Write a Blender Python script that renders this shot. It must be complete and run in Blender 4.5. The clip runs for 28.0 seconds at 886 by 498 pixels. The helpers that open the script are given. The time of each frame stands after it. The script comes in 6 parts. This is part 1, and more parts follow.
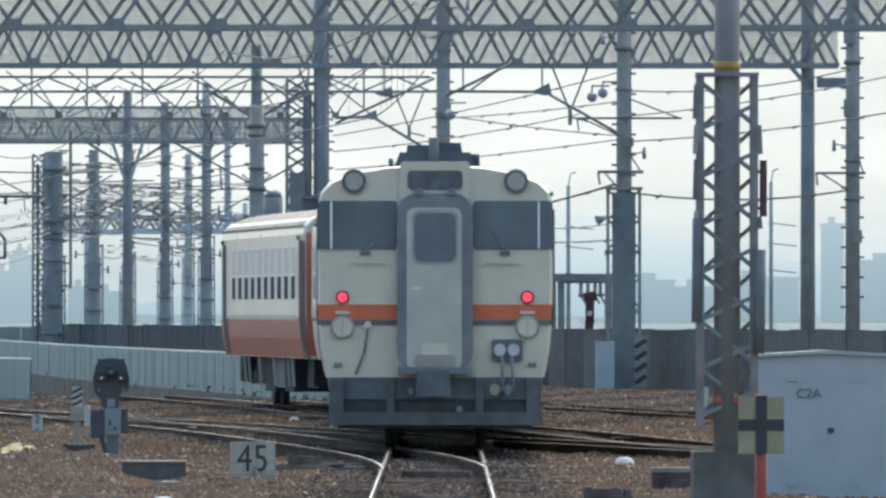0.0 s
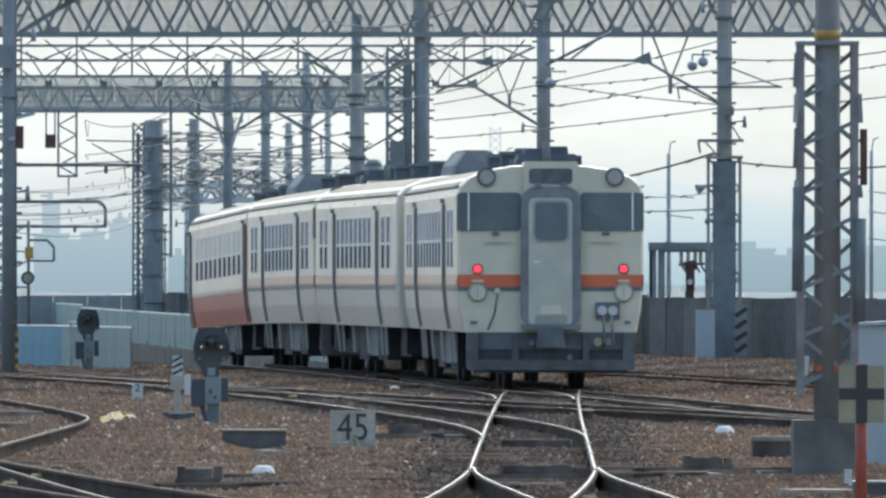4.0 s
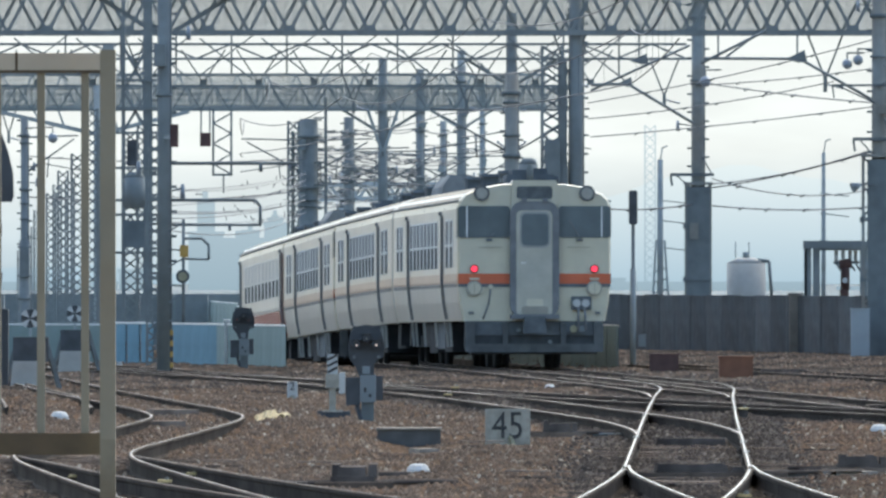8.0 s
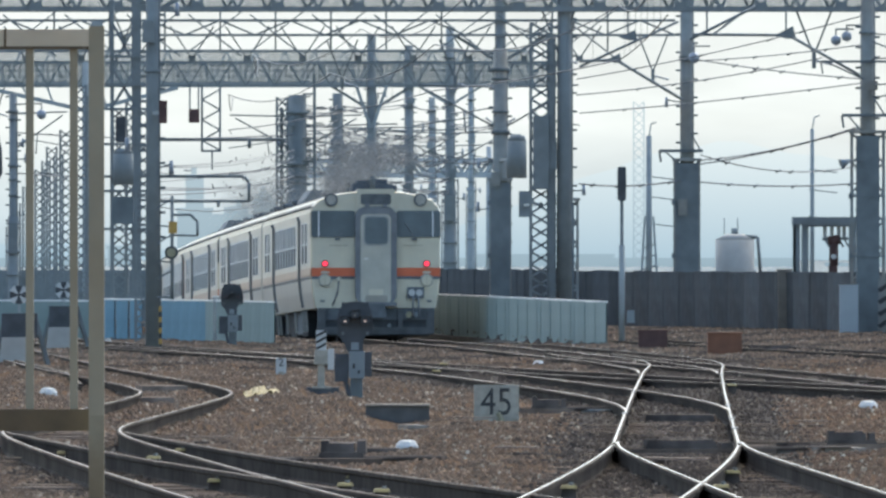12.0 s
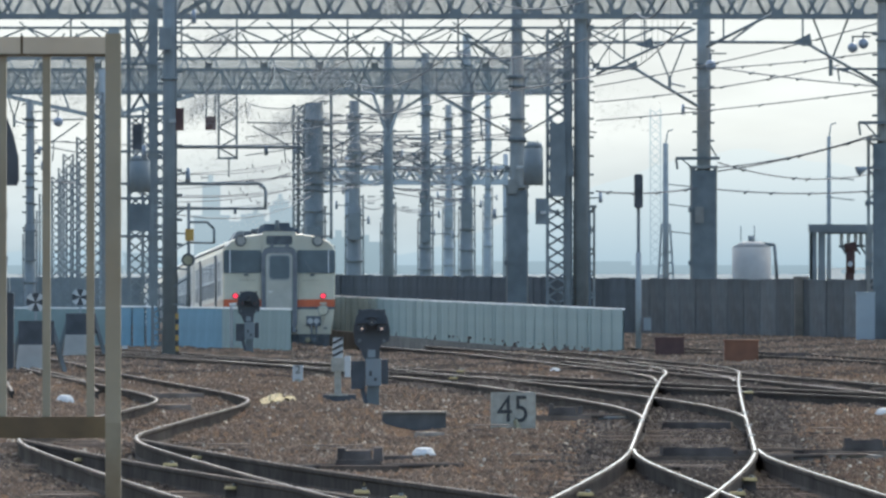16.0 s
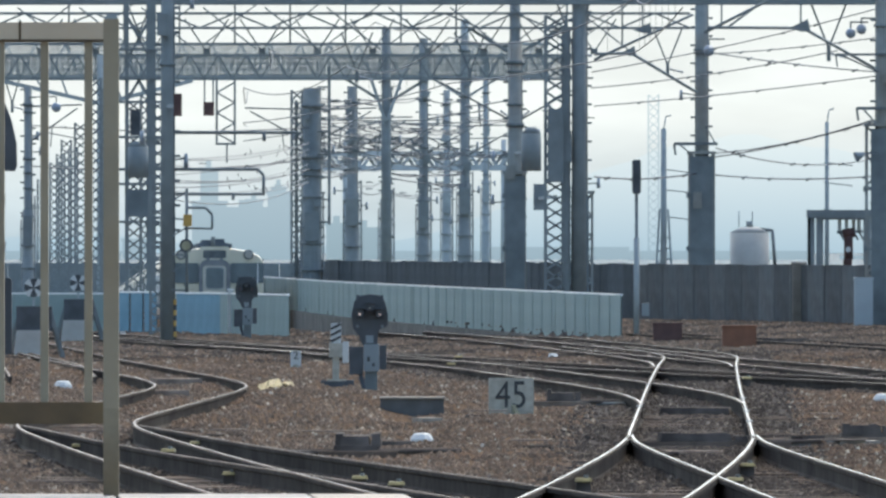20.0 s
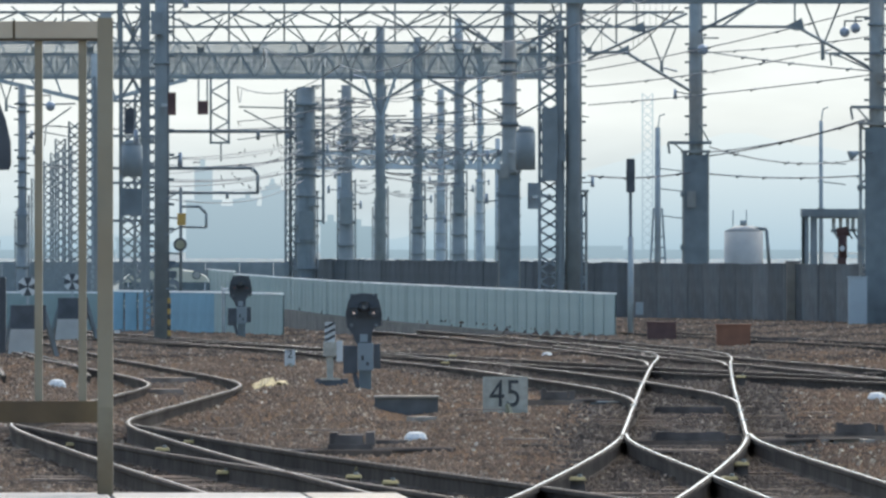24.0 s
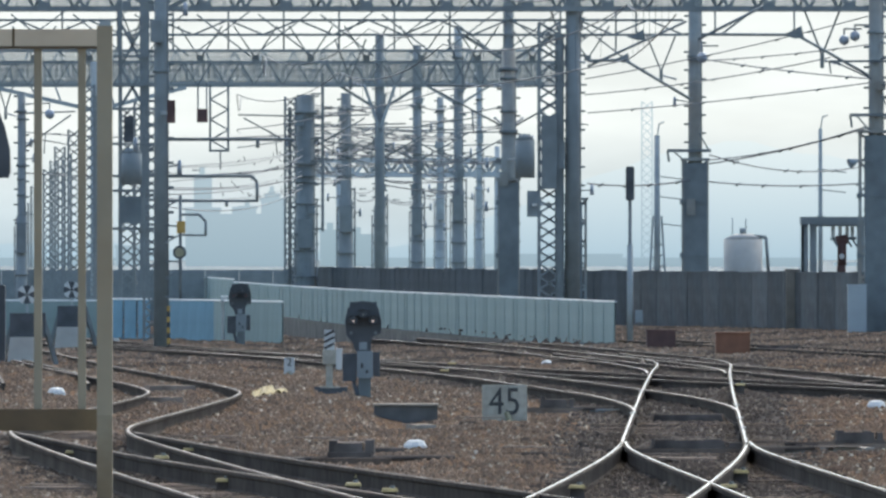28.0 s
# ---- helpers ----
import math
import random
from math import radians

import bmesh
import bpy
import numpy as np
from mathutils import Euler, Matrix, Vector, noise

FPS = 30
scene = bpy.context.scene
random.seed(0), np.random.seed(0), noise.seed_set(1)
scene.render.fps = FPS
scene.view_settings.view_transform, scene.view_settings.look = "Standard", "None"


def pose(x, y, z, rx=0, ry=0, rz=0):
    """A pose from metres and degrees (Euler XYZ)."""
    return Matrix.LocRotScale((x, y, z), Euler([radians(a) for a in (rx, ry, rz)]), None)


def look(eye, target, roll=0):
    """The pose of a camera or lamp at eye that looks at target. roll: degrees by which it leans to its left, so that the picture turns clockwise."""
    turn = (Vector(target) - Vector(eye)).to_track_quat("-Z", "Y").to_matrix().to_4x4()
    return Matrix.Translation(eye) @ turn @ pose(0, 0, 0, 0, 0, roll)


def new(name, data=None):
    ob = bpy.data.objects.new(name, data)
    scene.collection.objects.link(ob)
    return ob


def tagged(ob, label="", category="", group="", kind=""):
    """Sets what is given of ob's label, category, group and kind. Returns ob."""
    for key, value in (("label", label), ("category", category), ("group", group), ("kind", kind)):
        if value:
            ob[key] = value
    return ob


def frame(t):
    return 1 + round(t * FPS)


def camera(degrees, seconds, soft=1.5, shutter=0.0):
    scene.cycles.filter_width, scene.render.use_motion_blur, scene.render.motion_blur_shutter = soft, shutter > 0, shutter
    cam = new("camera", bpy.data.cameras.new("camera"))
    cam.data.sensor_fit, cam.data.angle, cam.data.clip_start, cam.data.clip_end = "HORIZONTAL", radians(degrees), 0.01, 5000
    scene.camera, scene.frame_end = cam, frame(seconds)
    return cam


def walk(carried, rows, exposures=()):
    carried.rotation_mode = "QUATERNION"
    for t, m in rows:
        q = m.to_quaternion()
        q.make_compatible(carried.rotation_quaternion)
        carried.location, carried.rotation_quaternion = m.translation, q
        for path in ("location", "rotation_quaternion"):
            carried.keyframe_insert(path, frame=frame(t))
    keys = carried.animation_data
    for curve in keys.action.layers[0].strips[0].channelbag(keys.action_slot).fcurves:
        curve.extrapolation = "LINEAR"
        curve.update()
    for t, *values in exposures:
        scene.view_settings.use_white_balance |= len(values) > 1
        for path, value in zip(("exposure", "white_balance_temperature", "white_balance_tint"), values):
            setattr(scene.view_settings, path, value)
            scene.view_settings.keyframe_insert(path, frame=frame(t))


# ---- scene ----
# The eye stands still on a low platform end; +y runs down the line, z = 0 is the top of the near rails.
EYE = (0.0, 0.0, 1.71)
LONG = 25000.0


def aim(dx, dy):
    """The pose of the camera turned by small steps (thousandths of a degree scale) from its resting aim."""
    return look(EYE, (-dx * 1000.0 / LONG, 1000.0, 1.71 + (9 + dy) * 1000.0 / LONG))


cam = camera(2 * math.degrees(math.atan(784 / LONG)), 28.0, soft=2.65)
AIM = [
    (0, -446.0, 100.7), (0.5, -353.3, 148.0), (1, -342.3, 133.7), (1.5, -353.0, -37.0), (2, -359.3, -21.7), (2.5, -340.0, -7.0),
    (3, -332.0, 11.0), (3.5, -299.0, 31.0), (5.5, -236.5, 62.0), (6, -195.0, 64.0), (6.5, -20.5, 44.0), (7, 33.0, 50.0),
    (7.5, 31.5, 47.0), (8, 5.5, 42.5), (8.5, -1.0, 30.0), (9, -2.0, 19.5), (9.5, -2.0, 15.0), (10, -15.0, 9.5),
    (10.5, -16.0, 6.0), (11, -13.5, -0.5), (11.5, -13.0, -0.5), (12, -14.5, 0.5), (12.5, -7.0, 16.5), (14.5, -2.0, 22.5),
    (15, 7.5, 18.0), (15.5, 10.0, 23.0), (16, 15.0, 13.5), (16.5, 10.5, -1.0), (17, 19.0, -12.5), (17.5, 13.0, -16.0),
    (18, 15.0, -8.0), (18.5, 16.0, -7.0), (19, 18.5, -9.5), (19.5, 13.5, -16.0), (20, 11.5, -12.0), (20.5, 11.5, -6.0),
    (21, 9.5, -12.0), (21.5, 4.0, -7.5), (23.5, 10.0, -12.5), (24, 1.0, -14.0), (24.5, -1.0, -3.0), (25, 1.0, 6.0),
    (25.5, 5.5, 6.0), (26, 9.5, -1.0), (26.5, 5.0, -8.0), (27, 6.0, -9.0), (27.5, 0.0, -9.0), (28, 0.0, 0.0),
]
walk(cam, [(t, aim(dx, dy)) for t, dx, dy in AIM], exposures=[(0.0, 1.53, 6310.0, 4.5), (9.0, 1.51, 6260.0, 4.5), (28.0, 1.51, 6260.0, 4.5)])

# ---- light ----
SUN_AZ, SUN_EL = 12.0, 52.0      # degrees from +y towards +x, and above the horizon
world = bpy.data.worlds.new("hazy_sky")
scene.world = world
world.use_nodes = True
wn = world.node_tree.nodes
sky = wn.new("ShaderNodeTexSky")
sky.sky_type = "NISHITA"
sky.sun_disc = False
sky.sun_elevation, sky.sun_rotation = radians(SUN_EL), radians(SUN_AZ)
sky.air_density, sky.dust_density, sky.ozone_density = 1.0, 3.0, 1.0
wn["Background"].inputs["Strength"].default_value = 0.15
world.node_tree.links.new(sky.outputs["Color"], wn["Background"].inputs["Color"])
sun_data = bpy.data.lights.new("sun", "SUN")
sun_data.energy, sun_data.angle, sun_data.color = 0.8, radians(14.0), (1.0, 0.90, 0.74)
sun = new("sun", sun_data)
_az, _el = radians(SUN_AZ), radians(SUN_EL)
SUN_WAY = Vector((math.sin(_az) * math.cos(_el), math.cos(_az) * math.cos(_el), math.sin(_el)))
sun.matrix_basis = look(SUN_WAY * 300, (0, 0, 0))


# ---- materials ----
def mat(name, colour, rough=0.6, metal=0.0, spread=0.25, grain=8.0, stain=0.7, bump=0.15, second=None, spec=0.4, rand=0.0, emit=0.0):
    """A surface with variation at two scales: fine grain and broad stains."""
    m = bpy.data.materials.new(name)
    m.use_nodes = True
    nt = m.node_tree
    n, l = nt.nodes, nt.links
    b = n["Principled BSDF"]
    geo = n.new("ShaderNodeTexCoord")
    fine = n.new("ShaderNodeTexNoise")
    fine.inputs["Scale"].default_value, fine.inputs["Detail"].default_value = grain, 6.0
    broad = n.new("ShaderNodeTexNoise")
    broad.inputs["Scale"].default_value, broad.inputs["Detail"].default_value = stain, 4.0
    l.new(geo.outputs["Object"], fine.inputs["Vector"])
    l.new(geo.outputs["Object"], broad.inputs["Vector"])
    ramp = n.new("ShaderNodeValToRGB")
    c2 = second or tuple(c * (1 - spread) for c in colour)
    ramp.color_ramp.elements[0].position, ramp.color_ramp.elements[1].position = 0.35, 0.68
    ramp.color_ramp.elements[0].color, ramp.color_ramp.elements[1].color = (*c2, 1), (*colour, 1)
    l.new(broad.outputs["Fac"], ramp.inputs["Fac"])
    mix = n.new("ShaderNodeMix")
    mix.data_type, mix.blend_type = "RGBA", "MULTIPLY"
    mix.inputs["Factor"].default_value = 1.0
    r2 = n.new("ShaderNodeValToRGB")
    lo = 1 - spread
    r2.color_ramp.elements[0].position, r2.color_ramp.elements[1].position = 0.3, 0.7
    r2.color_ramp.elements[0].color, r2.color_ramp.elements[1].color = (lo, lo, lo, 1), (1, 1, 1, 1)
    l.new(fine.outputs["Fac"], r2.inputs["Fac"])
    l.new(ramp.outputs["Color"], mix.inputs["A"])
    l.new(r2.outputs["Color"], mix.inputs["B"])
    out = mix.outputs["Result"]
    if rand:
        info = n.new("ShaderNodeObjectInfo")
        mr = n.new("ShaderNodeMapRange")
        mr.inputs["To Min"].default_value, mr.inputs["To Max"].default_value = 1 - rand, 1 + rand * 0.4
        l.new(info.outputs["Random"], mr.inputs["Value"])
        hsv = n.new("ShaderNodeHueSaturation")
        l.new(out, hsv.inputs["Color"])
        l.new(mr.outputs["Result"], hsv.inputs["Value"])
        out = hsv.outputs["Color"]
    l.new(out, b.inputs["Base Color"])
    b.inputs["Roughness"].default_value, b.inputs["Metallic"].default_value = rough, metal
    b.inputs["Specular IOR Level"].default_value = spec
    if bump:
        bp = n.new("ShaderNodeBump")
        bp.inputs["Strength"].default_value, bp.inputs["Distance"].default_value = bump, 0.02
        l.new(fine.outputs["Fac"], bp.inputs["Height"])
        l.new(bp.outputs["Normal"], b.inputs["Normal"])
    if emit:
        b.inputs["Emission Color"].default_value = (*colour, 1)
        b.inputs["Emission Strength"].default_value = emit
    return m


def glow(name, colour, strength):
    m = bpy.data.materials.new(name)
    m.use_nodes = True
    b = m.node_tree.nodes["Principled BSDF"]
    b.inputs["Base Color"].default_value = (*[c * 0.5 for c in colour], 1)
    b.inputs["Emission Color"].default_value = (*colour, 1)
    b.inputs["Emission Strength"].default_value = strength
    return m


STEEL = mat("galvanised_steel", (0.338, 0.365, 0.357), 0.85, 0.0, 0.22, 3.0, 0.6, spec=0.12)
# A paler steel copy with distance haze put into its base colour.
STEEL_HAZED = mat("haze_paled_steel", (0.42, 0.445, 0.44), 0.85, 0.0, 0.15, 3.0, 0.6, spec=0.12)
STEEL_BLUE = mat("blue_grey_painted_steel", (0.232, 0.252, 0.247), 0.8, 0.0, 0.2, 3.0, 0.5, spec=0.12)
STEEL_MID = mat("slate_grey_painted_steel", (0.195, 0.218, 0.218), 0.85, 0.0, 0.25, 3.0, 0.5, spec=0.1)
STEEL_DARK = mat("weathered_dark_steel", (0.205, 0.225, 0.222), 0.7, 0.0, 0.3, 4.0, 0.5, spec=0.15)
STEEL_RUST = mat("rust_stained_pole_steel", (0.25, 0.272, 0.262), 0.85, 0.0, 0.24, 3.0, 0.6, second=(0.25, 0.23, 0.195), spec=0.12)
WIRE = mat("overhead_wire_copper", (0.10, 0.106, 0.112), 0.7, 0.0, 0.2, 4.0)
PORCELAIN = mat("insulator_porcelain", (0.30, 0.33, 0.36), 0.3, 0.0, 0.2)
BALLAST = mat("rust_brown_ballast", (0.155, 0.10, 0.066), 1.0, 0.0, 0.6, 9.0, 0.25, 0.8, second=(0.11, 0.08, 0.056), spec=0.0)
def stones(name, tones):
    """Ballast with a tone of its own for every stone."""
    m = mat(name, (1.0, 0.95, 0.88), 1.0, 0.0, 0.3, 9.0, 0.35, 0.3, second=(0.70, 0.68, 0.65), spec=0.03)
    n, l = m.node_tree.nodes, m.node_tree.links
    geo, tone, mix = n.new("ShaderNodeNewGeometry"), n.new("ShaderNodeValToRGB"), n.new("ShaderNodeMix")
    mix.data_type, mix.blend_type = "RGBA", "MULTIPLY"
    mix.inputs["Factor"].default_value = 1.0
    el = tone.color_ramp.elements
    el[0].position, el[0].color = 0.0, (*tones[0], 1)
    el[1].position, el[1].color = 1.0, (*tones[-1], 1)
    for k, c in enumerate(tones[1:-1]):
        el.new((0.25, 0.52, 0.76, 0.91, 0.965)[k]).color = (*c, 1)
    l.new(geo.outputs["Random Per Island"], tone.inputs["Fac"])
    l.new(n["Principled BSDF"].inputs["Base Color"].links[0].from_socket, mix.inputs["A"])
    l.new(tone.outputs["Color"], mix.inputs["B"])
    l.new(mix.outputs["Result"], n["Principled BSDF"].inputs["Base Color"])
    return m


STONE = stones("rust_ballast_stones", ((0.1132, 0.09063, 0.07308), (0.1448, 0.1113, 0.08768), (0.1744, 0.1252, 0.09502), (0.1948, 0.137, 0.1011), (0.2193, 0.1766, 0.1355), (0.2836, 0.2547, 0.2048), (0.4733, 0.459, 0.3896)))
STONE_OILY = stones("oily_dark_ballast_stones", ((0.0625, 0.0562, 0.0525), (0.075, 0.0663, 0.06), (0.0875, 0.075, 0.0663), (0.0975, 0.0825, 0.07), (0.115, 0.0988, 0.085), (0.156, 0.138, 0.119), (0.312, 0.281, 0.244)))
STONE_GREY = stones("dusty_grey_ballast_stones", ((0.114, 0.093, 0.0784), (0.15, 0.12, 0.0974), (0.183, 0.142, 0.112), (0.202, 0.151, 0.116), (0.23, 0.185, 0.148), (0.291, 0.252, 0.208), (0.47, 0.437, 0.375)))
OILY_BED = mat("oil_soaked_track_bed", (0.10, 0.088, 0.077), 1.0, 0.0, 0.4, 10.0, 0.3, 0.8, second=(0.08, 0.072, 0.065), spec=0.0)
DIRT = mat("oily_dark_ballast", (0.12, 0.104, 0.09), 1.0, 0.0, 0.6, 10.0, 0.2, 0.8, second=(0.09, 0.08, 0.073), spec=0.0)
GEAR = mat("greasy_brown_track_gear", (0.125, 0.105, 0.09), 0.95, 0.0, 0.45, 6.0, 2.0, spec=0.05)
RAIL_TOP = mat("polished_rail_head", (0.36, 0.33, 0.285), 0.23, 0.8, 0.5, 2.5, 0.12, 0.02, second=(0.27, 0.24, 0.205))
RAIL_SIDE = mat("rusty_rail_web", (0.088, 0.074, 0.062), 1.0, 0.0, 0.4, 5.0, 0.5, 0.0, spec=0.02)
RAIL_WORN = mat("half_worn_rail_head", (0.30, 0.27, 0.235), 0.6, 0.3, 0.5, 3.0, 0.6, 0.03)
RAIL_PATCHY = mat("patchy_worn_rail_head", (0.50, 0.46, 0.40), 0.42, 0.6, 0.35, 2.5, 0.09, 0.02, second=(0.15, 0.13, 0.11))
RAIL_DULL = mat("dull_rail_head", (0.19, 0.165, 0.14), 0.7, 0.1, 0.4, 6.0, 0.4, spec=0.2)
SLEEPER = mat("oily_wood_sleeper", (0.205, 0.16, 0.125), 1.0, 0.0, 0.4, 6.0, 0.8, 0.4, rand=0.3, spec=0.05)
PALE_WOOD = mat("pale_timber_tone", (0.27, 0.215, 0.17), 0.95, 0.0, 0.35, 6.0, 2.0, 0.3, spec=0.05)
CREAM = mat("cream_train_paint", (0.61, 0.55, 0.395), 0.35, 0.0, 0.14, 2.0, 0.5, 0.02, second=(0.535, 0.495, 0.38))
DOOR_GREY = mat("grimy_gangway_door_paint", (0.52, 0.48, 0.375), 0.5, 0.0, 0.2, 3.0, 0.8, 0.02, second=(0.42, 0.40, 0.33))
WHITE_SIDE = mat("white_train_side_paint", (0.575, 0.54, 0.462), 0.28, 0.0, 0.10, 2.0, 0.4, 0.03, second=(0.495, 0.462, 0.39), spec=0.45)
ORANGE = mat("orange_band_paint", (0.594, 0.131, 0.0522), 0.4, 0.0, 0.12, 3.0)
RED_PAINT = mat("vermilion_train_paint", (0.46, 0.115, 0.08), 0.22, 0.0, 0.16, 3.0, 0.4, 0.02, spec=0.75)
# Grazing sheen over the orange side band is put into a paler base colour.
BELT = mat("sheen_paled_belt_paint", (0.40, 0.27, 0.205), 0.3, 0.0, 0.15, 3.0, 0.4, 0.02, spec=0.6)
ROOF = mat("light_grey_train_roof", (0.40, 0.37, 0.305), 0.95, 0.0, 0.25, 3.0, 0.4, spec=0.08)
GASKET_PALE = mat("pale_grey_door_gasket", (0.40, 0.40, 0.37), 0.7, 0.0, 0.2, 5.0, spec=0.2)
GASKET = mat("grey_gangway_rubber", (0.24, 0.248, 0.25), 0.85, 0.0, 0.25, 5.0, spec=0.15)
UNDER = mat("black_greasy_underframe", (0.05, 0.053, 0.056), 0.85, 0.0, 0.4, 4.0, 0.8, spec=0.1)
BLACKISH = mat("sooty_underframe", (0.185, 0.20, 0.206), 0.85, 0.0, 0.35, 4.0, 0.8, spec=0.1)
GREY_SKIRT = mat("dusty_grey_skirt", (0.165, 0.172, 0.17), 0.8, 0.0, 0.35, 4.0, 0.7, spec=0.12)
UNIT = mat("dark_blue_grey_roof_unit", (0.11, 0.13, 0.145), 0.95, 0.0, 0.3, 4.0, 0.8, spec=0.05)
UNIT_PALE = mat("blue_grey_radiator_paint", (0.20, 0.225, 0.24), 0.9, 0.0, 0.25, 4.0, 0.8, spec=0.06)
GLASS = mat("dark_train_glass", (0.15, 0.176, 0.178), 0.35, 0.0, 0.25, 2.0, 0.8, 0.0, spec=0.18)
SIGN_GLASS = mat("dull_sign_glass", (0.15, 0.162, 0.165), 0.4, 0.0, 0.3, 9.0, 3.0, 0.0, spec=0.2)
SIDE_GLASS = mat("dusty_side_window_glass", (0.10, 0.104, 0.103), 0.9, 0.0, 0.3, 3.0, 1.0, 0.0, spec=0.02)
UPPER_GLASS = mat("dusty_upper_window_glass", (0.13, 0.132, 0.128), 0.9, 0.0, 0.3, 3.0, 1.0, 0.0, spec=0.02)
SASH = mat("aluminium_window_sash", (0.82, 0.81, 0.76), 0.5, 0.0, 0.1)
CURTAIN = mat("pale_blind_behind_glass", (0.34, 0.34, 0.327), 0.3, 0.0, 0.15, 3.0, spec=0.5)
CHROME = mat("lamp_glass", (0.36, 0.35, 0.31), 0.3, 0.1, 0.2)
WHITE = mat("weathered_white_paint", (0.578, 0.578, 0.544), 0.6, 0.0, 0.2, 5.0, 1.5, spec=0.2)
SIGN_GREY = mat("dirty_white_sign_plate", (0.44, 0.412, 0.338), 0.8, 0.0, 0.25, 12.0, 3.0, spec=0.15)
FADED_INK = mat("faded_dark_lettering", (0.13, 0.15, 0.17), 0.6, 0.0, 0.2)
JACKET = mat("red_brown_primer_steel", (0.265, 0.275, 0.265), 0.8, 0.0, 0.35, 4.0, 1.0, second=(0.22, 0.175, 0.155))
NEAR_POLE = mat("sooty_brown_pole_steel", (0.19, 0.195, 0.187), 0.9, 0.0, 0.25, 3.0, 0.6, second=(0.185, 0.168, 0.148), spec=0.1)
INK = mat("black_sign_paint", (0.045, 0.045, 0.045), 0.6, 0.0, 0.2)
YELLOW = mat("faded_yellow_paint", (0.527, 0.315, 0.0723), 0.6, 0.0, 0.25, 6.0, 1.5)
YELLOW_PALE = mat("pale_yellow_plate", (0.34, 0.308, 0.191), 0.7, 0.0, 0.25, 8.0, 2.5)
RED_DARK = mat("dark_red_lamp_rim", (0.20, 0.05, 0.045), 0.5, 0.0, 0.2)
RED_POST = mat("red_post_paint", (0.38, 0.085, 0.055), 0.6, 0.0, 0.3, 6.0, 1.5)
CABINET = mat("pale_grey_cabinet_paint", (0.385, 0.413, 0.408), 0.55, 0.0, 0.12, 2.5, 0.8, 0.03, spec=0.2)
# Top rail's sunlight is put into a lighter copy of the frame cream.
CREAM_TOP = mat("cream_rail_sunlit_copy", (0.459, 0.374, 0.272), 0.6, 0.0, 0.15, 6.0, 2.0, second=(0.425, 0.323, 0.212))
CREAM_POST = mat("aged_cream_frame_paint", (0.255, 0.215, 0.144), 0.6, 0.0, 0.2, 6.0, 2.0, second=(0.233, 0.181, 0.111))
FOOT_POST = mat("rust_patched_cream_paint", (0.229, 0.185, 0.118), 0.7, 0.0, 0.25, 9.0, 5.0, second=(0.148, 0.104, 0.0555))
OCHRE = mat("ochre_rusted_rail_paint", (0.133, 0.0878, 0.0396), 0.8, 0.0, 0.4, 8.0, 2.5, second=(0.0864, 0.0562, 0.0288))
FENCE = mat("pale_turquoise_sheet_fence", (0.25, 0.312, 0.292), 0.75, 0.0, 0.15, 3.0, 0.5, 0.05, rand=0.07, spec=0.1)
FENCE_BLUE = mat("bright_blue_sheet_fence", (0.167, 0.304, 0.374), 0.7, 0.0, 0.2, 3.0, 0.5, 0.05, rand=0.12, spec=0.12)
WALL = mat("dark_grey_concrete_wall", (0.128, 0.141, 0.143), 0.95, 0.0, 0.3, 3.0, 0.5, 0.2, rand=0.26, second=(0.126, 0.12, 0.112), spec=0.08)
# Dark concrete tone; on the cutting walls it also paints their shade.
DARK_CONCRETE = mat("dark_toned_concrete", (0.178, 0.168, 0.148), 0.95, 0.0, 0.35, 4.0, 0.8, 0.25, spec=0.06)
CONCRETE = mat("weathered_concrete", (0.285, 0.25, 0.205), 0.95, 0.0, 0.3, 4.0, 0.8, 0.25, spec=0.08)
PLATFORM = mat("pale_platform_slab", (0.272, 0.245, 0.211), 0.8, 0.0, 0.15, 6.0, 0.8, 0.1, rand=0.12)
PLATFORM_EDGE = mat("worn_platform_edge_stone", (0.317, 0.274, 0.216), 0.85, 0.0, 0.18, 6.0, 0.8, 0.1, rand=0.12)
TANK = mat("off_white_tank_paint", (0.42, 0.40, 0.36), 0.9, 0.0, 0.15, 3.0, 0.8, spec=0.1)
RAG = mat("dirty_yellow_sheet", (0.34, 0.268, 0.111), 0.8, 0.0, 0.35, 14.0, 3.0)
PIT = mat("pit_side_painted_shade", (0.155, 0.15, 0.142), 0.95, 0.0, 0.3, 5.0, 1.5, spec=0.03)
RUST = mat("red_oxide_paint", (0.117, 0.063, 0.054), 0.8, 0.0, 0.3, 5.0, 1.0)
RUST_ORANGE = mat("orange_rust_steel", (0.24, 0.104, 0.056), 0.75, 0.0, 0.3, 5.0, 1.0)
BOXGREY = mat("grey_equipment_box", (0.225, 0.255, 0.262), 0.5, 0.0, 0.2, 3.0, 1.0)
DARKBOX = mat("dark_equipment_case", (0.092, 0.098, 0.103), 0.7, 0.0, 0.3, 4.0, 1.0, spec=0.2)
TAIL = glow("red_tail_lamp", (1.0, 0.04, 0.08), 0.6)
AMBER = glow("amber_shunt_lamp", (1.0, 0.36, 0.10), 0.7)
LENS_WHITE = glow("warm_shunt_lamp", (1.0, 0.72, 0.58), 0.36)
SMOKE = mat("grey_exhaust_soot", (0.36, 0.345, 0.32), 1.0, 0.0, 0.2, 3.0, spec=0.0)
SEAL_PALE = mat("tan_lamp_cover_edge", (0.42, 0.385, 0.30), 0.6, 0.0, 0.2, 4.0)
SEAL = mat("weathered_door_edge", (0.24, 0.235, 0.22), 0.7, 0.0, 0.2, 4.0)
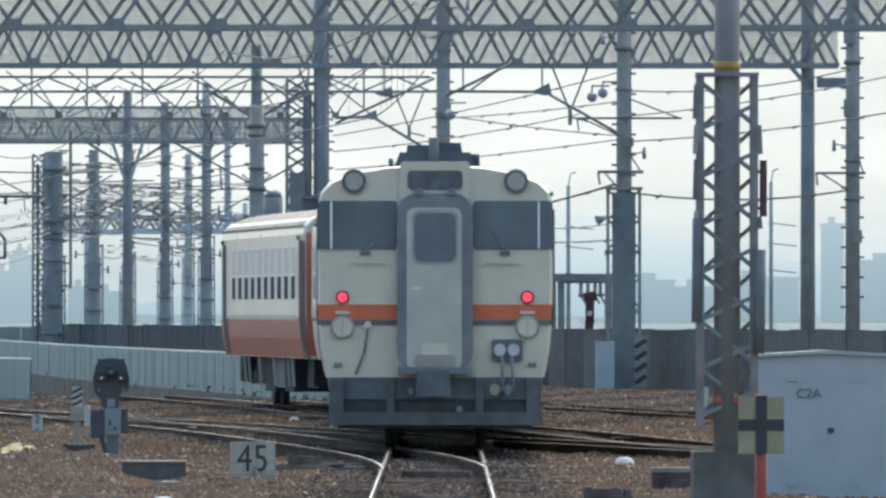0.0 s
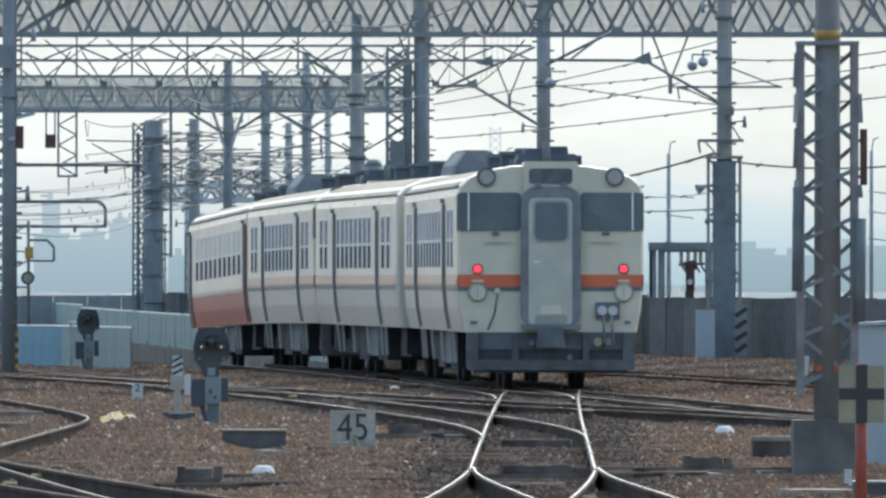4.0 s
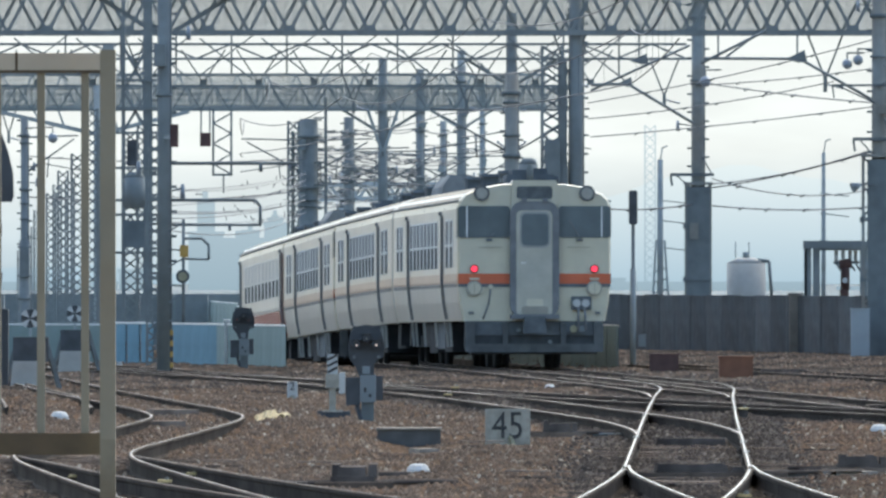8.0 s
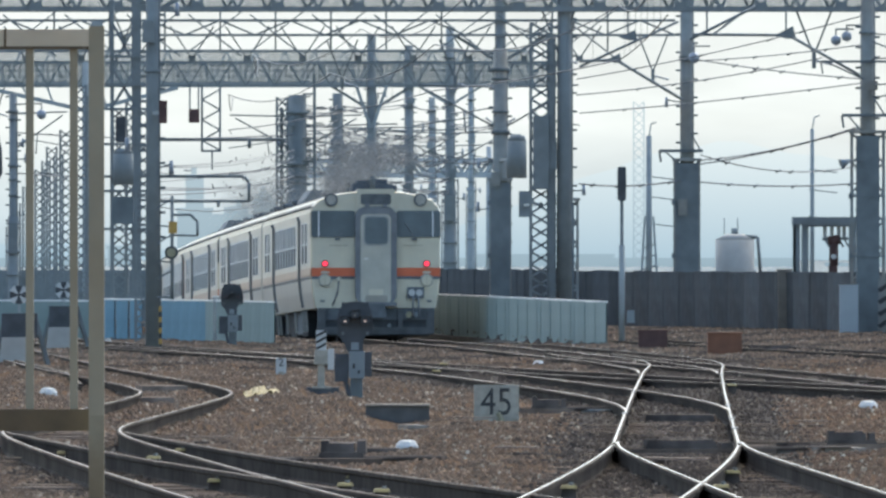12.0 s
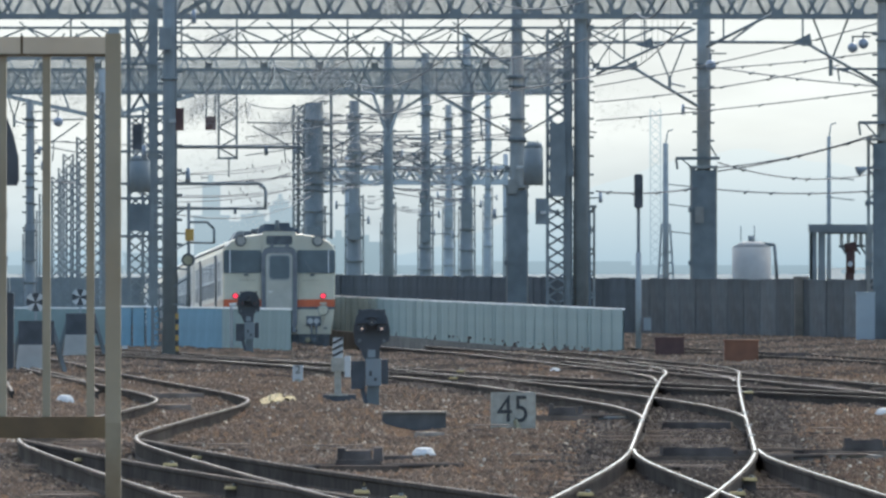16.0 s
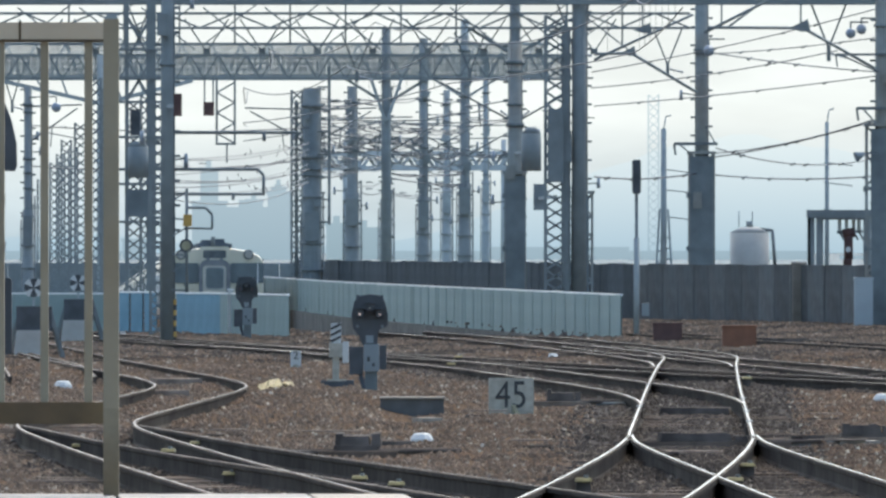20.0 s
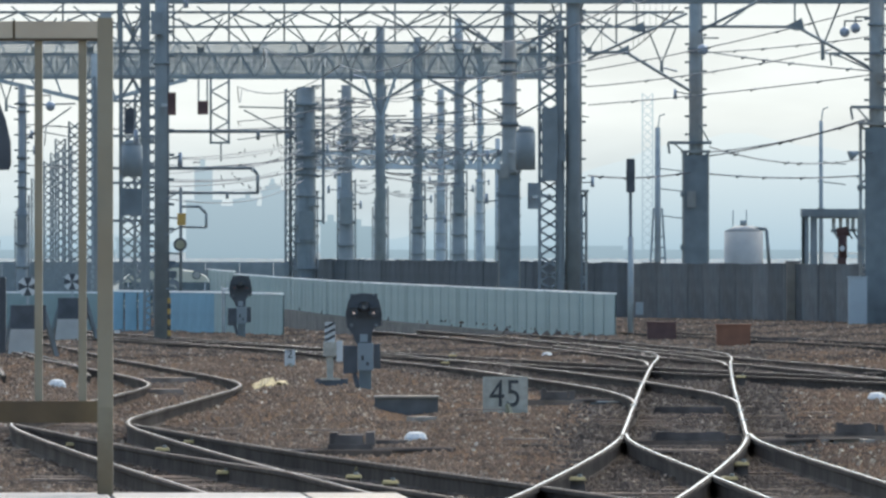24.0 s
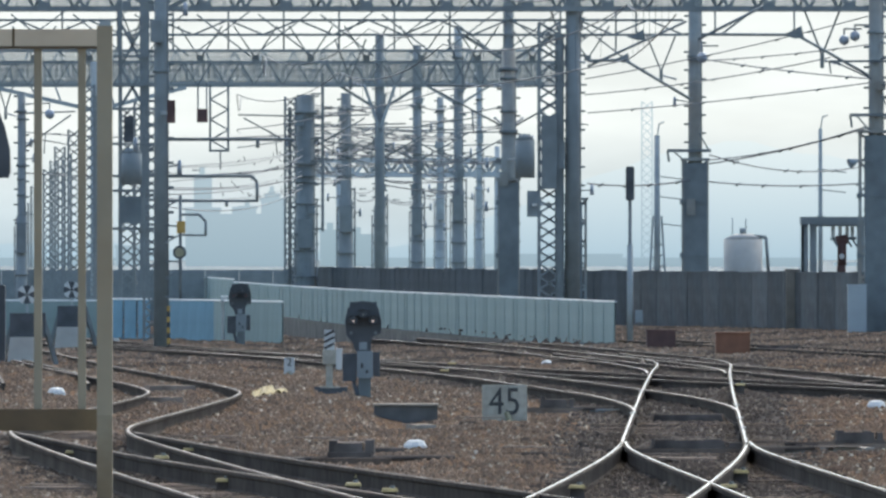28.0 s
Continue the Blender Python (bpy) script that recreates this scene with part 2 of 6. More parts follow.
# Haze over the ground past 430 m is put into this grey-green.
FAR_GROUND = mat("hazed_far_ground", (0.15, 0.18, 0.18), 0.95, 0.0, 0.3, 0.5, 0.05, 0.2)


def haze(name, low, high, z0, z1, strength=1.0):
    """An emission gradient from low to high with height, for sky air and painted haze."""
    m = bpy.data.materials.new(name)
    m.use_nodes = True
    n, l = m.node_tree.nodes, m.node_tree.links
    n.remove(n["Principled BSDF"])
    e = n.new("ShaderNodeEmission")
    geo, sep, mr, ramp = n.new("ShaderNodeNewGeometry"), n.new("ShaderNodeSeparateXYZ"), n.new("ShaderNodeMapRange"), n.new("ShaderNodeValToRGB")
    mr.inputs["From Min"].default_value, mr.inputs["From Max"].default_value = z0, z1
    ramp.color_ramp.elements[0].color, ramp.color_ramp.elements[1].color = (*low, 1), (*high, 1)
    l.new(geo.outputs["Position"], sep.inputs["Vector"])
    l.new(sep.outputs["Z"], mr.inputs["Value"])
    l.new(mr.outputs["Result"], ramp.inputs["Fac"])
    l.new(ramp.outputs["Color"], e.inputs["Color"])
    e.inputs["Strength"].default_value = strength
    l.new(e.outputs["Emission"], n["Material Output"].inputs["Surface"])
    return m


# ---- small mesh tools ----
def box(bm, x0, x1, y0, y1, z0, z1, taper=1.0):
    cx, cy = (x0 + x1) / 2, (y0 + y1) / 2
    v = [bm.verts.new((x, y, z0)) for x, y in ((x0, y0), (x1, y0), (x1, y1), (x0, y1))]
    w = [bm.verts.new((cx + (x - cx) * taper, cy + (y - cy) * taper, z1)) for x, y in ((x0, y0), (x1, y0), (x1, y1), (x0, y1))]
    bm.faces.new(v[::-1])
    bm.faces.new(w)
    for i in range(4):
        j = (i + 1) % 4
        bm.faces.new((v[i], v[j], w[j], w[i]))


def strut(bm, p, q, w, d=None):
    """A square bar from p to q."""
    p, q = Vector(p), Vector(q)
    a = (q - p).normalized()
    side = a.cross(Vector((0, 0, 1)))
    side = Vector((1, 0, 0)) if side.length < 1e-4 else side.normalized()
    up = side.cross(a)
    d = d or w
    ring = [side * (w / 2) * i + up * (d / 2) * j for i, j in ((-1, -1), (1, -1), (1, 1), (-1, 1))]
    v, u = [bm.verts.new(p + r) for r in ring], [bm.verts.new(q + r) for r in ring]
    bm.faces.new(v)
    bm.faces.new(u[::-1])
    for i in range(4):
        j = (i + 1) % 4
        bm.faces.new((v[j], v[i], u[i], u[j]))


def rod(bm, p, q, r, r2=None, n=12):
    """A round bar from p to q, tapering to r2."""
    p, q = Vector(p), Vector(q)
    a = (q - p).normalized()
    side = a.orthogonal().normalized()
    up = a.cross(side)
    r2 = r if r2 is None else r2
    v, u = [], []
    for i in range(n):
        c = side * math.cos(i * math.tau / n) + up * math.sin(i * math.tau / n)
        v.append(bm.verts.new(p + c * r))
        u.append(bm.verts.new(q + c * r2))
    bm.faces.new(v[::-1])
    bm.faces.new(u)
    for i in range(n):
        j = (i + 1) % n
        f = bm.faces.new((v[i], v[j], u[j], u[i]))
        f.smooth = True


def sweep(bm, rings, close=True, caps=True):
    """Skin over rings of points."""
    vs = [[bm.verts.new(p) for p in ring] for ring in rings]
    n = len(vs[0])
    for a, b in zip(vs, vs[1:]):
        for i in range(n if close else n - 1):
            j = (i + 1) % n
            bm.faces.new((a[i], a[j], b[j], b[i]))
    if caps:
        bm.faces.new(vs[0][::-1])
        bm.faces.new(vs[-1])
    return vs


def mesh(bm, name, material, smooth=False):
    bmesh.ops.recalc_face_normals(bm, faces=bm.faces)
    me = bpy.data.meshes.new(name)
    bm.to_mesh(me)
    bm.free()
    me.materials.append(material)
    if smooth:
        me.polygons.foreach_set("use_smooth", [True] * len(me.polygons))
    return me


def part(name, bm, material, parent=None, label="", smooth=False):
    me = bm if isinstance(bm, bpy.types.Mesh) else mesh(bm, name, material, smooth)
    ob = new(name, me)
    ob.parent = parent
    if label:
        tagged(ob, label)
    return ob


def thing(name, m, label, category, group="", kind=""):
    ob = new(name)
    ob.matrix_basis = m
    return tagged(ob, label, category, group, kind)


def boxes(*bs):
    bm = bmesh.new()
    for b in bs:
        box(bm, *b)
    return bm


def rods(*rs):
    bm = bmesh.new()
    for r in rs:
        rod(bm, *r)
    return bm


def struts(*ss):
    bm = bmesh.new()
    for s in ss:
        strut(bm, *s)
    return bm


# ---- the line of the departing train: plan (y, x) and falling grade ----
YS = np.arange(20.0, 800.0, 0.5)


def smoothed(points, sigma):
    v = np.interp(YS, [p[0] for p in points], [p[1] for p in points])
    k = np.exp(-0.5 * (np.arange(-60, 61) * 0.5 / sigma) ** 2)
    return np.convolve(np.pad(v, 60, mode="reflect", reflect_type="odd"), k / k.sum(), "valid")


LINE_X = smoothed([(20, 0.15), (126, 2.15), (174.3, 3.01), (208.6, 3.66), (220, 3.95), (229, 3.97), (237.8, 3.55), (249.7, 2.78), (267.6, 1.67), (279.6, 0.94), (291.8, 0.21), (304, -0.55), (322.6, -1.71), (347.6, -3.28), (373, -4.84), (398.8, -6.15), (418.3, -6.95), (438, -7.86), (485, -9.8), (800, -22)], 4.0)
LINE_Z = smoothed([(20, 0), (270, 0), (279.6, -0.03), (291.8, -0.11), (304, -0.22), (322.6, -0.46), (347.6, -0.79), (385.8, -1.33), (418, -1.82), (485, -2.75), (800, -7.1)], 5.0)
ALONG = np.concatenate([[0], np.cumsum(np.hypot(np.diff(YS), np.diff(LINE_X)))])


def line_at(s):
    """The point of the track s metres along it."""
    return Vector((np.interp(s, ALONG, LINE_X), np.interp(s, ALONG, YS), np.interp(s, ALONG, LINE_Z)))


def line_x(y):
    return float(np.interp(y, YS, LINE_X))


def line_z(y):
    return float(np.interp(y, YS, LINE_Z))


# ---- ground ----
def ground_z(x, y):
    z = -0.172
    if y < 300:
        z += 0.16 * math.exp(-((x + 1.35) / 0.9) ** 2 - ((y - 168) / 16) ** 2)
        z += 0.10 * math.exp(-((x - 0.6) / 0.7) ** 2 - ((y - 140) / 12) ** 2)
        z -= 0.17 * math.exp(-((x + 0.4) / 0.40) ** 2 - ((y - 156.5) / 4) ** 2)
        z -= 0.19 * math.exp(-((x + 1.5) / 0.3) ** 2 - ((y - 182) / 9) ** 2)
        z += 0.045 * noise.noise((x * 0.8, y * 0.12, 0.0)) + 0.02 * noise.noise((x * 3.0, y * 0.5, 4.0))
    z += 0.05 / (1 + math.exp(-(y - 162) / 4)) + 0.058 / (1 + math.exp(-(y - 196) / 5))
    if y > 255 and -2.7 < x - line_x(y) < 2.45:
        z += line_z(y)
    return z


def axis(*spans):
    out = []
    for a, b, n in spans:
        out += [a + (b - a) * i / n for i in range(n)]
    return out + [spans[-1][1]]


TRACK_PLANS = []
TRACK_PLANS.append(([(126, 2.15), (174.3, 3.01), (208.6, 3.66), (229, 3.97), (237.8, 3.55), (249.7, 2.78), (267.6, 1.67)], 1.05))
TRACK_PLANS.append(([(90, 0.75), (101, 1.25), (112, 1.68), (122, 2.05), (130, 2.24)], 0.85))
TRACK_PLANS.append(([(90, 2.9), (101.8, 2.66), (118, 2.3), (130, 2.25)], 0.85))
TRACK_PLANS.append(([(85, 1.9), (101, 0.12), (116.8, -1.72), (123.6, -2.4), (137, -3.64)], 0.85))
TRACK_PLANS.append(([(90, -0.5), (99, -1.14), (112, -2.1), (125, -2.98), (134, -3.55)], 0.75))
TRACK_PLANS.append(([(160, 2.7), (170, 2.45), (181, 1.85), (199, 0.75), (213, -0.42), (235, -2.3), (262, -5.2)], 0.85))
TRACK_PLANS.append(([(150, 9.6), (182, 6.3), (195, 5.6), (207.5, 4.8), (217, 3.95), (235, 2.9)], 0.85))
TRACK_PLANS.append(([(165, 8.0), (183, 5.25), (194, 3.3), (206, 1.6), (222, -0.6), (245, -3.6), (275, -7.6)], 0.85))


def between_rails(x, y):
    """Where stones lie in the oily strip of a track."""
    inside = np.zeros(len(x), bool)
    for plan, half in TRACK_PLANS:
        c = np.interp(y, [p[0] for p in plan], [p[1] for p in plan], -999, -999)
        inside |= np.abs(x - c) < half * (0.95 + 0.3 * np.sin(y * 1.7 + x * 3) ** 2) + 0.06 + 0.10 * np.clip((y - 165) / 40, 0, 1)
    return inside


gx = axis((-4500, -400, 5), (-400, -40, 8), (-40, -14, 20), (-14, 16, 150), (16, 60, 16), (60, 500, 6), (500, 4500, 5))
gy = axis((-400, 60, 10), (60, 260, 180), (260, 620, 200), (620, 1400, 20), (1400, 4700, 6))
verts = [(x, y, ground_z(x, y) if 50 < y < 790 and -30 < x < 30 else -0.2) for y in gy for x in gx]
nx = len(gx)
faces = [(j * nx + i, j * nx + i + 1, (j + 1) * nx + i + 1, (j + 1) * nx + i) for j in range(len(gy) - 1) for i in range(nx - 1)]
me = bpy.data.meshes.new("ground")
me.from_pydata(verts, [], faces)
me.materials.append(BALLAST)
me.materials.append(FAR_GROUND)
me.materials.append(DIRT)
me.materials.append(OILY_BED)
centres = np.array([p.center[:2] for p in me.polygons])
beds = between_rails(centres[:, 0], centres[:, 1])
for p in me.polygons:
    if p.center.y > 430:
        p.material_index = 1
    elif p.center.y > 232 + 14 * noise.noise((p.center.x * 0.4, 1.0, 0.0)):
        p.material_index = 2
    if beds[p.index]:
        p.material_index = 3
ground = tagged(new("ground", me), "rust-brown ballast ground of a railway yard", "ground", kind="structure")

# loose stones over the near ballast
rng = random.Random(5)
gen = np.random.default_rng(5)


def scatter(name, count, side, material, label):
    """Loose stones, thinning away from one side of the yard."""
    y = 94 + 250 * gen.random(count) ** 1.5
    w = gen.uniform(-0.035, 0.056, count)
    keep = gen.random(count) < (1 / (1 + np.exp(-side * (w - 0.004 - 0.05 / (1 + np.exp(-(y - 222) / 12))) / 0.006)) if side else 1.0)
    y, w = y[keep], w[keep]
    x = y * w
    oily = between_rails(x, y) | ((y > 215) & (np.sin(x * 7.1 + y * 0.9) + np.sin(x * 2.3 - y * 0.31) > 0.1))
    x, y = (x[oily], y[oily]) if side == 0 else (x[~oily], y[~oily])
    n = len(y)
    z = np.array([ground_z(float(a), float(b)) for a, b in zip(x, y)])
    r = gen.uniform(0.012, 0.036, n) * (1 + (y - 94) / 500)
    turn = gen.random(n) * 6.283
    v = np.empty((n, 6, 3))
    for k in range(3):
        u = r * gen.uniform(0.75, 1.35, n)
        cx, cy = np.cos(turn + k * 2.094) * u, np.sin(turn + k * 2.094) * u
        v[:, k] = np.stack([x + cx, y + cy, z - 0.02], 1)
        v[:, k + 3] = np.stack([x + cx * 0.5, y + cy * 0.5, z + r * gen.uniform(0.3, 0.95, n)], 1)
    base = np.arange(n)[:, None] * 6
    quads = np.stack([base + np.array(q) for q in ((0, 1, 4, 3), (1, 2, 5, 4), (2, 0, 3, 5))], 1).reshape(-1, 4)
    tris = base + np.array((3, 4, 5))
    me = bpy.data.meshes.new(name)
    me.vertices.add(n * 6)
    me.vertices.foreach_set("co", v.ravel())
    me.loops.add(n * 15)
    me.loops.foreach_set("vertex_index", np.concatenate([quads.ravel(), tris.ravel()]).astype(np.int32))
    me.polygons.add(n * 4)
    me.polygons.foreach_set("loop_start", np.concatenate([np.arange(n * 3) * 4, n * 12 + np.arange(n) * 3]).astype(np.int32))
    me.update(calc_edges=True)
    me.validate()
    me.materials.append(material)
    tagged(new(name, me), label, "ballast", kind="stuff")


scatter("ballast_stones", 175000, 1, STONE, "loose rust-brown ballast stones lying over the yard")
scatter("ballast_stones", 175000, -1, STONE_GREY, "dusty grey-brown ballast stones on the low mound")
scatter("ballast_stones", 160000, 0, STONE_OILY, "oily dark ballast stones between the rails")


# ---- rails ----
def rail_ring(w):
    """Half of a rail's section: (across, up, is_head)."""
    return [(-0.035, -0.18), (0.035, -0.18), (0.035, -0.16), (0.012, -0.14), (0.012, -0.045), (0.03, -0.035), (0.03, -0.007), (0.009, 0.0), (-0.009, 0.0), (-0.03, -0.007), (-0.03, -0.035), (-0.012, -0.045), (-0.012, -0.14), (-0.035, -0.16)]


def centre_line(points, sigma, step=1.5):
    """Smooth plan of a track through (y, x)."""
    y0, y1 = points[0][0], points[-1][0]
    ys = np.arange(y0, y1 + 0.01, 0.5)
    v = np.interp(ys, [p[0] for p in points], [p[1] for p in points])
    n = 40
    k = np.exp(-0.5 * (np.arange(-n, n + 1) * 0.5 / sigma) ** 2)
    v = np.convolve(np.pad(v, n, mode="reflect", reflect_type="odd"), k / k.sum(), "valid")
    yy = np.arange(y0, y1, step)
    return [(float(np.interp(y, ys, v)), float(y)) for y in yy]


def make_rail(parent, line, off, top, zf=None):
    rings, n = [], len(line)
    for i, (x, y) in enumerate(line):
        a, b = line[max(i - 1, 0)], line[min(i + 1, n - 1)]
        d = Vector((b[0] - a[0], b[1] - a[1], 0)).normalized()
        s = Vector((d.y, -d.x, 0))
        z = zf(y) if zf else 0.0
        rings.append([Vector((x, y, z)) + s * (off + u) + Vector((0, 0, v)) for u, v in rail_ring(0)])
    bm = bmesh.new()
    sweep(bm, rings)
    me = mesh(bm, "rail", RAIL_SIDE)
    me.materials.append(top)
    for p in me.polygons:
        if p.normal.z > 0.985 and p.center.z > (zf(p.center.y) if zf else 0.0) - 0.02:
            p.material_index = 1
    return part("rail", me, None, parent)


sleeper_mesh = mesh(boxes((-1.05, 1.05, -0.11, 0.11, -0.30, -0.166, 0.985)), "sleeper", SLEEPER)


def track(name, points, label, sigma=5.0, top=None, zf=None, sleepers=None, gauge=1.067):
    t = thing(name, Matrix(), label, "railway track", "yard tracks", "structure")
    line = centre_line(points, sigma)
    for off in (-gauge / 2 - 0.033, gauge / 2 + 0.033):
        make_rail(t, line, off, top or RAIL_TOP, zf)
    if sleepers:
        y, end, gap = sleepers
        k = 0
        while y < end:
            i = min(range(len(line)), key=lambda j: abs(line[j][1] - y))
            a, b = line[max(i - 1, 0)], line[min(i + 1, len(line) - 1)]
            x = float(np.interp(y, [p[1] for p in line], [p[0] for p in line]))
            o = part("sleeper", sleeper_mesh, None, t)
            o.location = (x + rng.uniform(-0.05, 0.05), y, (zf(y) if zf else 0.0) + rng.uniform(-0.01, 0.012))
            o.rotation_euler = (0, 0, -math.atan2(b[0] - a[0], b[1] - a[1]) + rng.uniform(-0.02, 0.02))
            y += gap
    return t


MAIN = [(float(y), line_x(y)) for y in range(126, 640, 3)]
track("main_track", MAIN, "shiny worn rails of the departure line curving into a cutting", 1.5, RAIL_TOP, line_z, (126, 300, 0.62))
for y, off in ((139.0, 0.57), (147.5, 0.57), (152.0, -0.57), (160.0, 0.57), (176.0, -0.57), (186.0, 0.57), (201.0, 0.57)):
    x = line_x(y) + off
    t = thing("rail_joint", pose(x, y, 0.0, 0, 0, -1.0), "greasy dark joint patch on a polished rail head", "rail joint", "rail joints")
    part("patch", boxes((-0.034, 0.034, -0.45, 0.45, 0.001, 0.006)), BLACKISH, t)
    for s in (-1, 1):
        part("fishplate", boxes((s * 0.026 - 0.012, s * 0.026 + 0.012, -0.35, 0.35, -0.13, -0.05)), RAIL_SIDE, t)
track("near_branch_track", [(60, -0.6), (90, 0.75), (101, 1.25), (112, 1.68), (122, 2.05), (130, 2.24)], "shiny rails of a turnout leg in brown ballast", 5.0, RAIL_TOP, None, (96, 126, 0.62))
track("far_branch_track", [(60, 3.55), (101.8, 2.66), (118, 2.3), (126, 2.17), (130, 2.25)], "shiny rails of a turnout leg in brown ballast", 3.0, RAIL_TOP, None, (96, 122, 0.62))
track("crossover_track", [(85, 1.9), (101, 0.12), (116.8, -1.72), (123.6, -2.4), (137, -3.64)], "dull rails of a crossover in brown ballast", 3.0, RAIL_DULL, None, (96, 123, 0.62))
track("siding_track", [(60, 1.6), (99, -1.14), (112, -2.1), (125, -2.98), (134, -3.55), (140, -3.72), (150, -3.5), (160, -3.27), (170, -3.06), (176, -3.05), (185, -3.5), (214, -5.5), (260, -8.2), (300, -10.5)], "rails of a siding swinging through a tight reverse curve", 2.5, RAIL_WORN, None, (96, 215, 0.62))
track("ladder_track", [(154, 2.66), (160, 2.7), (170, 2.45), (181, 1.85), (199, 0.75), (213, -0.42), (235, -2.3), (262, -5.2), (300, -9.4)], "dull rails of a ladder track crossing the yard", 3.0, RAIL_PATCHY, None, (160, 262, 0.66))
track("junction_track", [(203, 3.5), (210, 3.6), (222, 3.2), (244, 2.0), (262, 0.9), (290, -1.2)], "dull rails leaving the departure line at a junction", 3.0, RAIL_PATCHY, None, (212, 262, 0.66))
track("right_track", [(150, 9.6), (182, 6.3), (195, 5.6), (207.5, 4.8), (217, 3.95), (235, 2.9), (245, 2.45)], "dull rails joining the departure line", 3.0, RAIL_PATCHY, None, (150, 235, 0.66))
track("diagonal_track", [(165, 8.0), (183, 5.25), (194, 3.3), (206, 1.6), (222, -0.6), (245, -3.6), (275, -7.6)], "dull rails of a diagonal crossing track", 3.0, RAIL_PATCHY, None, (165, 262, 0.7))
track("outer_track", [(187, -5.25), (205, -5.9), (240, -8.0), (290, -11.0)], "dull rails of an outer siding", 3.0, RAIL_DULL, None, (187, 240, 0.7))
track("wall_side_track", [(190, 12.0), (230, 9.0), (262, 6.0), (283, 3.95)], "dull rails beside the dark wall", 4.0, RAIL_DULL, None, (190, 280, 0.8))


# ---- sheet fences along the cutting ----
def sheet_mesh(length, height, material, ribs):
    """A corrugated sheet panel along +x, standing on z = 0."""
    bm = bmesh.new()
    prof = []
    for i in range(ribs):
        a = i / ribs * length
        w = length / ribs
        prof += [(a, 0.0), (a + w * 0.70, 0.0), (a + w * 0.76, 0.0016), (a + w * 0.94, 0.0016)]
    prof.append((length, 0.0))
    lo = [bm.verts.new((x, y, 0)) for x, y in prof]
    hi = [bm.verts.new((x, y, height)) for x, y in prof]
    lo2 = [bm.verts.new((x, y + 0.02, 0)) for x, y in prof]
    hi2 = [bm.verts.new((x, y + 0.02, height)) for x, y in prof]
    for i in range(len(prof) - 1):
        bm.faces.new((lo[i], lo[i + 1], hi[i + 1], hi[i]))
        bm.faces.new((lo2[i + 1], lo2[i], hi2[i], hi2[i + 1]))
        bm.faces.new((hi[i], hi[i + 1], hi2[i + 1], hi2[i]))
    return mesh(bm, "sheet_panel", material)


def sheet_fence(points, height, material, label, length=1.0, ribs=3, top=0.8, fall=None):
    """Panels along the plan points (x, y), tops at the height top."""
    t = thing("sheet_fence", Matrix(), label, "fence", "sheet fences", "")
    me = sheet_mesh(length, height, material, ribs)
    post = mesh(boxes((-0.03, 0.03, 0.018, 0.036, 0, height - 0.01)), "fence_post", material)
    for (x0, y0), (x1, y1) in zip(points, points[1:]):
        d = math.hypot(x1 - x0, y1 - y0)
        a = math.atan2(y1 - y0, x1 - x0)
        n = max(1, round(d / length))
        for i in range(n):
            f = i / n
            o = part("sheet_panel", me, None, t)
            o.location = (x0 + (x1 - x0) * f, y0 + (y1 - y0) * f, top - height + rng.uniform(-0.012, 0.012))
            o.rotation_euler = (0, rng.uniform(-0.004, 0.004), a)
            if i % 3 == 0:
                p = part("fence_post", post, None, t)
                p.location, p.rotation_euler = (x0 + (x1 - x0) * f, y0 + (y1 - y0) * f, top - height), (0, 0, a)
        part("fence_cap", struts(((x0, y0 + 0.01, top + 0.012), (x1, y1 + 0.01, top + 0.012), 0.035, 0.035)), SASH, t, "bright metal capping strip")
    return t


right_line = [(line_x(y) + 2.5, float(y)) for y in range(280, 481, 10)]
sheet_fence(right_line, 1.25, FENCE, "pale turquoise corrugated sheet fence beside the sunken track", 1.0, 3, 0.752)
sheet_fence([(-4.677, 288.0), (-3.169, 279.0)], 0.98, FENCE, "short pale turquoise sheet fence at the head of the cutting", 0.6, 2, 0.76)
sheet_fence([(-5.653, 292.0), (-4.677, 288.0)], 0.98, FENCE_BLUE, "bright blue sheet fence behind the yard tracks", 0.9, 2, 0.76)
sheet_fence([(-6.985, 297.0), (-6.068, 294.0)], 0.98, FENCE_BLUE, "bright blue sheet fence behind the yard tracks", 0.9, 2, 0.76)
sheet_fence([(-10.128, 300.0), (-7.08, 298.0)], 0.95, FENCE, "faded turquoise sheet fence far across the yard", 1.0, 3, 0.72)
sheet_fence([(line_x(y) + 2.5, float(y)) for y in range(480, 661, 12)], 1.2, FENCE, "pale sheet fence far down the cutting", 2.0, 3, 0.84)

gp = thing("gate_post", pose(-4.44, 286.6, -0.2), "white post where the blue fence meets the turquoise fence", "post")
part("post", boxes((-0.055, 0.055, -0.05, 0.05, 0, 1.04)), WHITE, gp)
part("cap", boxes((-0.07, 0.07, -0.065, 0.065, 1.04, 1.07)), SASH, gp)

# retaining walls of the cutting
for side, x0 in ((1, 2.42), (-1, -2.75)):
    w = thing("retaining_wall", Matrix(), "concrete retaining wall of the falling cutting", "wall", "", "structure")
    for y in range(304 if side > 0 else 268, 480, 4):
        a, b = line_x(y) + x0, line_x(y + 4) + x0
        lo, hi = line_z(y + 2) - 0.5, -0.17
        bm = bmesh.new()
        for z0, z1, k in ((lo, hi, 0),):
            strut(bm, (a, y, (z0 + z1) / 2), (b, y + 3.97, (z0 + z1) / 2), 0.12, max(0.1, z1 - z0))
        # Shade on the cutting wall is put into the dark concrete colour.
        part("wall_block", bm, DARK_CONCRETE, w)

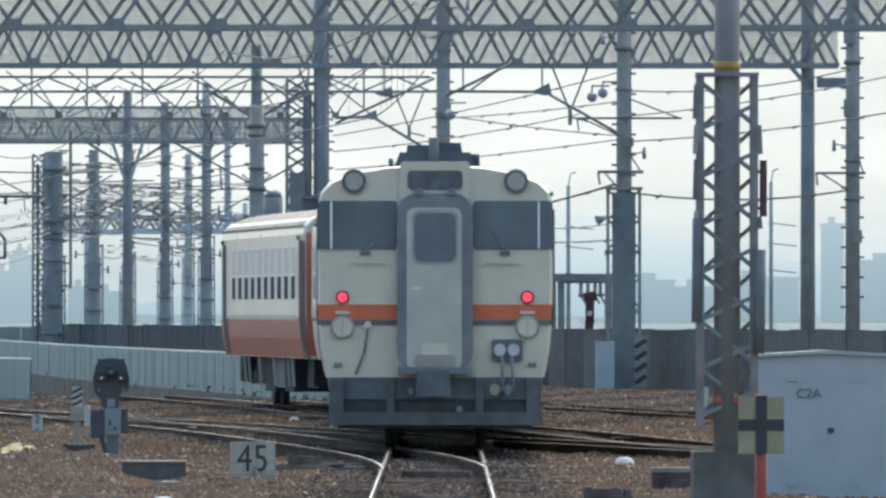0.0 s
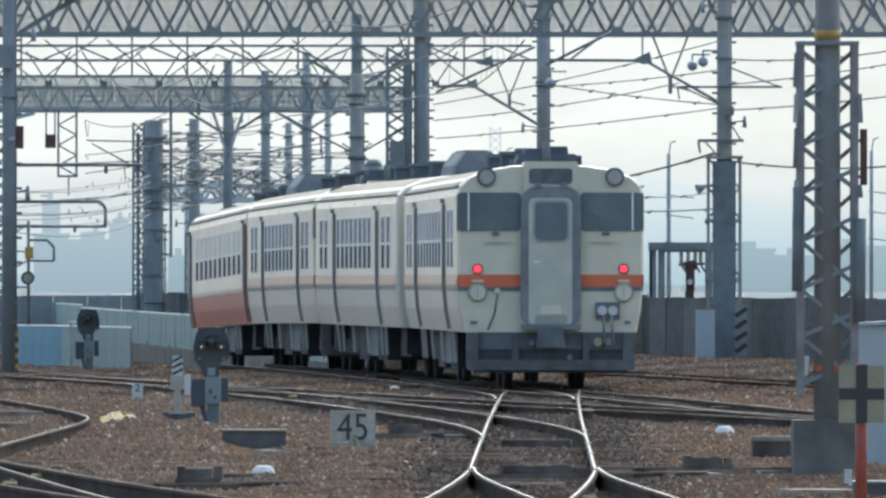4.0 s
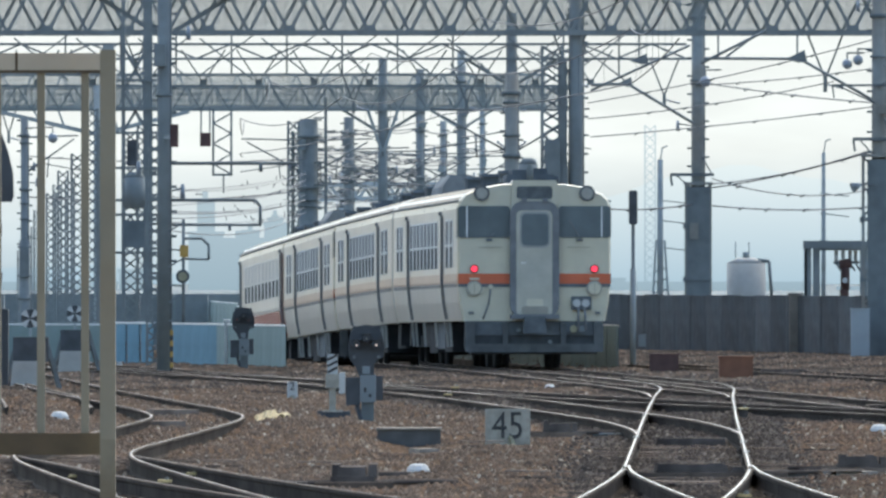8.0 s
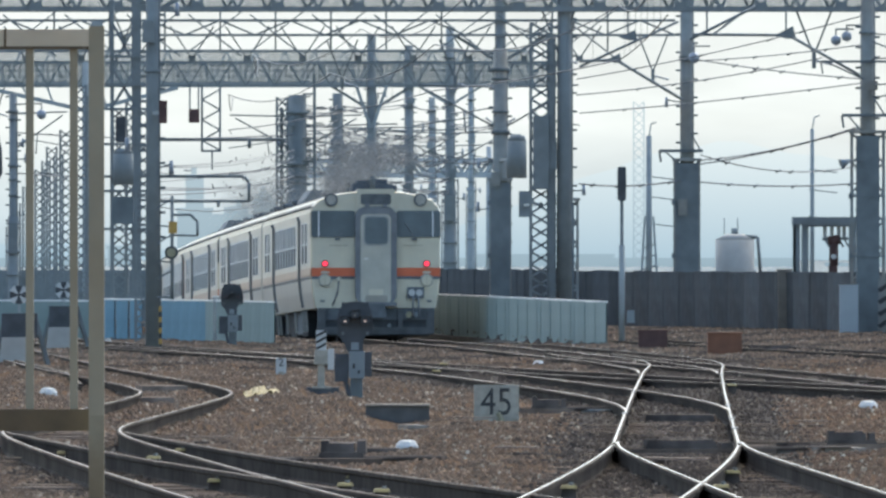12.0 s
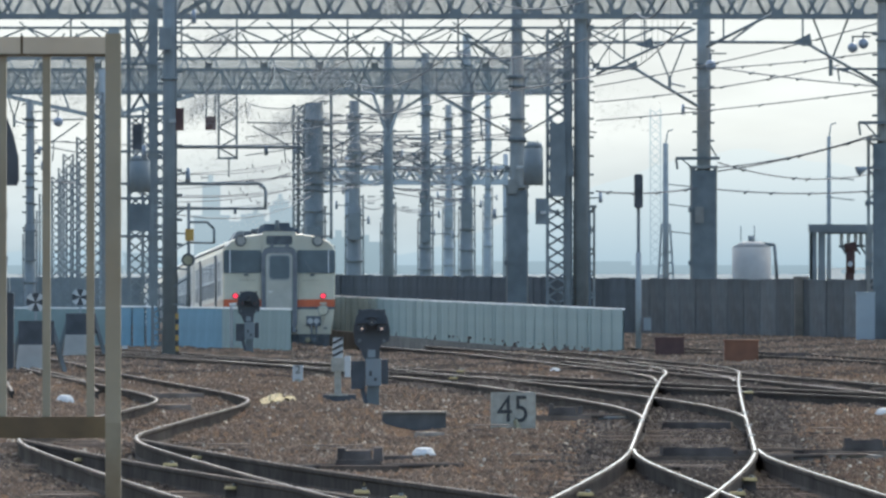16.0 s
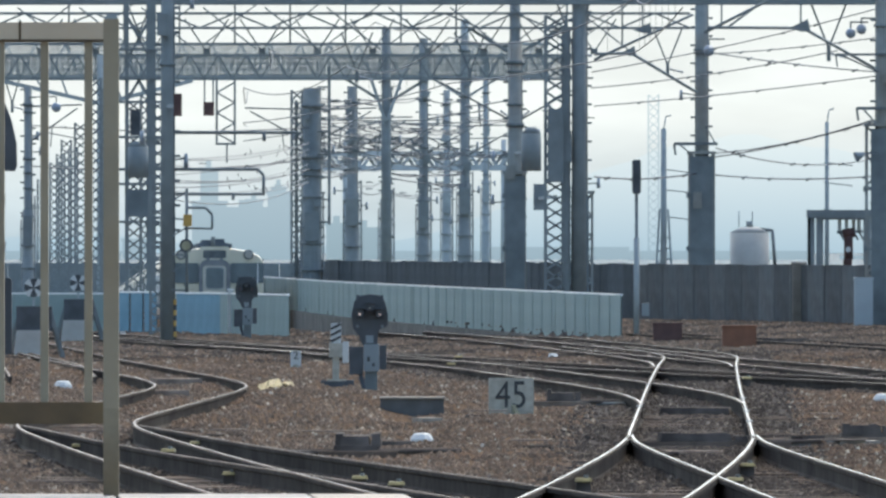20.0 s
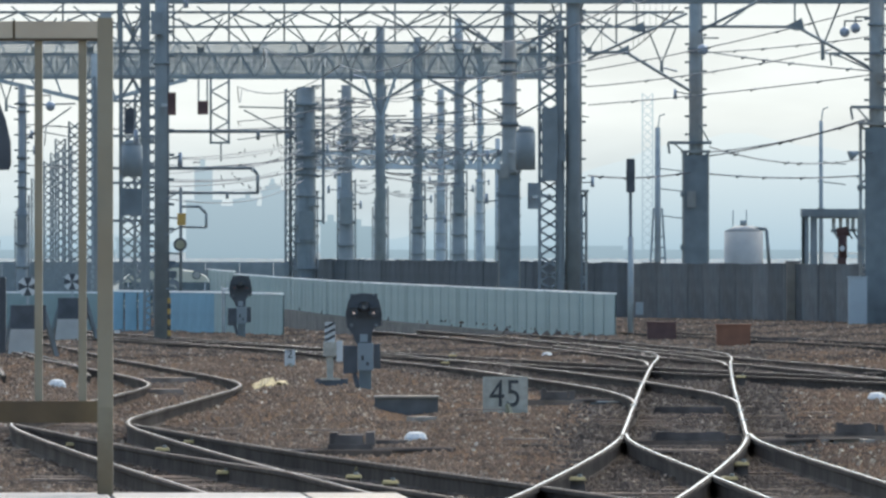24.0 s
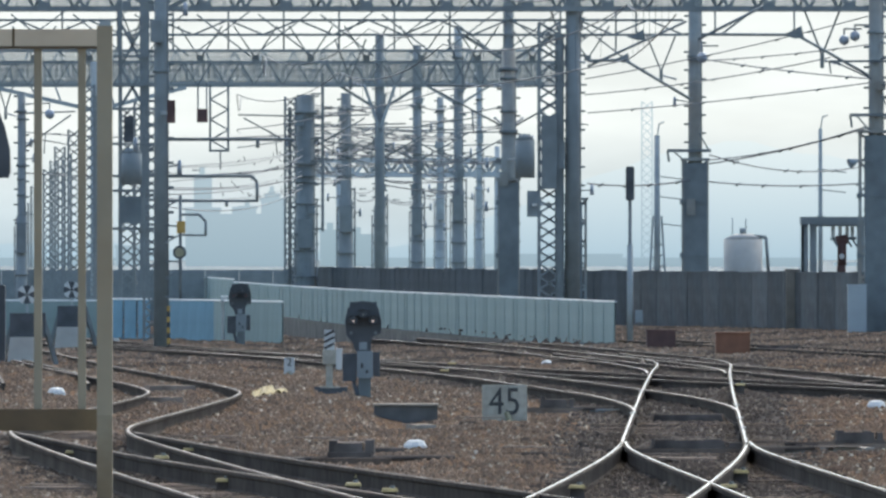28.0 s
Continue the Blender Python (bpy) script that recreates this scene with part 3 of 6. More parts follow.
# ---- the dark boundary wall ----
WALL_TOP = 1.30
wall_line = [(21.5, 262.0), (16.0, 292.0), (10.2, 323.0), (4.6, 352.0), (0.21, 395.0), (-5.0, 460.0)]
# Wall stretches past 340 m take a darker, bluer panel colour.
WALL_DARK = mat("darker_wall_panel", (0.088, 0.104, 0.112), 0.95, 0.0, 0.3, 3.0, 0.5, 0.2, rand=0.25, spec=0.06)
wall = thing("wall_boundary", Matrix(), "dark grey boundary wall of upright panels across the yard", "wall", "", "structure")
panel = mesh(boxes((0.0, 1.8, -0.05, 0.05, 0.0, 1.52)), "wall_panel", WALL)
post = mesh(boxes((-0.07, 0.07, -0.056, 0.056, 0.0, 1.5)), "wall_post", WALL)
dark_panel = mesh(boxes((0.0, 1.8, -0.05, 0.05, 0.0, 1.52)), "wall_panel", WALL_DARK)
dark_post = mesh(boxes((-0.07, 0.07, -0.056, 0.056, 0.0, 1.5)), "wall_post", WALL_DARK)
for (x0, y0), (x1, y1) in zip(wall_line, wall_line[1:]):
    d, a = math.hypot(x1 - x0, y1 - y0), math.atan2(y1 - y0, x1 - x0)
    n = round(d / 1.8)
    for i in range(n):
        f = i / n
        o = part("wall_panel", dark_panel if y0 > 340 else panel, None, wall)
        o.location, o.rotation_euler = (x0 + (x1 - x0) * f, y0 + (y1 - y0) * f, WALL_TOP - 1.52 + rng.uniform(-0.02, 0.02)), (rng.uniform(-0.01, 0.01), 0, a)
        o = part("wall_post", dark_post if y0 > 340 else post, None, wall)
        o.location, o.rotation_euler = (x0 + (x1 - x0) * f, y0 + (y1 - y0) * f, WALL_TOP - 1.52), (0, 0, a)
far_wall = thing("wall_far", Matrix(), "long low grey wall beyond the cutting", "wall", "", "structure")
for i in range(24):
    bm = boxes((-30 + i * 1.25, -30 + i * 1.25 + 1.23, 520.0, 520.2, -3.0, 1.13))
    part("wall_panel", bm, STEEL_BLUE, far_wall)
pillar = thing("wall_pillar", pose(8.232, 332.8, -0.2), "pale weathered concrete pillar in the dark wall", "pillar")
part("shaft", boxes((-0.15, 0.15, -0.15, 0.15, 0, 1.5)), CONCRETE, pillar)
part("cap", boxes((-0.18, 0.18, -0.18, 0.18, 1.5, 1.56)), CONCRETE, pillar)

# ---- platform end under the eye ----
plat = thing("platform", Matrix(), "pale concrete platform end with a worn edge", "platform", "", "structure")
bm = bmesh.new()
sweep(bm, [[(-9, -30, z), (2.4, -30, z), (0.3, 37.6, z), (-0.02, 42.1, z), (-0.15, 45.3, z), (-9, 45.3, z)] for z in (-0.3, 0.90)])
part("base", bm, DARK_CONCRETE, plat)
for i in range(9):
    y0, y1 = 45.3 - i * 0.62, 45.3 - i * 0.62 - 0.605
    xe = [float(np.interp(y, (37.6, 42.1, 45.3), (0.3, -0.02, -0.15))) for y in (y0, y1)]
    for k in range(5):
        bm = bmesh.new()
        a, b = (0.0, 0.0) if k == 0 else (0.30 + 0.62 * (k - 1) + 0.012,) * 2
        c = 0.30 + 0.62 * k if k else 0.30
        sweep(bm, [[(xe[1] - c, y1, z), (xe[1] - a, y1, z), (xe[0] - b, y0, z), (xe[0] - c, y0, z)] for z in (0.90, 0.92)])
        part("slab", bm, PLATFORM if k else PLATFORM_EDGE, plat)


# ---- portal gantries and poles ----
def truss_beam(parent, x0, x1, y, z0, z1, bay, wide=0.5, material=None, chord=0.12, lace=0.075, gussets=False, single=False):
    """A box truss along x: four chords, zigzag lacing on both faces and across."""
    material = material or STEEL
    for yy in (y - wide / 2, y + wide / 2):
        for z in (z0, z1):
            part("chord", struts(((x0, yy, z), (x1, yy, z), chord)), material, parent)
    n = max(2, round((x1 - x0) / bay))
    step = (x1 - x0) / n
    up = mesh(struts(((0, 0, 0), (step / 2, 0, z1 - z0), lace)), "brace", material)
    down = mesh(struts(((0, 0, z1 - z0), (step / 2, 0, 0), lace)), "brace", material)
    tie = mesh(struts(((0, -wide / 2, 0), (step / 2, wide / 2, 0), lace * 0.8)), "tie", material)
    plate_mesh = mesh(boxes((-0.17, 0.17, -0.008, 0.008, -0.05, 0.17, 0.75)), "gusset", material)
    for i in range(n):
        for yy in ((y - wide / 2,) if single else (y - wide / 2, y + wide / 2)):
            for me, dx in ((up, 0), (down, step / 2)):
                part("brace", me, None, parent).location = (x0 + i * step + dx - (step * 0.27 if yy > y else 0), yy, z0)
        for z in (z0, z1):
            part("tie", tie, None, parent).location = (x0 + i * step, y, z)
        if gussets and i % 2:
            part("gusset", plate_mesh, None, parent).location = (x0 + i * step, y - wide / 2 - chord / 2 - 0.01, z0)
            if i % 3 == 0:
                part("gusset", plate_mesh, None, parent).location = (x0 + i * step + step / 2, y - wide / 2 - chord / 2 - 0.01, z1 - 0.12)


def pole(parent, x, y, z0, z1, r, material=None, taper=0.85, name="post"):
    return part(name, rods(((x, y, z0), (x, y, z1), r, r * taper, 14)), material or STEEL, parent)


def lattice(parent, x, y, z0, z1, w, d, material=None, leg=0.05, bay=None, name="lattice_face"):
    """A lattice mast: four corner legs and crossed lacing on each face."""
    material = material or STEEL
    for sx in (-1, 1):
        for sy in (-1, 1):
            part("leg", struts(((x + sx * w / 2, y + sy * d / 2, z0), (x + sx * w / 2, y + sy * d / 2, z1), leg)), material, parent)
    bay = bay or w * 1.1
    n = max(1, round((z1 - z0) / bay))
    h = (z1 - z0) / n
    for sy in (-1, 1):
        bm = bmesh.new()
        for i in range(n):
            a, b = z0 + i * h, z0 + (i + 1) * h
            yy = y + sy * d / 2
            strut(bm, (x - w / 2, yy, a), (x + w / 2, yy, b), leg * 0.7)
            strut(bm, (x + w / 2, yy, a), (x - w / 2, yy, b), leg * 0.7)
        part(name, bm, material, parent)


def gantry(label, x0, x1, y, z0, z1, bay, posts, r=0.17, material=None, knee=True, **k):
    g = thing("portal_gantry", Matrix(), label, "gantry", "portal gantries over the tracks")
    truss_beam(g, x0, x1, y, z0, z1, bay, material=material, **k)
    for x in posts:
        pole(g, x, y, -0.3, z1 + 0.9, r, material)
        if knee:
            for s in (-1, 1):
                part("knee_brace", struts(((x + s * 1.3, y, z0), (x, y, z0 - 0.8), 0.09)), material or STEEL, g)
    return g


def netting(parent, x0, x1, y, z0, z1, cell=0.026, wire=0.0096):
    """Fine wire netting filling a truss face."""
    vs, fs = [], []
    def bar(a, b, c, d):
        k = len(vs)
        vs.extend(((a, y, c), (b, y, c), (b, y, d), (a, y, d)))
        fs.append((k, k + 1, k + 2, k + 3))
    for i in range(int((x1 - x0) / cell)):
        bar(x0 + i * cell, x0 + i * cell + wire, z0, z1)
    for i in range(int((z1 - z0) / cell)):
        bar(x0, x1, z0 + i * cell, z0 + i * cell + wire)
    me = bpy.data.meshes.new("wire_netting")
    me.from_pydata(vs, [], fs)
    me.materials.append(STEEL)
    tagged(part("wire_netting", me, None, parent, "fine wire netting"), kind="stuff")


g = gantry("blue-grey steel portal gantry over the yard", -12, 15.0, 266.0, 7.04, 7.72, 0.95, (-5.309, 14.6), 0.14, STEEL_BLUE, gussets=True)
netting(g, -12, 15, 266.0, 7.04, 7.72)
g = gantry("blue-grey steel portal gantry with a knee-braced post", -14, 15.127, 330.0, 7.439, 8.336, 0.95, (14.414, 3.023), 0.18, STEEL_BLUE, False, gussets=True)
for xa, za, xb, zb in ((12.89, 8.72, 14.30, 7.07), (14.45, 7.66, 15.14, 8.5)):
    part("knee_brace", struts(((xa, 329.7, za), (xb, 329.7, zb), 0.10)), STEEL_BLUE, g)
part("arm_bracket", boxes((14.62, 15.6, 329.6, 330.0, 6.93, 7.16)), STEEL_BLUE, g)
netting(g, -14, 15.127, 330.0, 7.439, 8.336)
g = gantry("light steel portal gantry in mid distance", -17, 3.931, 455.0, 7.134, 7.898, 0.9, (-2.038,), 0.17, STEEL_BLUE, chord=0.085, lace=0.055, single=True)
netting(g, -17, 3.931, 455.0, 7.134, 7.898)
for xa, xb in ((-14.451, -11.211), (-8.263, -11.211)):
    part("haunch", struts(((xa, 454.75, 7.079), (xb, 454.75, 6.333), 0.13)), STEEL, g)
    for f in (0.35, 0.6, 0.85):
        x = xa + (xb - xa) * f
        part("haunch_tie", struts(((x, 454.75, 7.17), (x + 0.2, 454.75, 7.079 - f * 0.746), 0.06)), STEEL, g)
for s in (-1, 1):
    part("v_strut", struts(((-2.038 + s * 0.5, 454.75, 7.17), (-2.038, 454.75, 5.678), 0.1)), STEEL, g)
part("haunch_post", rods(((-11.211, 454.75, -4.0), (-11.211, 454.75, 7.898), 0.14)), STEEL, g)
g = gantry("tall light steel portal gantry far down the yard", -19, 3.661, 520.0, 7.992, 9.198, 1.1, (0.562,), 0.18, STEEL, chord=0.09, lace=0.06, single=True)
netting(g, -19, 3.661, 520.0, 7.992, 9.198)
slim = gantry("slim pipe-truss gantry across the yard", -15, 6.8, 400.0, 7.92, 8.334, 2.0, (1.856,), 0.18, STEEL_BLUE, wide=0.35, chord=0.065, lace=0.05, single=True)
part("chord", struts(((6.8, 399.8, 7.92), (9.9, 399.8, 7.92), 0.065)), STEEL_BLUE, slim)
for x in (5.46, 7.7, 9.94):
    part("hanger_rod", struts(((x, 399.8, 7.92), (x, 399.8, 8.95), 0.05)), STEEL_BLUE, slim)
part("corner_brace", struts(((7.86, 399.8, 7.92), (8.98, 399.8, 8.75), 0.06)), STEEL_BLUE, slim)
# Haze over this gantry is painted by the paler steel.
gantry("faint far portal gantry beyond the yard", -8.064, 4.356, 900.0, 6.75, 7.686, 1.2, (-6.624, 3.456), 0.2, STEEL_HAZED, False, chord=0.3, lace=0.2)


def steel_pole(px, y, w, top, label, material=None, base=-0.3, frame=None, fill=0.36):
    """A tubular catenary pole with step bolts, clamps and a base frame."""
    t = thing("catenary_pole", Matrix(), label, "pole", "catenary poles")
    pole(t, px, y, base, top, w / 2, material, 0.9, "shaft")
    bm = bmesh.new()
    z = 1.8
    k = 0
    while z < top:
        s = 1 if k % 2 else -1
        strut(bm, (px + s * w * 0.4, y, z), (px + s * (w * 0.5 + 0.1), y, z), 0.05)
        z += 0.23
        k += 1
    tagged(part("step_bolts", bm, STEEL_DARK, t), kind="stuff")
    if frame and frame[1] > -1.0:
        fw, z0, z1 = frame
        part("sleeve", boxes((px - fw * fill, px + fw * fill, y - 0.26, y + 0.12, z0, z1 - 0.05)), STEEL_MID, t)
        k = z0 + 0.5
        while k < z1 - 0.2:
            part("strap", boxes((px - fw * 0.5 - 0.03, px + fw * 0.5 + 0.03, y - 0.28, y - 0.24, k, k + 0.035)), STEEL_MID, t)
            part("strap_bolt", boxes((px - fw * 0.5 - 0.08, px - fw * 0.5, y - 0.32, y - 0.24, k - 0.03, k + 0.09)), STEEL_MID, t)
            k += 1.35
        lattice(t, px, y - 0.05, z0, z1, fw, 0.35, material, 0.06, fw * 0.9, "frame_lacing")
        part("frame_cap", boxes((px - fw / 2 - 0.06, px + fw / 2 + 0.06, y - 0.3, y + 0.25, z1, z1 + 0.07)), material or STEEL, t)
    if frame and frame[1] <= -1.0:
        fw, z0, z1 = frame
        part("sleeve", rods(((px, y, z0), (px, y, z1), fw * 0.45, fw * 0.37, 12)), material or STEEL, t)
        part("cable_box", boxes((px - fw * 0.3, px + fw * 0.3, y - fw * 0.38 - 0.12, y - fw * 0.3, z1 - 1.1, z1 - 0.2)), material or STEEL, t)
        part("ladder_rail", rods(((px + fw * 0.50, y, z0), (px + fw * 0.46, y, z1 + 0.4), 0.028, None, 6)), STEEL_DARK, t)
        part("ladder_rail", rods(((px - fw * 0.50, y, z0), (px - fw * 0.46, y, z1 - 0.3), 0.022, None, 6)), STEEL_DARK, t)
        k = z1 - 2.6
        while k < z1 - 0.1:
            part("jacket_band", rods(((px, y, k), (px, y, k + 0.07), fw * 0.48, None, 12)), material or STEEL, t)
            k += rng.uniform(0.5, 0.9)
    for z in (top - 0.6, top - 2.2):
        part("clamp_band", rods(((px, y, z), (px, y, z + 0.1), w * 0.6, None, 14)), STEEL_DARK, t)
    # fittings up the shaft: short arms, clips, small cases
    for k in range(7):
        z = 2.6 + (top - 3.4) * (k + rng.random()) / 7
        s = rng.choice((-1, 1))
        kind = rng.random()
        if kind < 0.45:
            l = rng.uniform(0.15, 0.45)
            part("side_arm", struts(((px, y - 0.02, z), (px + s * (w / 2 + l), y - 0.02, z + rng.uniform(-0.05, 0.1)), 0.032)), STEEL_DARK, t)
            part("arm_insulator", rods(((px + s * (w / 2 + l), y, z - 0.1), (px + s * (w / 2 + l), y, z + 0.16), 0.05, 0.035, 8)), PORCELAIN, t)
        elif kind < 0.75:
            part("junction_case", boxes((px + s * w * 0.3 - 0.11, px + s * w * 0.3 + 0.11, y - w / 2 - 0.14 - k * 0.006, y - w / 2 + 0.02, z, z + rng.uniform(0.2, 0.45))), material or STEEL, t)
        else:
            part("cable_clip", rods(((px, y, z), (px, y, z + 0.06), w * 0.58, None, 12)), STEEL_DARK, t)
    part("cable_run", rods(((px + w * 0.45, y - 0.05, max(base, 0.5)), (px + w * 0.42, y - 0.05, top - 0.5), 0.025, None, 6)), STEEL_DARK, t)
    return t


rng = random.Random(77)
steel_pole(-5.249, 263.0, 0.27, 9.5, "tubular steel pole with a hazard-striped base", STEEL_BLUE)
steel_pole(6.422, 360.0, 0.36, 10.5, "brownish steel catenary pole with a framed lower part", STEEL_RUST, -0.3, (0.62, -0.2, 4.086), 0.47)
steel_pole(9.805, 320.0, 0.35, 9.8, "steel catenary pole with a framed foot", STEEL_RUST, -0.3, (0.72, -0.2, 4.449))
steel_pole(3.234, 350.0, 0.38, 10.5, "brownish steel catenary pole", STEEL_RUST, -0.3, (0.6, -0.2, 3.04))
steel_pole(1.68, 362.0, 0.40, 6.995, "thick brownish steel catenary pole", STEEL_RUST, -0.3, (0.5, -0.2, 3.592), 0.49)
steel_pole(15.27, 326.0, 0.33, 9.6, "rust-stained steel catenary pole", STEEL_RUST)
# Poles past 510 m take the lighter steel, haze put into their colour.
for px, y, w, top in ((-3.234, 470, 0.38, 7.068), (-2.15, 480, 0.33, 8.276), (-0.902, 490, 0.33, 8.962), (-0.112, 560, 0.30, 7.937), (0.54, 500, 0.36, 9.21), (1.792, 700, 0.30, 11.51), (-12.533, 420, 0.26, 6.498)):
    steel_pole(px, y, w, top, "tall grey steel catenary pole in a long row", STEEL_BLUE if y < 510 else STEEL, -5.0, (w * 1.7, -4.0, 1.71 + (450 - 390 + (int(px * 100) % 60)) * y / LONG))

steel_pole(-4.277, 440, 0.62, 6.673, "thick blue-grey pole beside a lattice mast", STEEL_MID, -5.0, (0.75, -4.0, 3.0))
t = thing("lattice_mast", Matrix(), "lattice mast tied to a thick pole", "mast", "lattice masts")
lattice(t, -4.784, 443, -5.0, 6.636, 0.34, 0.34, STEEL_BLUE, 0.07, 0.32)
part("cable_duct", boxes((-4.855, -4.749, 442.9, 443.1, -4.0, 6.317)), STEEL_BLUE, t)
t = thing("cable_duct", Matrix(), "grey cable duct running up a lattice mast", "duct")
part("duct", boxes((2.614, 2.825, 329.9, 330.1, -0.2, 6.858)), STEEL_BLUE, t)
part("duct_box", boxes((2.534, 2.851, 329.7, 329.9, 3.69, 4.35)), STEEL_BLUE, t)
t = thing("mast_panel", Matrix(), "blue-grey plate closing part of a lattice mast", "panel")
part("plate", boxes((2.294, 2.663, 329.6, 329.66, 3.226, 4.94)), STEEL_BLUE, t)
part("fixing", boxes((2.322, 2.638, 329.66, 329.8, 3.689, 3.821)), STEEL_BLUE, t)
t = thing("signal_tower", Matrix(), "tall steel frame of posts and cross members for signals", "tower")
for x, w in ((-6.829, 0.08), (-6.315, 0.2)):
    part("post", boxes((x - w / 2, x + w / 2, 298.9, 299.1, -0.3, 7.81)), STEEL_BLUE, t)
for yy in (4.784, 4.042, 3.36, 3.05, 2.248, 5.298, 5.896):
    part("cross_member", struts(((-7.032, 298.85, yy), (-6.076, 298.85, yy), 0.055)), STEEL_BLUE, t)
for a, b in ((4.82, 5.657), (5.657, 6.614)):
    part("diagonal", struts(((-6.829, 298.9, a), (-6.315, 298.9, b), 0.06)), STEEL_BLUE, t)
    part("diagonal", struts(((-6.315, 298.9, a), (-6.829, 298.9, b), 0.06)), STEEL_BLUE, t)
# lattice masts
for x, y, w, top, lab in ((2.482, 330, 0.48, 7.122, "lattice steel mast standing before the dark wall"), (-5.882, 285, 0.3, 4.674, "lattice steel mast carrying signals"), (-6.708, 300, 0.30, 4.83, "lattice steel mast carrying signals"), (-9.926, 380, 0.30, 5.054, "slender lattice mast across the yard"), (-11.662, 430, 0.30, 4.978, "slender lattice mast across the yard"), (-13.141, 470, 0.3, 4.53, "slender lattice mast across the yard"), (-8.764, 350, 0.25, 5.91, "slender lattice mast across the yard"), (-9.696, 400, 0.28, 6.19, "slender lattice mast across the yard"), (-15.018, 520, 0.3, 4.206, "slender lattice mast across the yard"), (-12.787, 480, 0.3, 5.07, "slender lattice mast across the yard"), (-14.861, 540, 0.32, 5.274, "slender lattice mast across the yard"), (-7.075, 330, 0.26, 5.274, "lattice steel mast carrying signals")):
    t = thing("lattice_mast", Matrix(), lab, "mast", "lattice masts")
    lattice(t, x, y, -0.3 if y < 340 else -4.0, top, w, w, STEEL_BLUE, 0.07 if w > 0.4 else 0.048, 0.30 if w > 0.4 else 0.24)

# the near pole with a yellow band, its lattice jacket and footing
near = thing("catenary_pole", pose(5.163, 136.0, -0.3), "thick grey pole with a yellow band and lattice jacket", "pole", "catenary poles")
part("shaft", rods(((0, 0, 0), (0, 0, 5.5), 0.135, 0.12, 20)), NEAR_POLE, near)
part("band", rods(((0, 0, 4.327), (0, 0, 4.414), 0.127, 0.127, 20)), YELLOW, near, "yellow band")
for s in (-1, 1):
    part("jacket_leg", struts(((s * 0.26, -0.1, 0.9), (s * 0.26, -0.1, 4.268), 0.07)), JACKET, near)
    part("jacket_leg", struts(((s * 0.26, 0.2, 0.9), (s * 0.26, 0.2, 4.268), 0.07)), STEEL_DARK, near)
for i in range(7):
    z0 = 1.0 + i * 0.46
    for yy in (-0.1, 0.2):
        part("jacket_brace", struts(((-0.26, yy, z0), (0.26, yy, z0 + 0.46 if yy > 0 else z0 + 0.23), 0.04)), STEEL_BLUE, near)
        part("jacket_brace", struts(((0.26, yy, z0 + 0.05), (-0.26, yy, z0 + 0.46), 0.035)), STEEL_BLUE, near)
part("jacket_cap", boxes((-0.30, 0.30, -0.16, 0.26, 4.268, 4.306)), STEEL_BLUE, near)
part("cable_sleeve", rods(((-0.30, -0.14, 1.9), (-0.29, -0.14, 2.9), 0.05), ((0.30, -0.14, 1.6), (0.31, -0.14, 2.6), 0.06)), STEEL_DARK, near)
# The two pale guards put white reflections on the leg into colour.
for s, z0, z1, m in ((-1, 3.86, 4.19, STEEL_DARK), (-1, 3.52, 3.80, GASKET_PALE), (-1, 3.09, 3.47, STEEL_DARK), (-1, 2.76, 2.97, GASKET_PALE), (1, 3.52, 3.80, JACKET), (1, 2.80, 2.92, STEEL_DARK)):
    part("cable_guard", struts(((s * 0.315, -0.145, z0), (s * 0.302, -0.145, z1), 0.045)), m, near)
part("junction_box", boxes((0.315, 0.38, -0.1, 0.05, 2.92, 3.46)), RUST, near, "brown box on the jacket")
part("box_arm", struts(((0.26, -0.05, 3.0), (0.33, -0.05, 3.0), 0.03), ((0.26, -0.05, 3.35), (0.33, -0.05, 3.35), 0.03)), STEEL_DARK, near)
part("footing", boxes((-0.34, 0.28, -0.4, 0.4, -0.1, 0.66)), DARK_CONCRETE, near, "square concrete footing")
part("marker", rods(((-0.09, -0.14, 1.16), (-0.09, -0.15, 1.16), 0.04), ((0.09, -0.14, 1.15), (0.09, -0.15, 1.15), 0.04)), RED_POST, near, "red markers")


# ---- the train ----
CAR, PITCH = 21.6, 22.1


def section(w=1.45, base=0.89):
    """Half section of a car body, from the sill up over the roof: (x, z)."""
    return [(w - 0.10, base), (w - 0.035, base + 0.35), (w, base + 0.75), (w, 3.02), (w - 0.03, 3.165), (w - 0.16, 3.30), (w - 0.45, 3.42), (w - 0.85, 3.49), (0.0, 3.52)]


def shell(y0, y1, z0, z1, push=0.0):
    """A strip of the car side from height z0 to z1, both sides joined over the section."""
    half = section()
    zs = [p[1] for p in half]
    xs = [p[0] for p in half]
    hs = sorted({z0, z1, *[z for z in zs if z0 < z < z1]})
    return [(float(np.interp(h, zs, xs)) + push, h) for h in hs]


def side_strip(bm, y0, y1, z0, z1, push=0.0, sides=(-1, 1)):
    for s in sides:
        pts = shell(y0, y1, z0, z1, push)
        for (xa, za), (xb, zb) in zip(pts, pts[1:]):
            v = [bm.verts.new(p) for p in ((s * xa, y0, za), (s * xa, y1, za), (s * xb, y1, zb), (s * xb, y0, zb))]
            bm.faces.new(v if s > 0 else v[::-1])


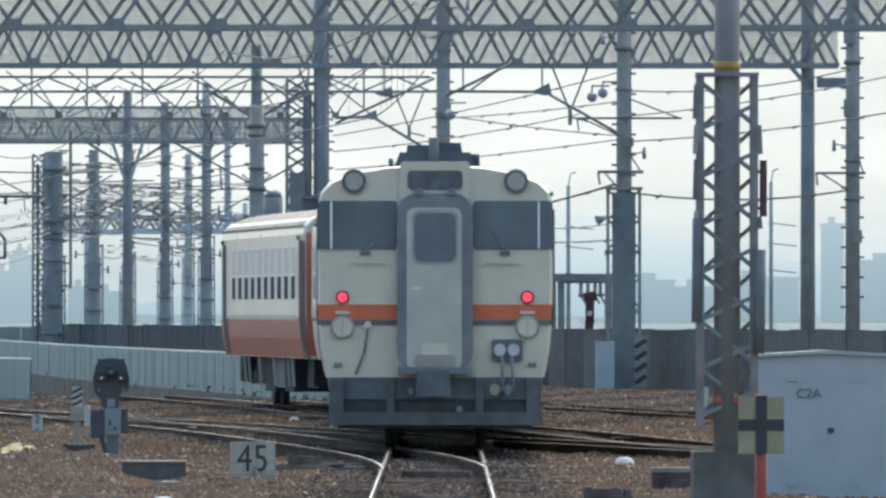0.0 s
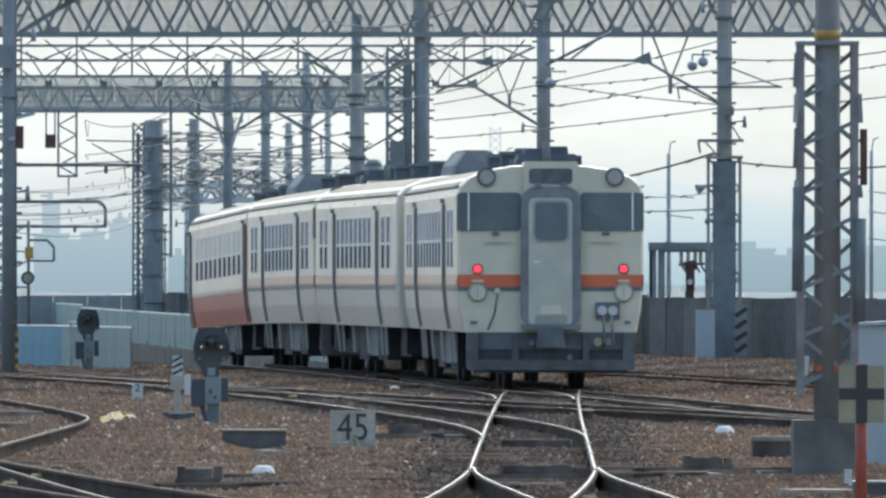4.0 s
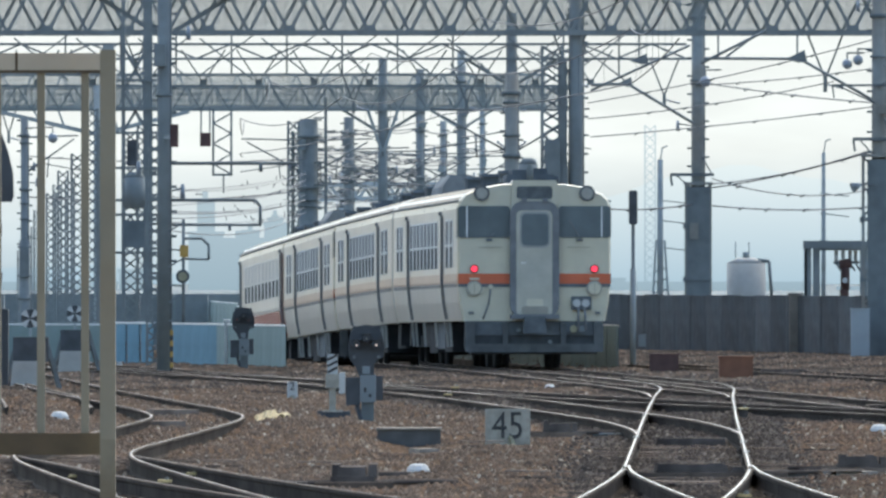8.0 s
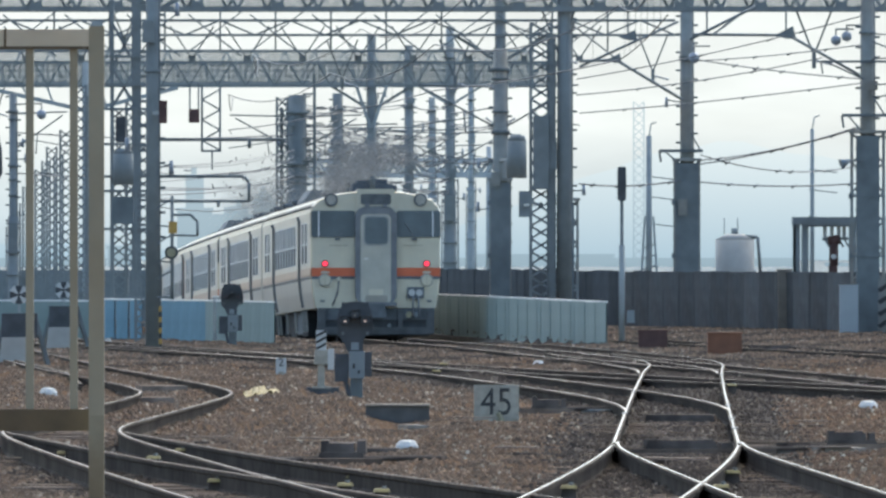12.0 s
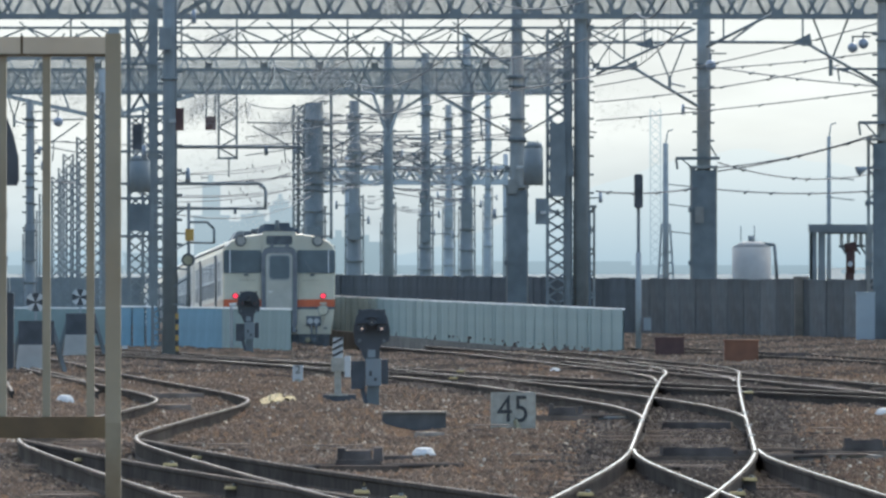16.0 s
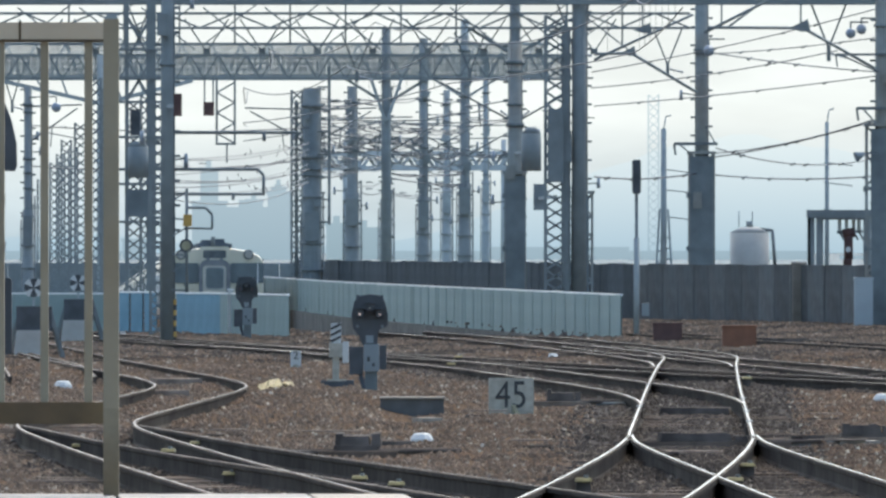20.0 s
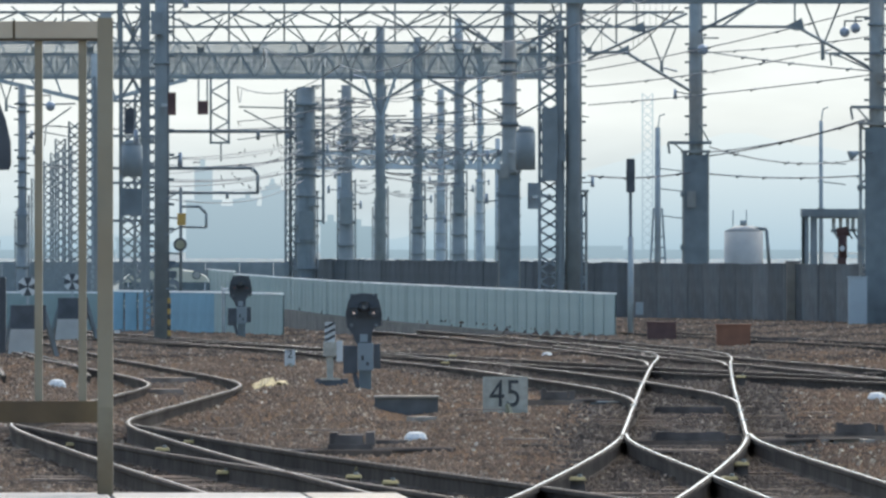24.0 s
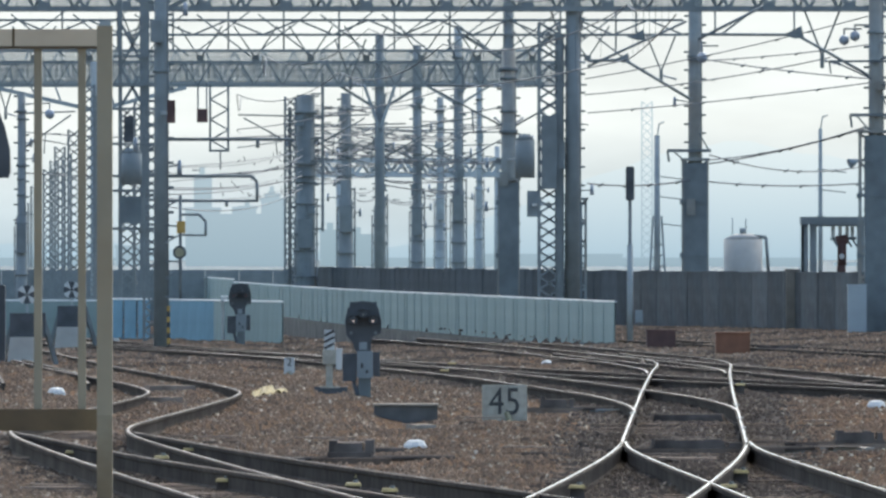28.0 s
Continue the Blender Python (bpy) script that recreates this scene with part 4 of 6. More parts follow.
def car_body(bm):
    half = section()
    ring = [(x, z) for x, z in half] + [(-x, z) for x, z in half[-2::-1]]
    rings = []
    for y, k in ((0.0, 0.93), (0.06, 0.975), (0.2, 1.0), (CAR - 0.2, 1.0), (CAR - 0.06, 0.975), (CAR, 0.93)):
        rings.append([(x * (1 if z < 3.2 and k > 0.95 else (k + 1) / 2 + 0.01), y, z if z < 3.2 else 3.2 + (z - 3.2) * k) for x, z in ring])
    sweep(bm, rings)


def rounded(bm, cx, cz, w, h, r, y, depth, n=5):
    """A rounded plate facing -y."""
    pts = []
    for qx, qz, a0 in ((1, 1, 0), (-1, 1, 90), (-1, -1, 180), (1, -1, 270)):
        for i in range(n + 1):
            a = radians(a0 + 90 * i / n)
            pts.append((cx + qx * (w / 2 - r) + r * math.cos(a), cz + qz * (h / 2 - r) + r * math.sin(a)))
    sweep(bm, [[(x, y, z) for x, z in pts], [(x, y + depth, z) for x, z in pts]])


def disc(bm, x, z, r, y, depth, n=20):
    rod(bm, (x, y, z), (x, y + depth, z), r, None, n)


def plate(*rs):
    bm = bmesh.new()
    for r in rs:
        rounded(bm, *r)
    return bm


def discs(*ds):
    bm = bmesh.new()
    for d in ds:
        disc(bm, *d)
    return bm


def cab_face(car, y, lamps):
    """The driving end at y, facing -y."""
    part("front_window", plate((-0.955, 2.77, 0.98, 0.60, 0.06, y - 0.012, 0.03)), GLASS, car, "dark driver's window wrapping the corner")
    part("front_window", plate((0.955, 2.77, 0.98, 0.60, 0.06, y - 0.012, 0.03)), GLASS, car, "dark driver's window wrapping the corner")
    for s in (-1, 1):
        bm = bmesh.new()
        side_strip(bm, y + 0.0, y + 0.42, 2.47, 3.07, 0.006, (s,))
        part("corner_window", bm, GLASS, car)
        part("window_bar", struts(((s * 1.28, y - 0.02, 2.48), (s * 1.28, y - 0.02, 3.06), 0.025)), SASH, car)
        part("wiper", struts(((s * 0.88, y - 0.03, 2.45), (s * 0.66 if s > 0 else s * 0.76, y - 0.03, 2.80 if s > 0 else 2.56), 0.018)), GASKET, car)
        part("wiper_motor", boxes((s * 0.86 - 0.06, s * 0.86 + 0.06, y - 0.04, y, 2.40, 2.45)), BLACKISH, car)
        part("orange_band", boxes((min(s * 0.47, s * 1.44), max(s * 0.47, s * 1.44), y - 0.008, y + 0.01, 1.60, 1.79)), ORANGE, car, "orange band")
        bm = bmesh.new()
        side_strip(bm, y + 0.0, y + 0.18, 1.60, 1.79, 0.006, (s,))
        part("band_return", bm, ORANGE, car, "orange band")
        part("black_line", boxes((min(s * 0.47, s * 1.44), max(s * 0.47, s * 1.44), y - 0.006, y + 0.01, 1.535, 1.60)), BLACKISH, car)
        hl = part("headlamp", discs((s * 1.0, 3.31, 0.15, y - 0.05, 0.2)), GREY_SKIRT, car, "round roof headlamp, unlit")
        part("lamp_glass", discs((s * 1.0, 3.31, 0.11, y - 0.06, 0.02)), CHROME, hl)
        part("lamp_ring", discs((s * 1.14, 1.88, 0.082, y - 0.03, 0.04)), RED_DARK, car)
        part("tail_lamp", discs((s * 1.14, 1.88, 0.057, y - 0.04, 0.05)), TAIL if lamps else RED_POST, car, "lit red tail lamp" if lamps else "unlit red tail lamp")
        part("lamp_seat", discs((s * 1.14, 1.51, 0.15, y - 0.03, 0.04)), GASKET_PALE, car)
        ol = part("marker_lamp", discs((s * 1.14, 1.51, 0.134, y - 0.06, 0.07)), SEAL_PALE, car, "round cream lamp cover")
        part("rim", discs((s * 1.14, 1.51, 0.118, y - 0.068, 0.02)), CREAM, ol)
        part("cover_seam", struts(((s * 1.14, y - 0.072, 1.40), (s * 1.14, y - 0.072, 1.62), 0.01)), SEAL_PALE, ol)
        part("lamp_bracket", boxes((s * 1.14 - 0.09, s * 1.14 + 0.09, y - 0.05, y, 1.67, 1.71)), CREAM, car)
        part("handrail", struts(((s * 0.62, y - 0.04, 2.29), (s * 1.05, y - 0.04, 2.29), 0.016)), SEAL_PALE, car)
        part("grab_step", boxes((s * 1.2 - 0.05, s * 1.2 + 0.05, y - 0.03, y, 1.02, 1.07)), GASKET, car)
    part("hood", plate((0.0, 3.31, 0.86, 0.49, 0.05, y - 0.04, 0.4)), CREAM, car, "raised hood of the destination sign")
    part("destination_sign", plate((0.0, 3.325, 0.68, 0.24, 0.06, y - 0.055, 0.03)), SIGN_GLASS, car, "dark blank destination sign")
    gang = part("gangway", plate((0.0, 2.06, 0.93, 2.2, 0.24, y - 0.16, 0.16, 8)), GASKET, car, "grey rubber gangway frame")
    door = part("gangway_door", plate((-0.01, 1.985, 0.68, 2.0, 0.10, y - 0.175, 0.05)), DOOR_GREY, car, "grimy cream gangway door")
    part("door_window", plate((0.0, 2.62, 0.51, 0.60, 0.09, y - 0.19, 0.03)), GLASS, door)
    part("window_surround", plate((0.0, 2.62, 0.58, 0.68, 0.11, y - 0.182, 0.02)), GASKET_PALE, door)
    part("door_catch", discs((-0.22, 1.06, 0.035, y - 0.21, 0.04), (0.2, 1.06, 0.035, y - 0.21, 0.04)), GASKET, door)
    part("door_handle", boxes((-0.27, -0.18, y - 0.20, y - 0.17, 1.98, 2.0)), SASH, door)
    part("door_foot", plate((0.0, 1.09, 0.5, 0.16, 0.05, y - 0.22, 0.06)), ROOF, door)
    part("door_plate", plate((0.0, 1.2, 0.32, 0.22, 0.03, y - 0.185, 0.02)), CREAM, door)
    part("gangway_foot", boxes((-0.46, 0.46, y - 0.26, y - 0.02, 0.93, 1.02)), GASKET, car)
    for s in (-1, 1):
        part("gangway_hook", boxes((s * 0.2 - 0.05, s * 0.2 + 0.05, y - 0.2, y - 0.1, 3.14, 3.22)), GASKET, car)
    jb = part("jumper_box", plate((0.89, 1.23, 0.38, 0.26, 0.02, y - 0.09, 0.09)), BLACKISH, car, "black jumper socket box")
    part("socket", discs((0.80, 1.23, 0.075, y - 0.12, 0.04)), WHITE, jb)
    part("socket", discs((0.97, 1.23, 0.075, y - 0.12, 0.04)), WHITE, jb)
    part("jumper_cable", rods(((0.83, y - 0.1, 1.15), (0.83, y - 0.12, 0.72), 0.022), ((0.95, y - 0.1, 1.15), (0.97, y - 0.12, 0.72), 0.022)), GASKET, car)
    part("air_hose", rods(((-0.83, y - 0.05, 1.5), (-0.87, y - 0.07, 1.2), 0.018), ((-0.87, y - 0.07, 1.2), (-0.98, y - 0.05, 0.93), 0.018)), GASKET, car)
    part("hose_cock", discs((-0.83, 1.54, 0.045, y - 0.06, 0.06)), CREAM, car)
    # buffer beam, plough and coupler
    part("buffer_beam", boxes((-1.28, 1.28, y + 0.03, y + 0.25, 0.62, 0.9)), BLACKISH, car)
    part("snow_plough", boxes((-1.29, 1.29, y - 0.05, y + 0.05, 0.30, 0.46)), GREY_SKIRT, car, "grey plough plate")
    for s in (-1, 1):
        part("skirt_post", boxes((s * 1.22 - 0.09, s * 1.22 + 0.09, y - 0.04, y + 0.1, 0.32, 0.89)), GREY_SKIRT, car)
        part("plough_stay", boxes((s * 0.55 - 0.05, s * 0.55 + 0.05, y - 0.02, y + 0.08, 0.40, 0.89)), GREY_SKIRT, car)
    # Added dark plate stands in for the shade behind the plough openings.
    part("apron_shade_fill", boxes((-1.2, 1.2, y + 0.07, y + 0.5, 0.26, 0.9)), DARKBOX, car)
    part("coupler", boxes((-0.16, 0.16, y - 0.42, y + 0.2, 0.70, 0.98)), BLACKISH, car)
    part("coupler_knuckle", boxes((-0.24, 0.20, y - 0.58, y - 0.38, 0.66, 0.98, 0.9)), BLACKISH, car)
    part("brake_cock", discs((-0.30, 0.72, 0.04, y - 0.06, 0.06), (0.30, 0.50, 0.04, y - 0.06, 0.06)), BOXGREY, car)
    part("hose_fitting", discs((0.74, 0.74, 0.07, y - 0.1, 0.06)), YELLOW_PALE, car, "dull yellow hose cap")
    part("hose_fitting", discs((0.90, 0.74, 0.06, y - 0.1, 0.06)), BOXGREY, car, "blue-grey hose cap")


def bogie(car, y):
    b = part("bogie", boxes((-1.05, -0.9, y - 1.4, y + 1.4, 0.38, 0.62), (0.9, 1.05, y - 1.4, y + 1.4, 0.38, 0.62), (-0.9, 0.9, y - 0.2, y + 0.2, 0.4, 0.7)), UNDER, car)
    for dy in (-1.05, 1.05):
        for s in (-1, 1):
            part("wheel", rods(((s * 0.50, y + dy, 0.43), (s * 0.63, y + dy, 0.43), 0.43, None, 24)), UNDER, b)


ROOF_BOXES = {True: ((6.4, 0.9), (12.2, 0.9), (17.2, 0.9)), False: ((8.6, 0.9), (13.4, 0.9), (17.7, 0.9))}


def make_car(label, red=False, cab_near=True, lamps=False):
    car = thing("railcar", Matrix(), label, "railcar", "cars of the departing train")
    bm = bmesh.new()
    car_body(bm)
    part("body", bm, CREAM if cab_near else WHITE_SIDE, car)
    bm = bmesh.new()
    side_strip(bm, 0.3, CAR - 0.3, 0.9, 3.16, 0.003)
    part("side_skin", bm, WHITE_SIDE, car)
    bm = bmesh.new()
    if red:
        side_strip(bm, 0.0, CAR, 0.9, 1.56, 0.008)
        part("lower_panel", bm, RED_PAINT, car, "vermilion lower side")
        part("end_panel", boxes((-1.40, 1.40, -0.02, 0.02, 0.95, 3.05)), RED_PAINT, car, "vermilion end")
        bm = bmesh.new()
        side_strip(bm, 0.0, 0.25, 1.56, 2.9, 0.008)
        part("end_corner", bm, RED_PAINT, car)
    else:
        side_strip(bm, 0.18, CAR - 0.1, 1.60, 1.79, 0.008)
        part("belt_band", bm, BELT, car, "orange band under the windows, paled by painted sheen")
        bm = bmesh.new()
        side_strip(bm, 0.18, CAR - 0.1, 1.535, 1.597, 0.007)
        part("belt_line", bm, SEAL, car, "thin dark line under the band")
    bm = bmesh.new()
    for s in (-1, 1):
        strut(bm, (s * 1.445, 0.15, 3.165), (s * 1.445, CAR - 0.15, 3.165), 0.035)
    part("rain_gutter", bm, GASKET, car)
    half = [p for p in section() if p[1] > 3.16]
    ring = half + [(-x, z) for x, z in half[-2::-1]]
    bm = bmesh.new()
    sweep(bm, [[(x * 1.002, y, z + 0.006) for x, z in ring] for y in (0.35, CAR - 0.35)], False, False)
    part("roof", bm, ROOF, car, "pale grey roof")
    # windows: each with an upper blind, a lower dark pane and a sash
    doors = (0.85, CAR - 0.85) if red else (5.1, CAR - 5.2)
    if red:
        wins = [1.9 + i * 1.72 for i in range(10)]
    else:
        wins = [1.6, 2.9, *[6.4 + i * 1.18 for i in range(8)], 18.1, 19.4]
    ww = 1.0 if red else 0.74
    for y in wins:
        for s in (-1, 1):
            bm = bmesh.new()
            side_strip(bm, y, y + ww, 2.36, 2.80, 0.010, (s,))
            w = part("window", bm, CURTAIN if red else UPPER_GLASS, car, "window with a pale blind drawn in its upper half" if red else "dusty side window in a pale sash")
            bm = bmesh.new()
            side_strip(bm, y, y + ww, 1.92, 2.31, 0.010, (s,))
            part("lower_pane", bm, SIDE_GLASS, w)
            x = s * 1.456
            for yy, wide in ((y - 0.05, 0.10), (y + ww + 0.05, 0.10), (y + ww / 2, 0.05)):
                part("stile", struts(((x, yy, 2.34), (x, yy, 2.83), 0.02, wide)), SASH, w)
            for yy in (y - 0.03, y + ww + 0.03):
                part("stile", struts(((x, yy, 1.90), (x, yy, 2.34), 0.02, 0.05)), SASH, w)
            for z in (2.335, 2.82):
                part("sash_bar", struts(((x, y - 0.03, z), (x, y + ww + 0.03, z), 0.02, 0.035)), SASH, w)
    for y in doors:
        for s in (-1, 1):
            bm = bmesh.new()
            side_strip(bm, y - 0.5, y + 0.5, 0.95, 2.88, 0.006, (s,))
            d = part("side_door", bm, WHITE_SIDE, car)
            for yy in (y - 0.52,):
                bm = bmesh.new()
                pts = shell(0, 0, 0.93, 2.92, 0.025)
                for (xa, za), (xb, zb) in zip(pts, pts[1:]):
                    strut(bm, (s * xa, yy, za), (s * xb, yy, zb), 0.07)
                part("door_seal", bm, SEAL, d, "dark door edge")
            bm = bmesh.new()
            side_strip(bm, y - 0.3, y + 0.3, 1.95, 2.7, 0.012, (s,))
            part("door_window", bm, GLASS, d)
            part("door_lamp", boxes((s * 1.46 - 0.05, s * 1.46 + 0.05, y - 0.06, y + 0.06, 2.93, 3.0)), GASKET, d)
    # roof equipment
    for y, l in ROOF_BOXES[cab_near]:
        v = part("roof_ventilator", boxes((-0.21, 0.21, y, y + l, 3.47, 3.80, 0.9)), UNIT, car, "dark box ventilator")
        part("ventilator_lid", boxes((-0.235, 0.235, y - 0.04, y + l + 0.04, 3.76, 3.82, 0.92)), UNIT, v)
        part("ventilator_foot", boxes((-0.27, 0.27, y + 0.05, y + l - 0.05, 3.45, 3.52)), ROOF, v)
    if not cab_near:
        bm = bmesh.new()
        sweep(bm, [[(x * k, y, z) for x, z in ((-0.46, 3.44), (0.46, 3.44), (0.42, 3.68), (0.24, 3.92), (-0.24, 3.92), (-0.42, 3.68))] for y, k in ((0.5, 0.9), (0.75, 1.0), (3.3, 1.0), (3.7, 0.86))])
        u = part("radiator_unit", bm, UNIT_PALE, car, "blue-grey roof radiator unit with sloped sides")
        for k in range(6):
            part("louvre", boxes((-0.20, 0.20, 0.95 + k * 0.4, 1.2 + k * 0.4, 3.91, 3.94)), UNIT, u)
    part("exhaust_stack", rods(((0.3, CAR - 2.2, 3.4), (0.3, CAR - 2.2, 3.64), 0.09, 0.08, 12)), UNIT, car)
    for y in (4.2, 10.8, 17.4):
        for s in (-1, 1):
            part("side_marker", boxes((s * 1.40 - 0.05, s * 1.40 + 0.05, y - 0.09, y + 0.09, 3.02, 3.06)), SEAL, car, "small side lamp under the gutter")
    # underframe
    for k, (y, l, z0) in enumerate(((0.7, 0.9, 0.42), (5.4, 2.4, 0.30), (7.9, 2.2, 0.36), (10.2, 2.6, 0.28), (12.9, 1.6, 0.40), (18.9, 0.8, 0.42))):
        part("underfloor_box", boxes((-1.22, 1.22, y, y + l, z0, 0.92)), BLACKISH if k == 2 else UNDER, car)
    part("centre_sill", boxes((-1.0, 1.0, 0.6, CAR - 0.6, 0.45, 0.90)), UNDER, car)
    for y in (4.55, 5.65, 9.2, 13.0, CAR - 5.8, CAR - 4.6):
        for s in (-1, 1):
            part("step_iron", struts(((s * 1.29, y, 0.40), (s * 1.33, y, 0.92), 0.045)), GASKET_PALE, car, "pale step iron")
    bogie(car, 3.3)
    bogie(car, CAR - 3.3)
    if cab_near:
        cab_face(car, -0.012, lamps)
        fan = part("roof_fan", boxes((-0.52, 0.52, 0.9, 2.3, 3.46, 3.68, 0.84)), UNIT, car, "dark roof fan housing")
        part("fan_case", boxes((-0.36, -0.04, 1.0, 2.1, 3.66, 3.77, 0.9)), UNIT, fan)
        part("fan_case", boxes((-0.04, 0.34, 1.1, 2.0, 3.66, 3.80, 0.88)), UNIT, fan)
        part("whistle", rods(((-0.02, 0.9, 3.5), (-0.02, 0.9, 3.86), 0.07, 0.06, 10)), STEEL_MID, car)
        part("antenna", rods(((0.50, 1.3, 3.46), (0.50, 1.3, 3.66), 0.06, 0.05, 8)), UNIT, car)
        part("roof_cleat", rods(((-0.55, 1.2, 3.46), (-0.55, 1.2, 3.60), 0.03, None, 8)), STEEL_MID, car)
    else:
        part("end_door", plate((0.0, 2.0, 0.8, 2.0, 0.05, -0.05, 0.05)), GASKET, car)
    part("gangway_bellows", boxes((-0.45, 0.45, CAR, CAR + 0.48, 1.0, 3.05)), GASKET, car)
    return car


CARS = [
    make_car("cream diesel railcar with orange band and red tail lamps", lamps=True),
    make_car("white diesel railcar coupled in the middle of the train", cab_near=False),
    make_car("white diesel railcar with a cab end, coupled in the train"),
    make_car("diesel railcar with white upper and vermilion lower sides", red=True, cab_near=False),
]
# the tail's distance down the line: start, speed and gain
TAIL_START, TAIL_SPEED, TAIL_GAIN = 174.3, 11.3, 0.045


# ---- signs and small yard fixtures ----
def text(parent, body, size, m, material, name="lettering"):
    cu = bpy.data.curves.new(name, "FONT")
    cu.body, cu.size, cu.extrude, cu.offset = body, size, 0.004, 0.0
    cu.align_x, cu.align_y = "CENTER", "CENTER"
    cu.materials.append(material)
    o = new(name, cu)
    o.parent = parent
    o.matrix_basis = m
    return o


sign = thing("speed_sign", pose(0.685, 157.0, -0.25), "weathered square speed board with black numerals 45", "sign")
part("plate", boxes((-0.25, 0.25, -0.01, 0.01, 0.10700000000000001, 0.509)), SIGN_GREY, sign)
part("post", struts(((0.05, 0.03, 0), (0.05, 0.03, 0.5), 0.05)), STEEL_DARK, sign)
part("stay", struts(((0.1, -0.1, 0.02), (0.02, -0.02, 0.2), 0.04)), YELLOW_PALE, sign)
text(sign, "45", 0.43, pose(0, -0.016, 0.308, 90) @ Matrix.Diagonal((0.84, 1, 1, 1)), INK)


def dwarf_signal(x, y, lit, label):
    t = thing("dwarf_signal", pose(x, y, -0.2), label, "signal", "dwarf shunting signals")
    bm = bmesh.new()
    pts = [(-0.205, 0.03), (-0.225, 0.2), (-0.19, 0.36), (-0.11, 0.435), (0.0, 0.45), (0.11, 0.435), (0.185, 0.36), (0.22, 0.2), (0.215, 0.06), (0.12, 0.02), (0.09, -0.05), (-0.14, -0.05)]
    sweep(bm, [[(a, yy, 0.89 + b) for a, b in pts] for yy in (-0.08, 0.1)])
    part("head", bm, DARKBOX, t, "black fan-shaped lamp housing")
    for a, b, mt in ((-0.12, 1.085, lit), (0.12, 1.085, lit), (0.0, 1.16, SIGN_GREY)):
        hood = part("lamp_hood", rods(((a, -0.08, b + 0.02), (a, -0.20, b + 0.02), 0.055, 0.05, 12)), DARKBOX, t)
        part("lens", discs((a, b + 0.01, 0.0095, -0.21, 0.02)), mt, hood)
        part("visor", struts(((a - 0.06, -0.15, b + 0.075), (a + 0.06, -0.15, b + 0.075), 0.16, 0.012)), DARKBOX, hood)
    for s in (-1, 1):
        part("ear", boxes((s * 0.145 - 0.025, s * 0.145 + 0.025, -0.02, 0.04, 1.24, 1.33, 0.7)), DARKBOX, t)
        part("bolt", discs((s * 0.15, 0.95, 0.02, -0.1, 0.03)), STEEL_DARK, t)
    bm = bmesh.new()
    sweep(bm, [[(a, yy, b) for a, b in ((-0.09, 0.72), (0.09, 0.72), (0.10, 0.85), (-0.14, 0.85))] for yy in (-0.07, 0.07)])
    part("neck", bm, DARKBOX, t, "black tapered neck")
    part("neck_plate", boxes((-0.05, 0.045, -0.078, -0.07, 0.745, 0.84)), BOXGREY, t)
    part("case", boxes((-0.075, 0.115, -0.12, 0.12, 0.40, 0.73)), BOXGREY, t, "grey-green terminal box")
    part("case_mark", boxes((-0.03, 0.0, -0.126, -0.12, 0.52, 0.58), (0.03, 0.06, -0.126, -0.12, 0.46, 0.50)), INK, t)
    part("side_case", boxes((-0.25, -0.08, -0.1, 0.1, 0.36, 0.70)), DARKBOX, t)
    part("side_case", boxes((0.12, 0.20, -0.1, 0.1, 0.42, 0.72)), DARKBOX, t)
    part("stand", boxes((-0.06, 0.09, -0.09, 0.09, 0.0, 0.40)), STEEL_DARK, t)
    part("cable", rods(((-0.12, -0.05, 0.38), (-0.02, -0.12, 0.0), 0.03)), DARKBOX, t)
    return t


dwarf_signal(-0.97, 172.0, LENS_WHITE, "black dwarf shunting signal with two amber lamps on ballast")
dwarf_signal(-3.963, 276.0, RED_POST, "black dwarf shunting signal by the turquoise fence")
mk = thing("hazard_marker", pose(-1.528, 190.0, -0.2), "short post with a black and white striped board", "marker")
part("board", boxes((-0.07, 0.07, -0.01, 0.01, 0.62, 0.89)), WHITE, mk, "white striped board")
for i in range(3):
    part("stripe", struts(((-0.066, -0.014, 0.64 + i * 0.085), (0.066, -0.014, 0.71 + i * 0.085), 0.008, 0.035)), INK, mk)
part("case", boxes((-0.09, 0.09, -0.08, 0.08, 0.43, 0.62)), SIGN_GREY, mk, "dusty pale box")
part("side_case", boxes((0.09, 0.17, -0.06, 0.06, 0.36, 0.64)), WHITE, mk)
part("stand", boxes((-0.045, 0.045, -0.05, 0.05, 0.1, 0.43)), SIGN_GREY, mk)
part("foot_edge", boxes((-0.12, 0.14, -0.21, -0.2, 0.11, 0.135)), SIGN_GREY, mk)
part("base", boxes((-0.20, 0.24, -0.2, 0.2, 0.0, 0.125)), DARKBOX, mk, "black base plinth")
kp = thing("number_post", pose(-2.263, 208.0, -0.145), "small white post with a dark numeral 2", "marker")
part("post", boxes((-0.075, 0.075, -0.04, 0.04, 0, 0.33)), WHITE, kp)
text(kp, "2", 0.17, pose(0, -0.046, 0.26, 90), INK)
part("lower_mark", boxes((-0.04, 0.04, -0.046, -0.04, 0.05, 0.13)), SIGN_GREY, kp)


def dome(x, y, w):
    t = thing("white_marker_dome", pose(x, y, ground_z(x, y) - 0.01), "small white domed marker on the ballast", "marker", "white marker domes")
    bm = bmesh.new()
    rings = []
    for h, r in ((0, 1.0), (0.2, 0.96), (0.38, 0.72), (0.44, 0.5), (0.45, 0.3)):
        rings.append([(math.cos(i * math.tau / 10) * r * w / 2, math.sin(i * math.tau / 10) * r * w / 2, h * w) for i in range(10)])
    sweep(bm, rings)
    part("cap", bm, WHITE, t)


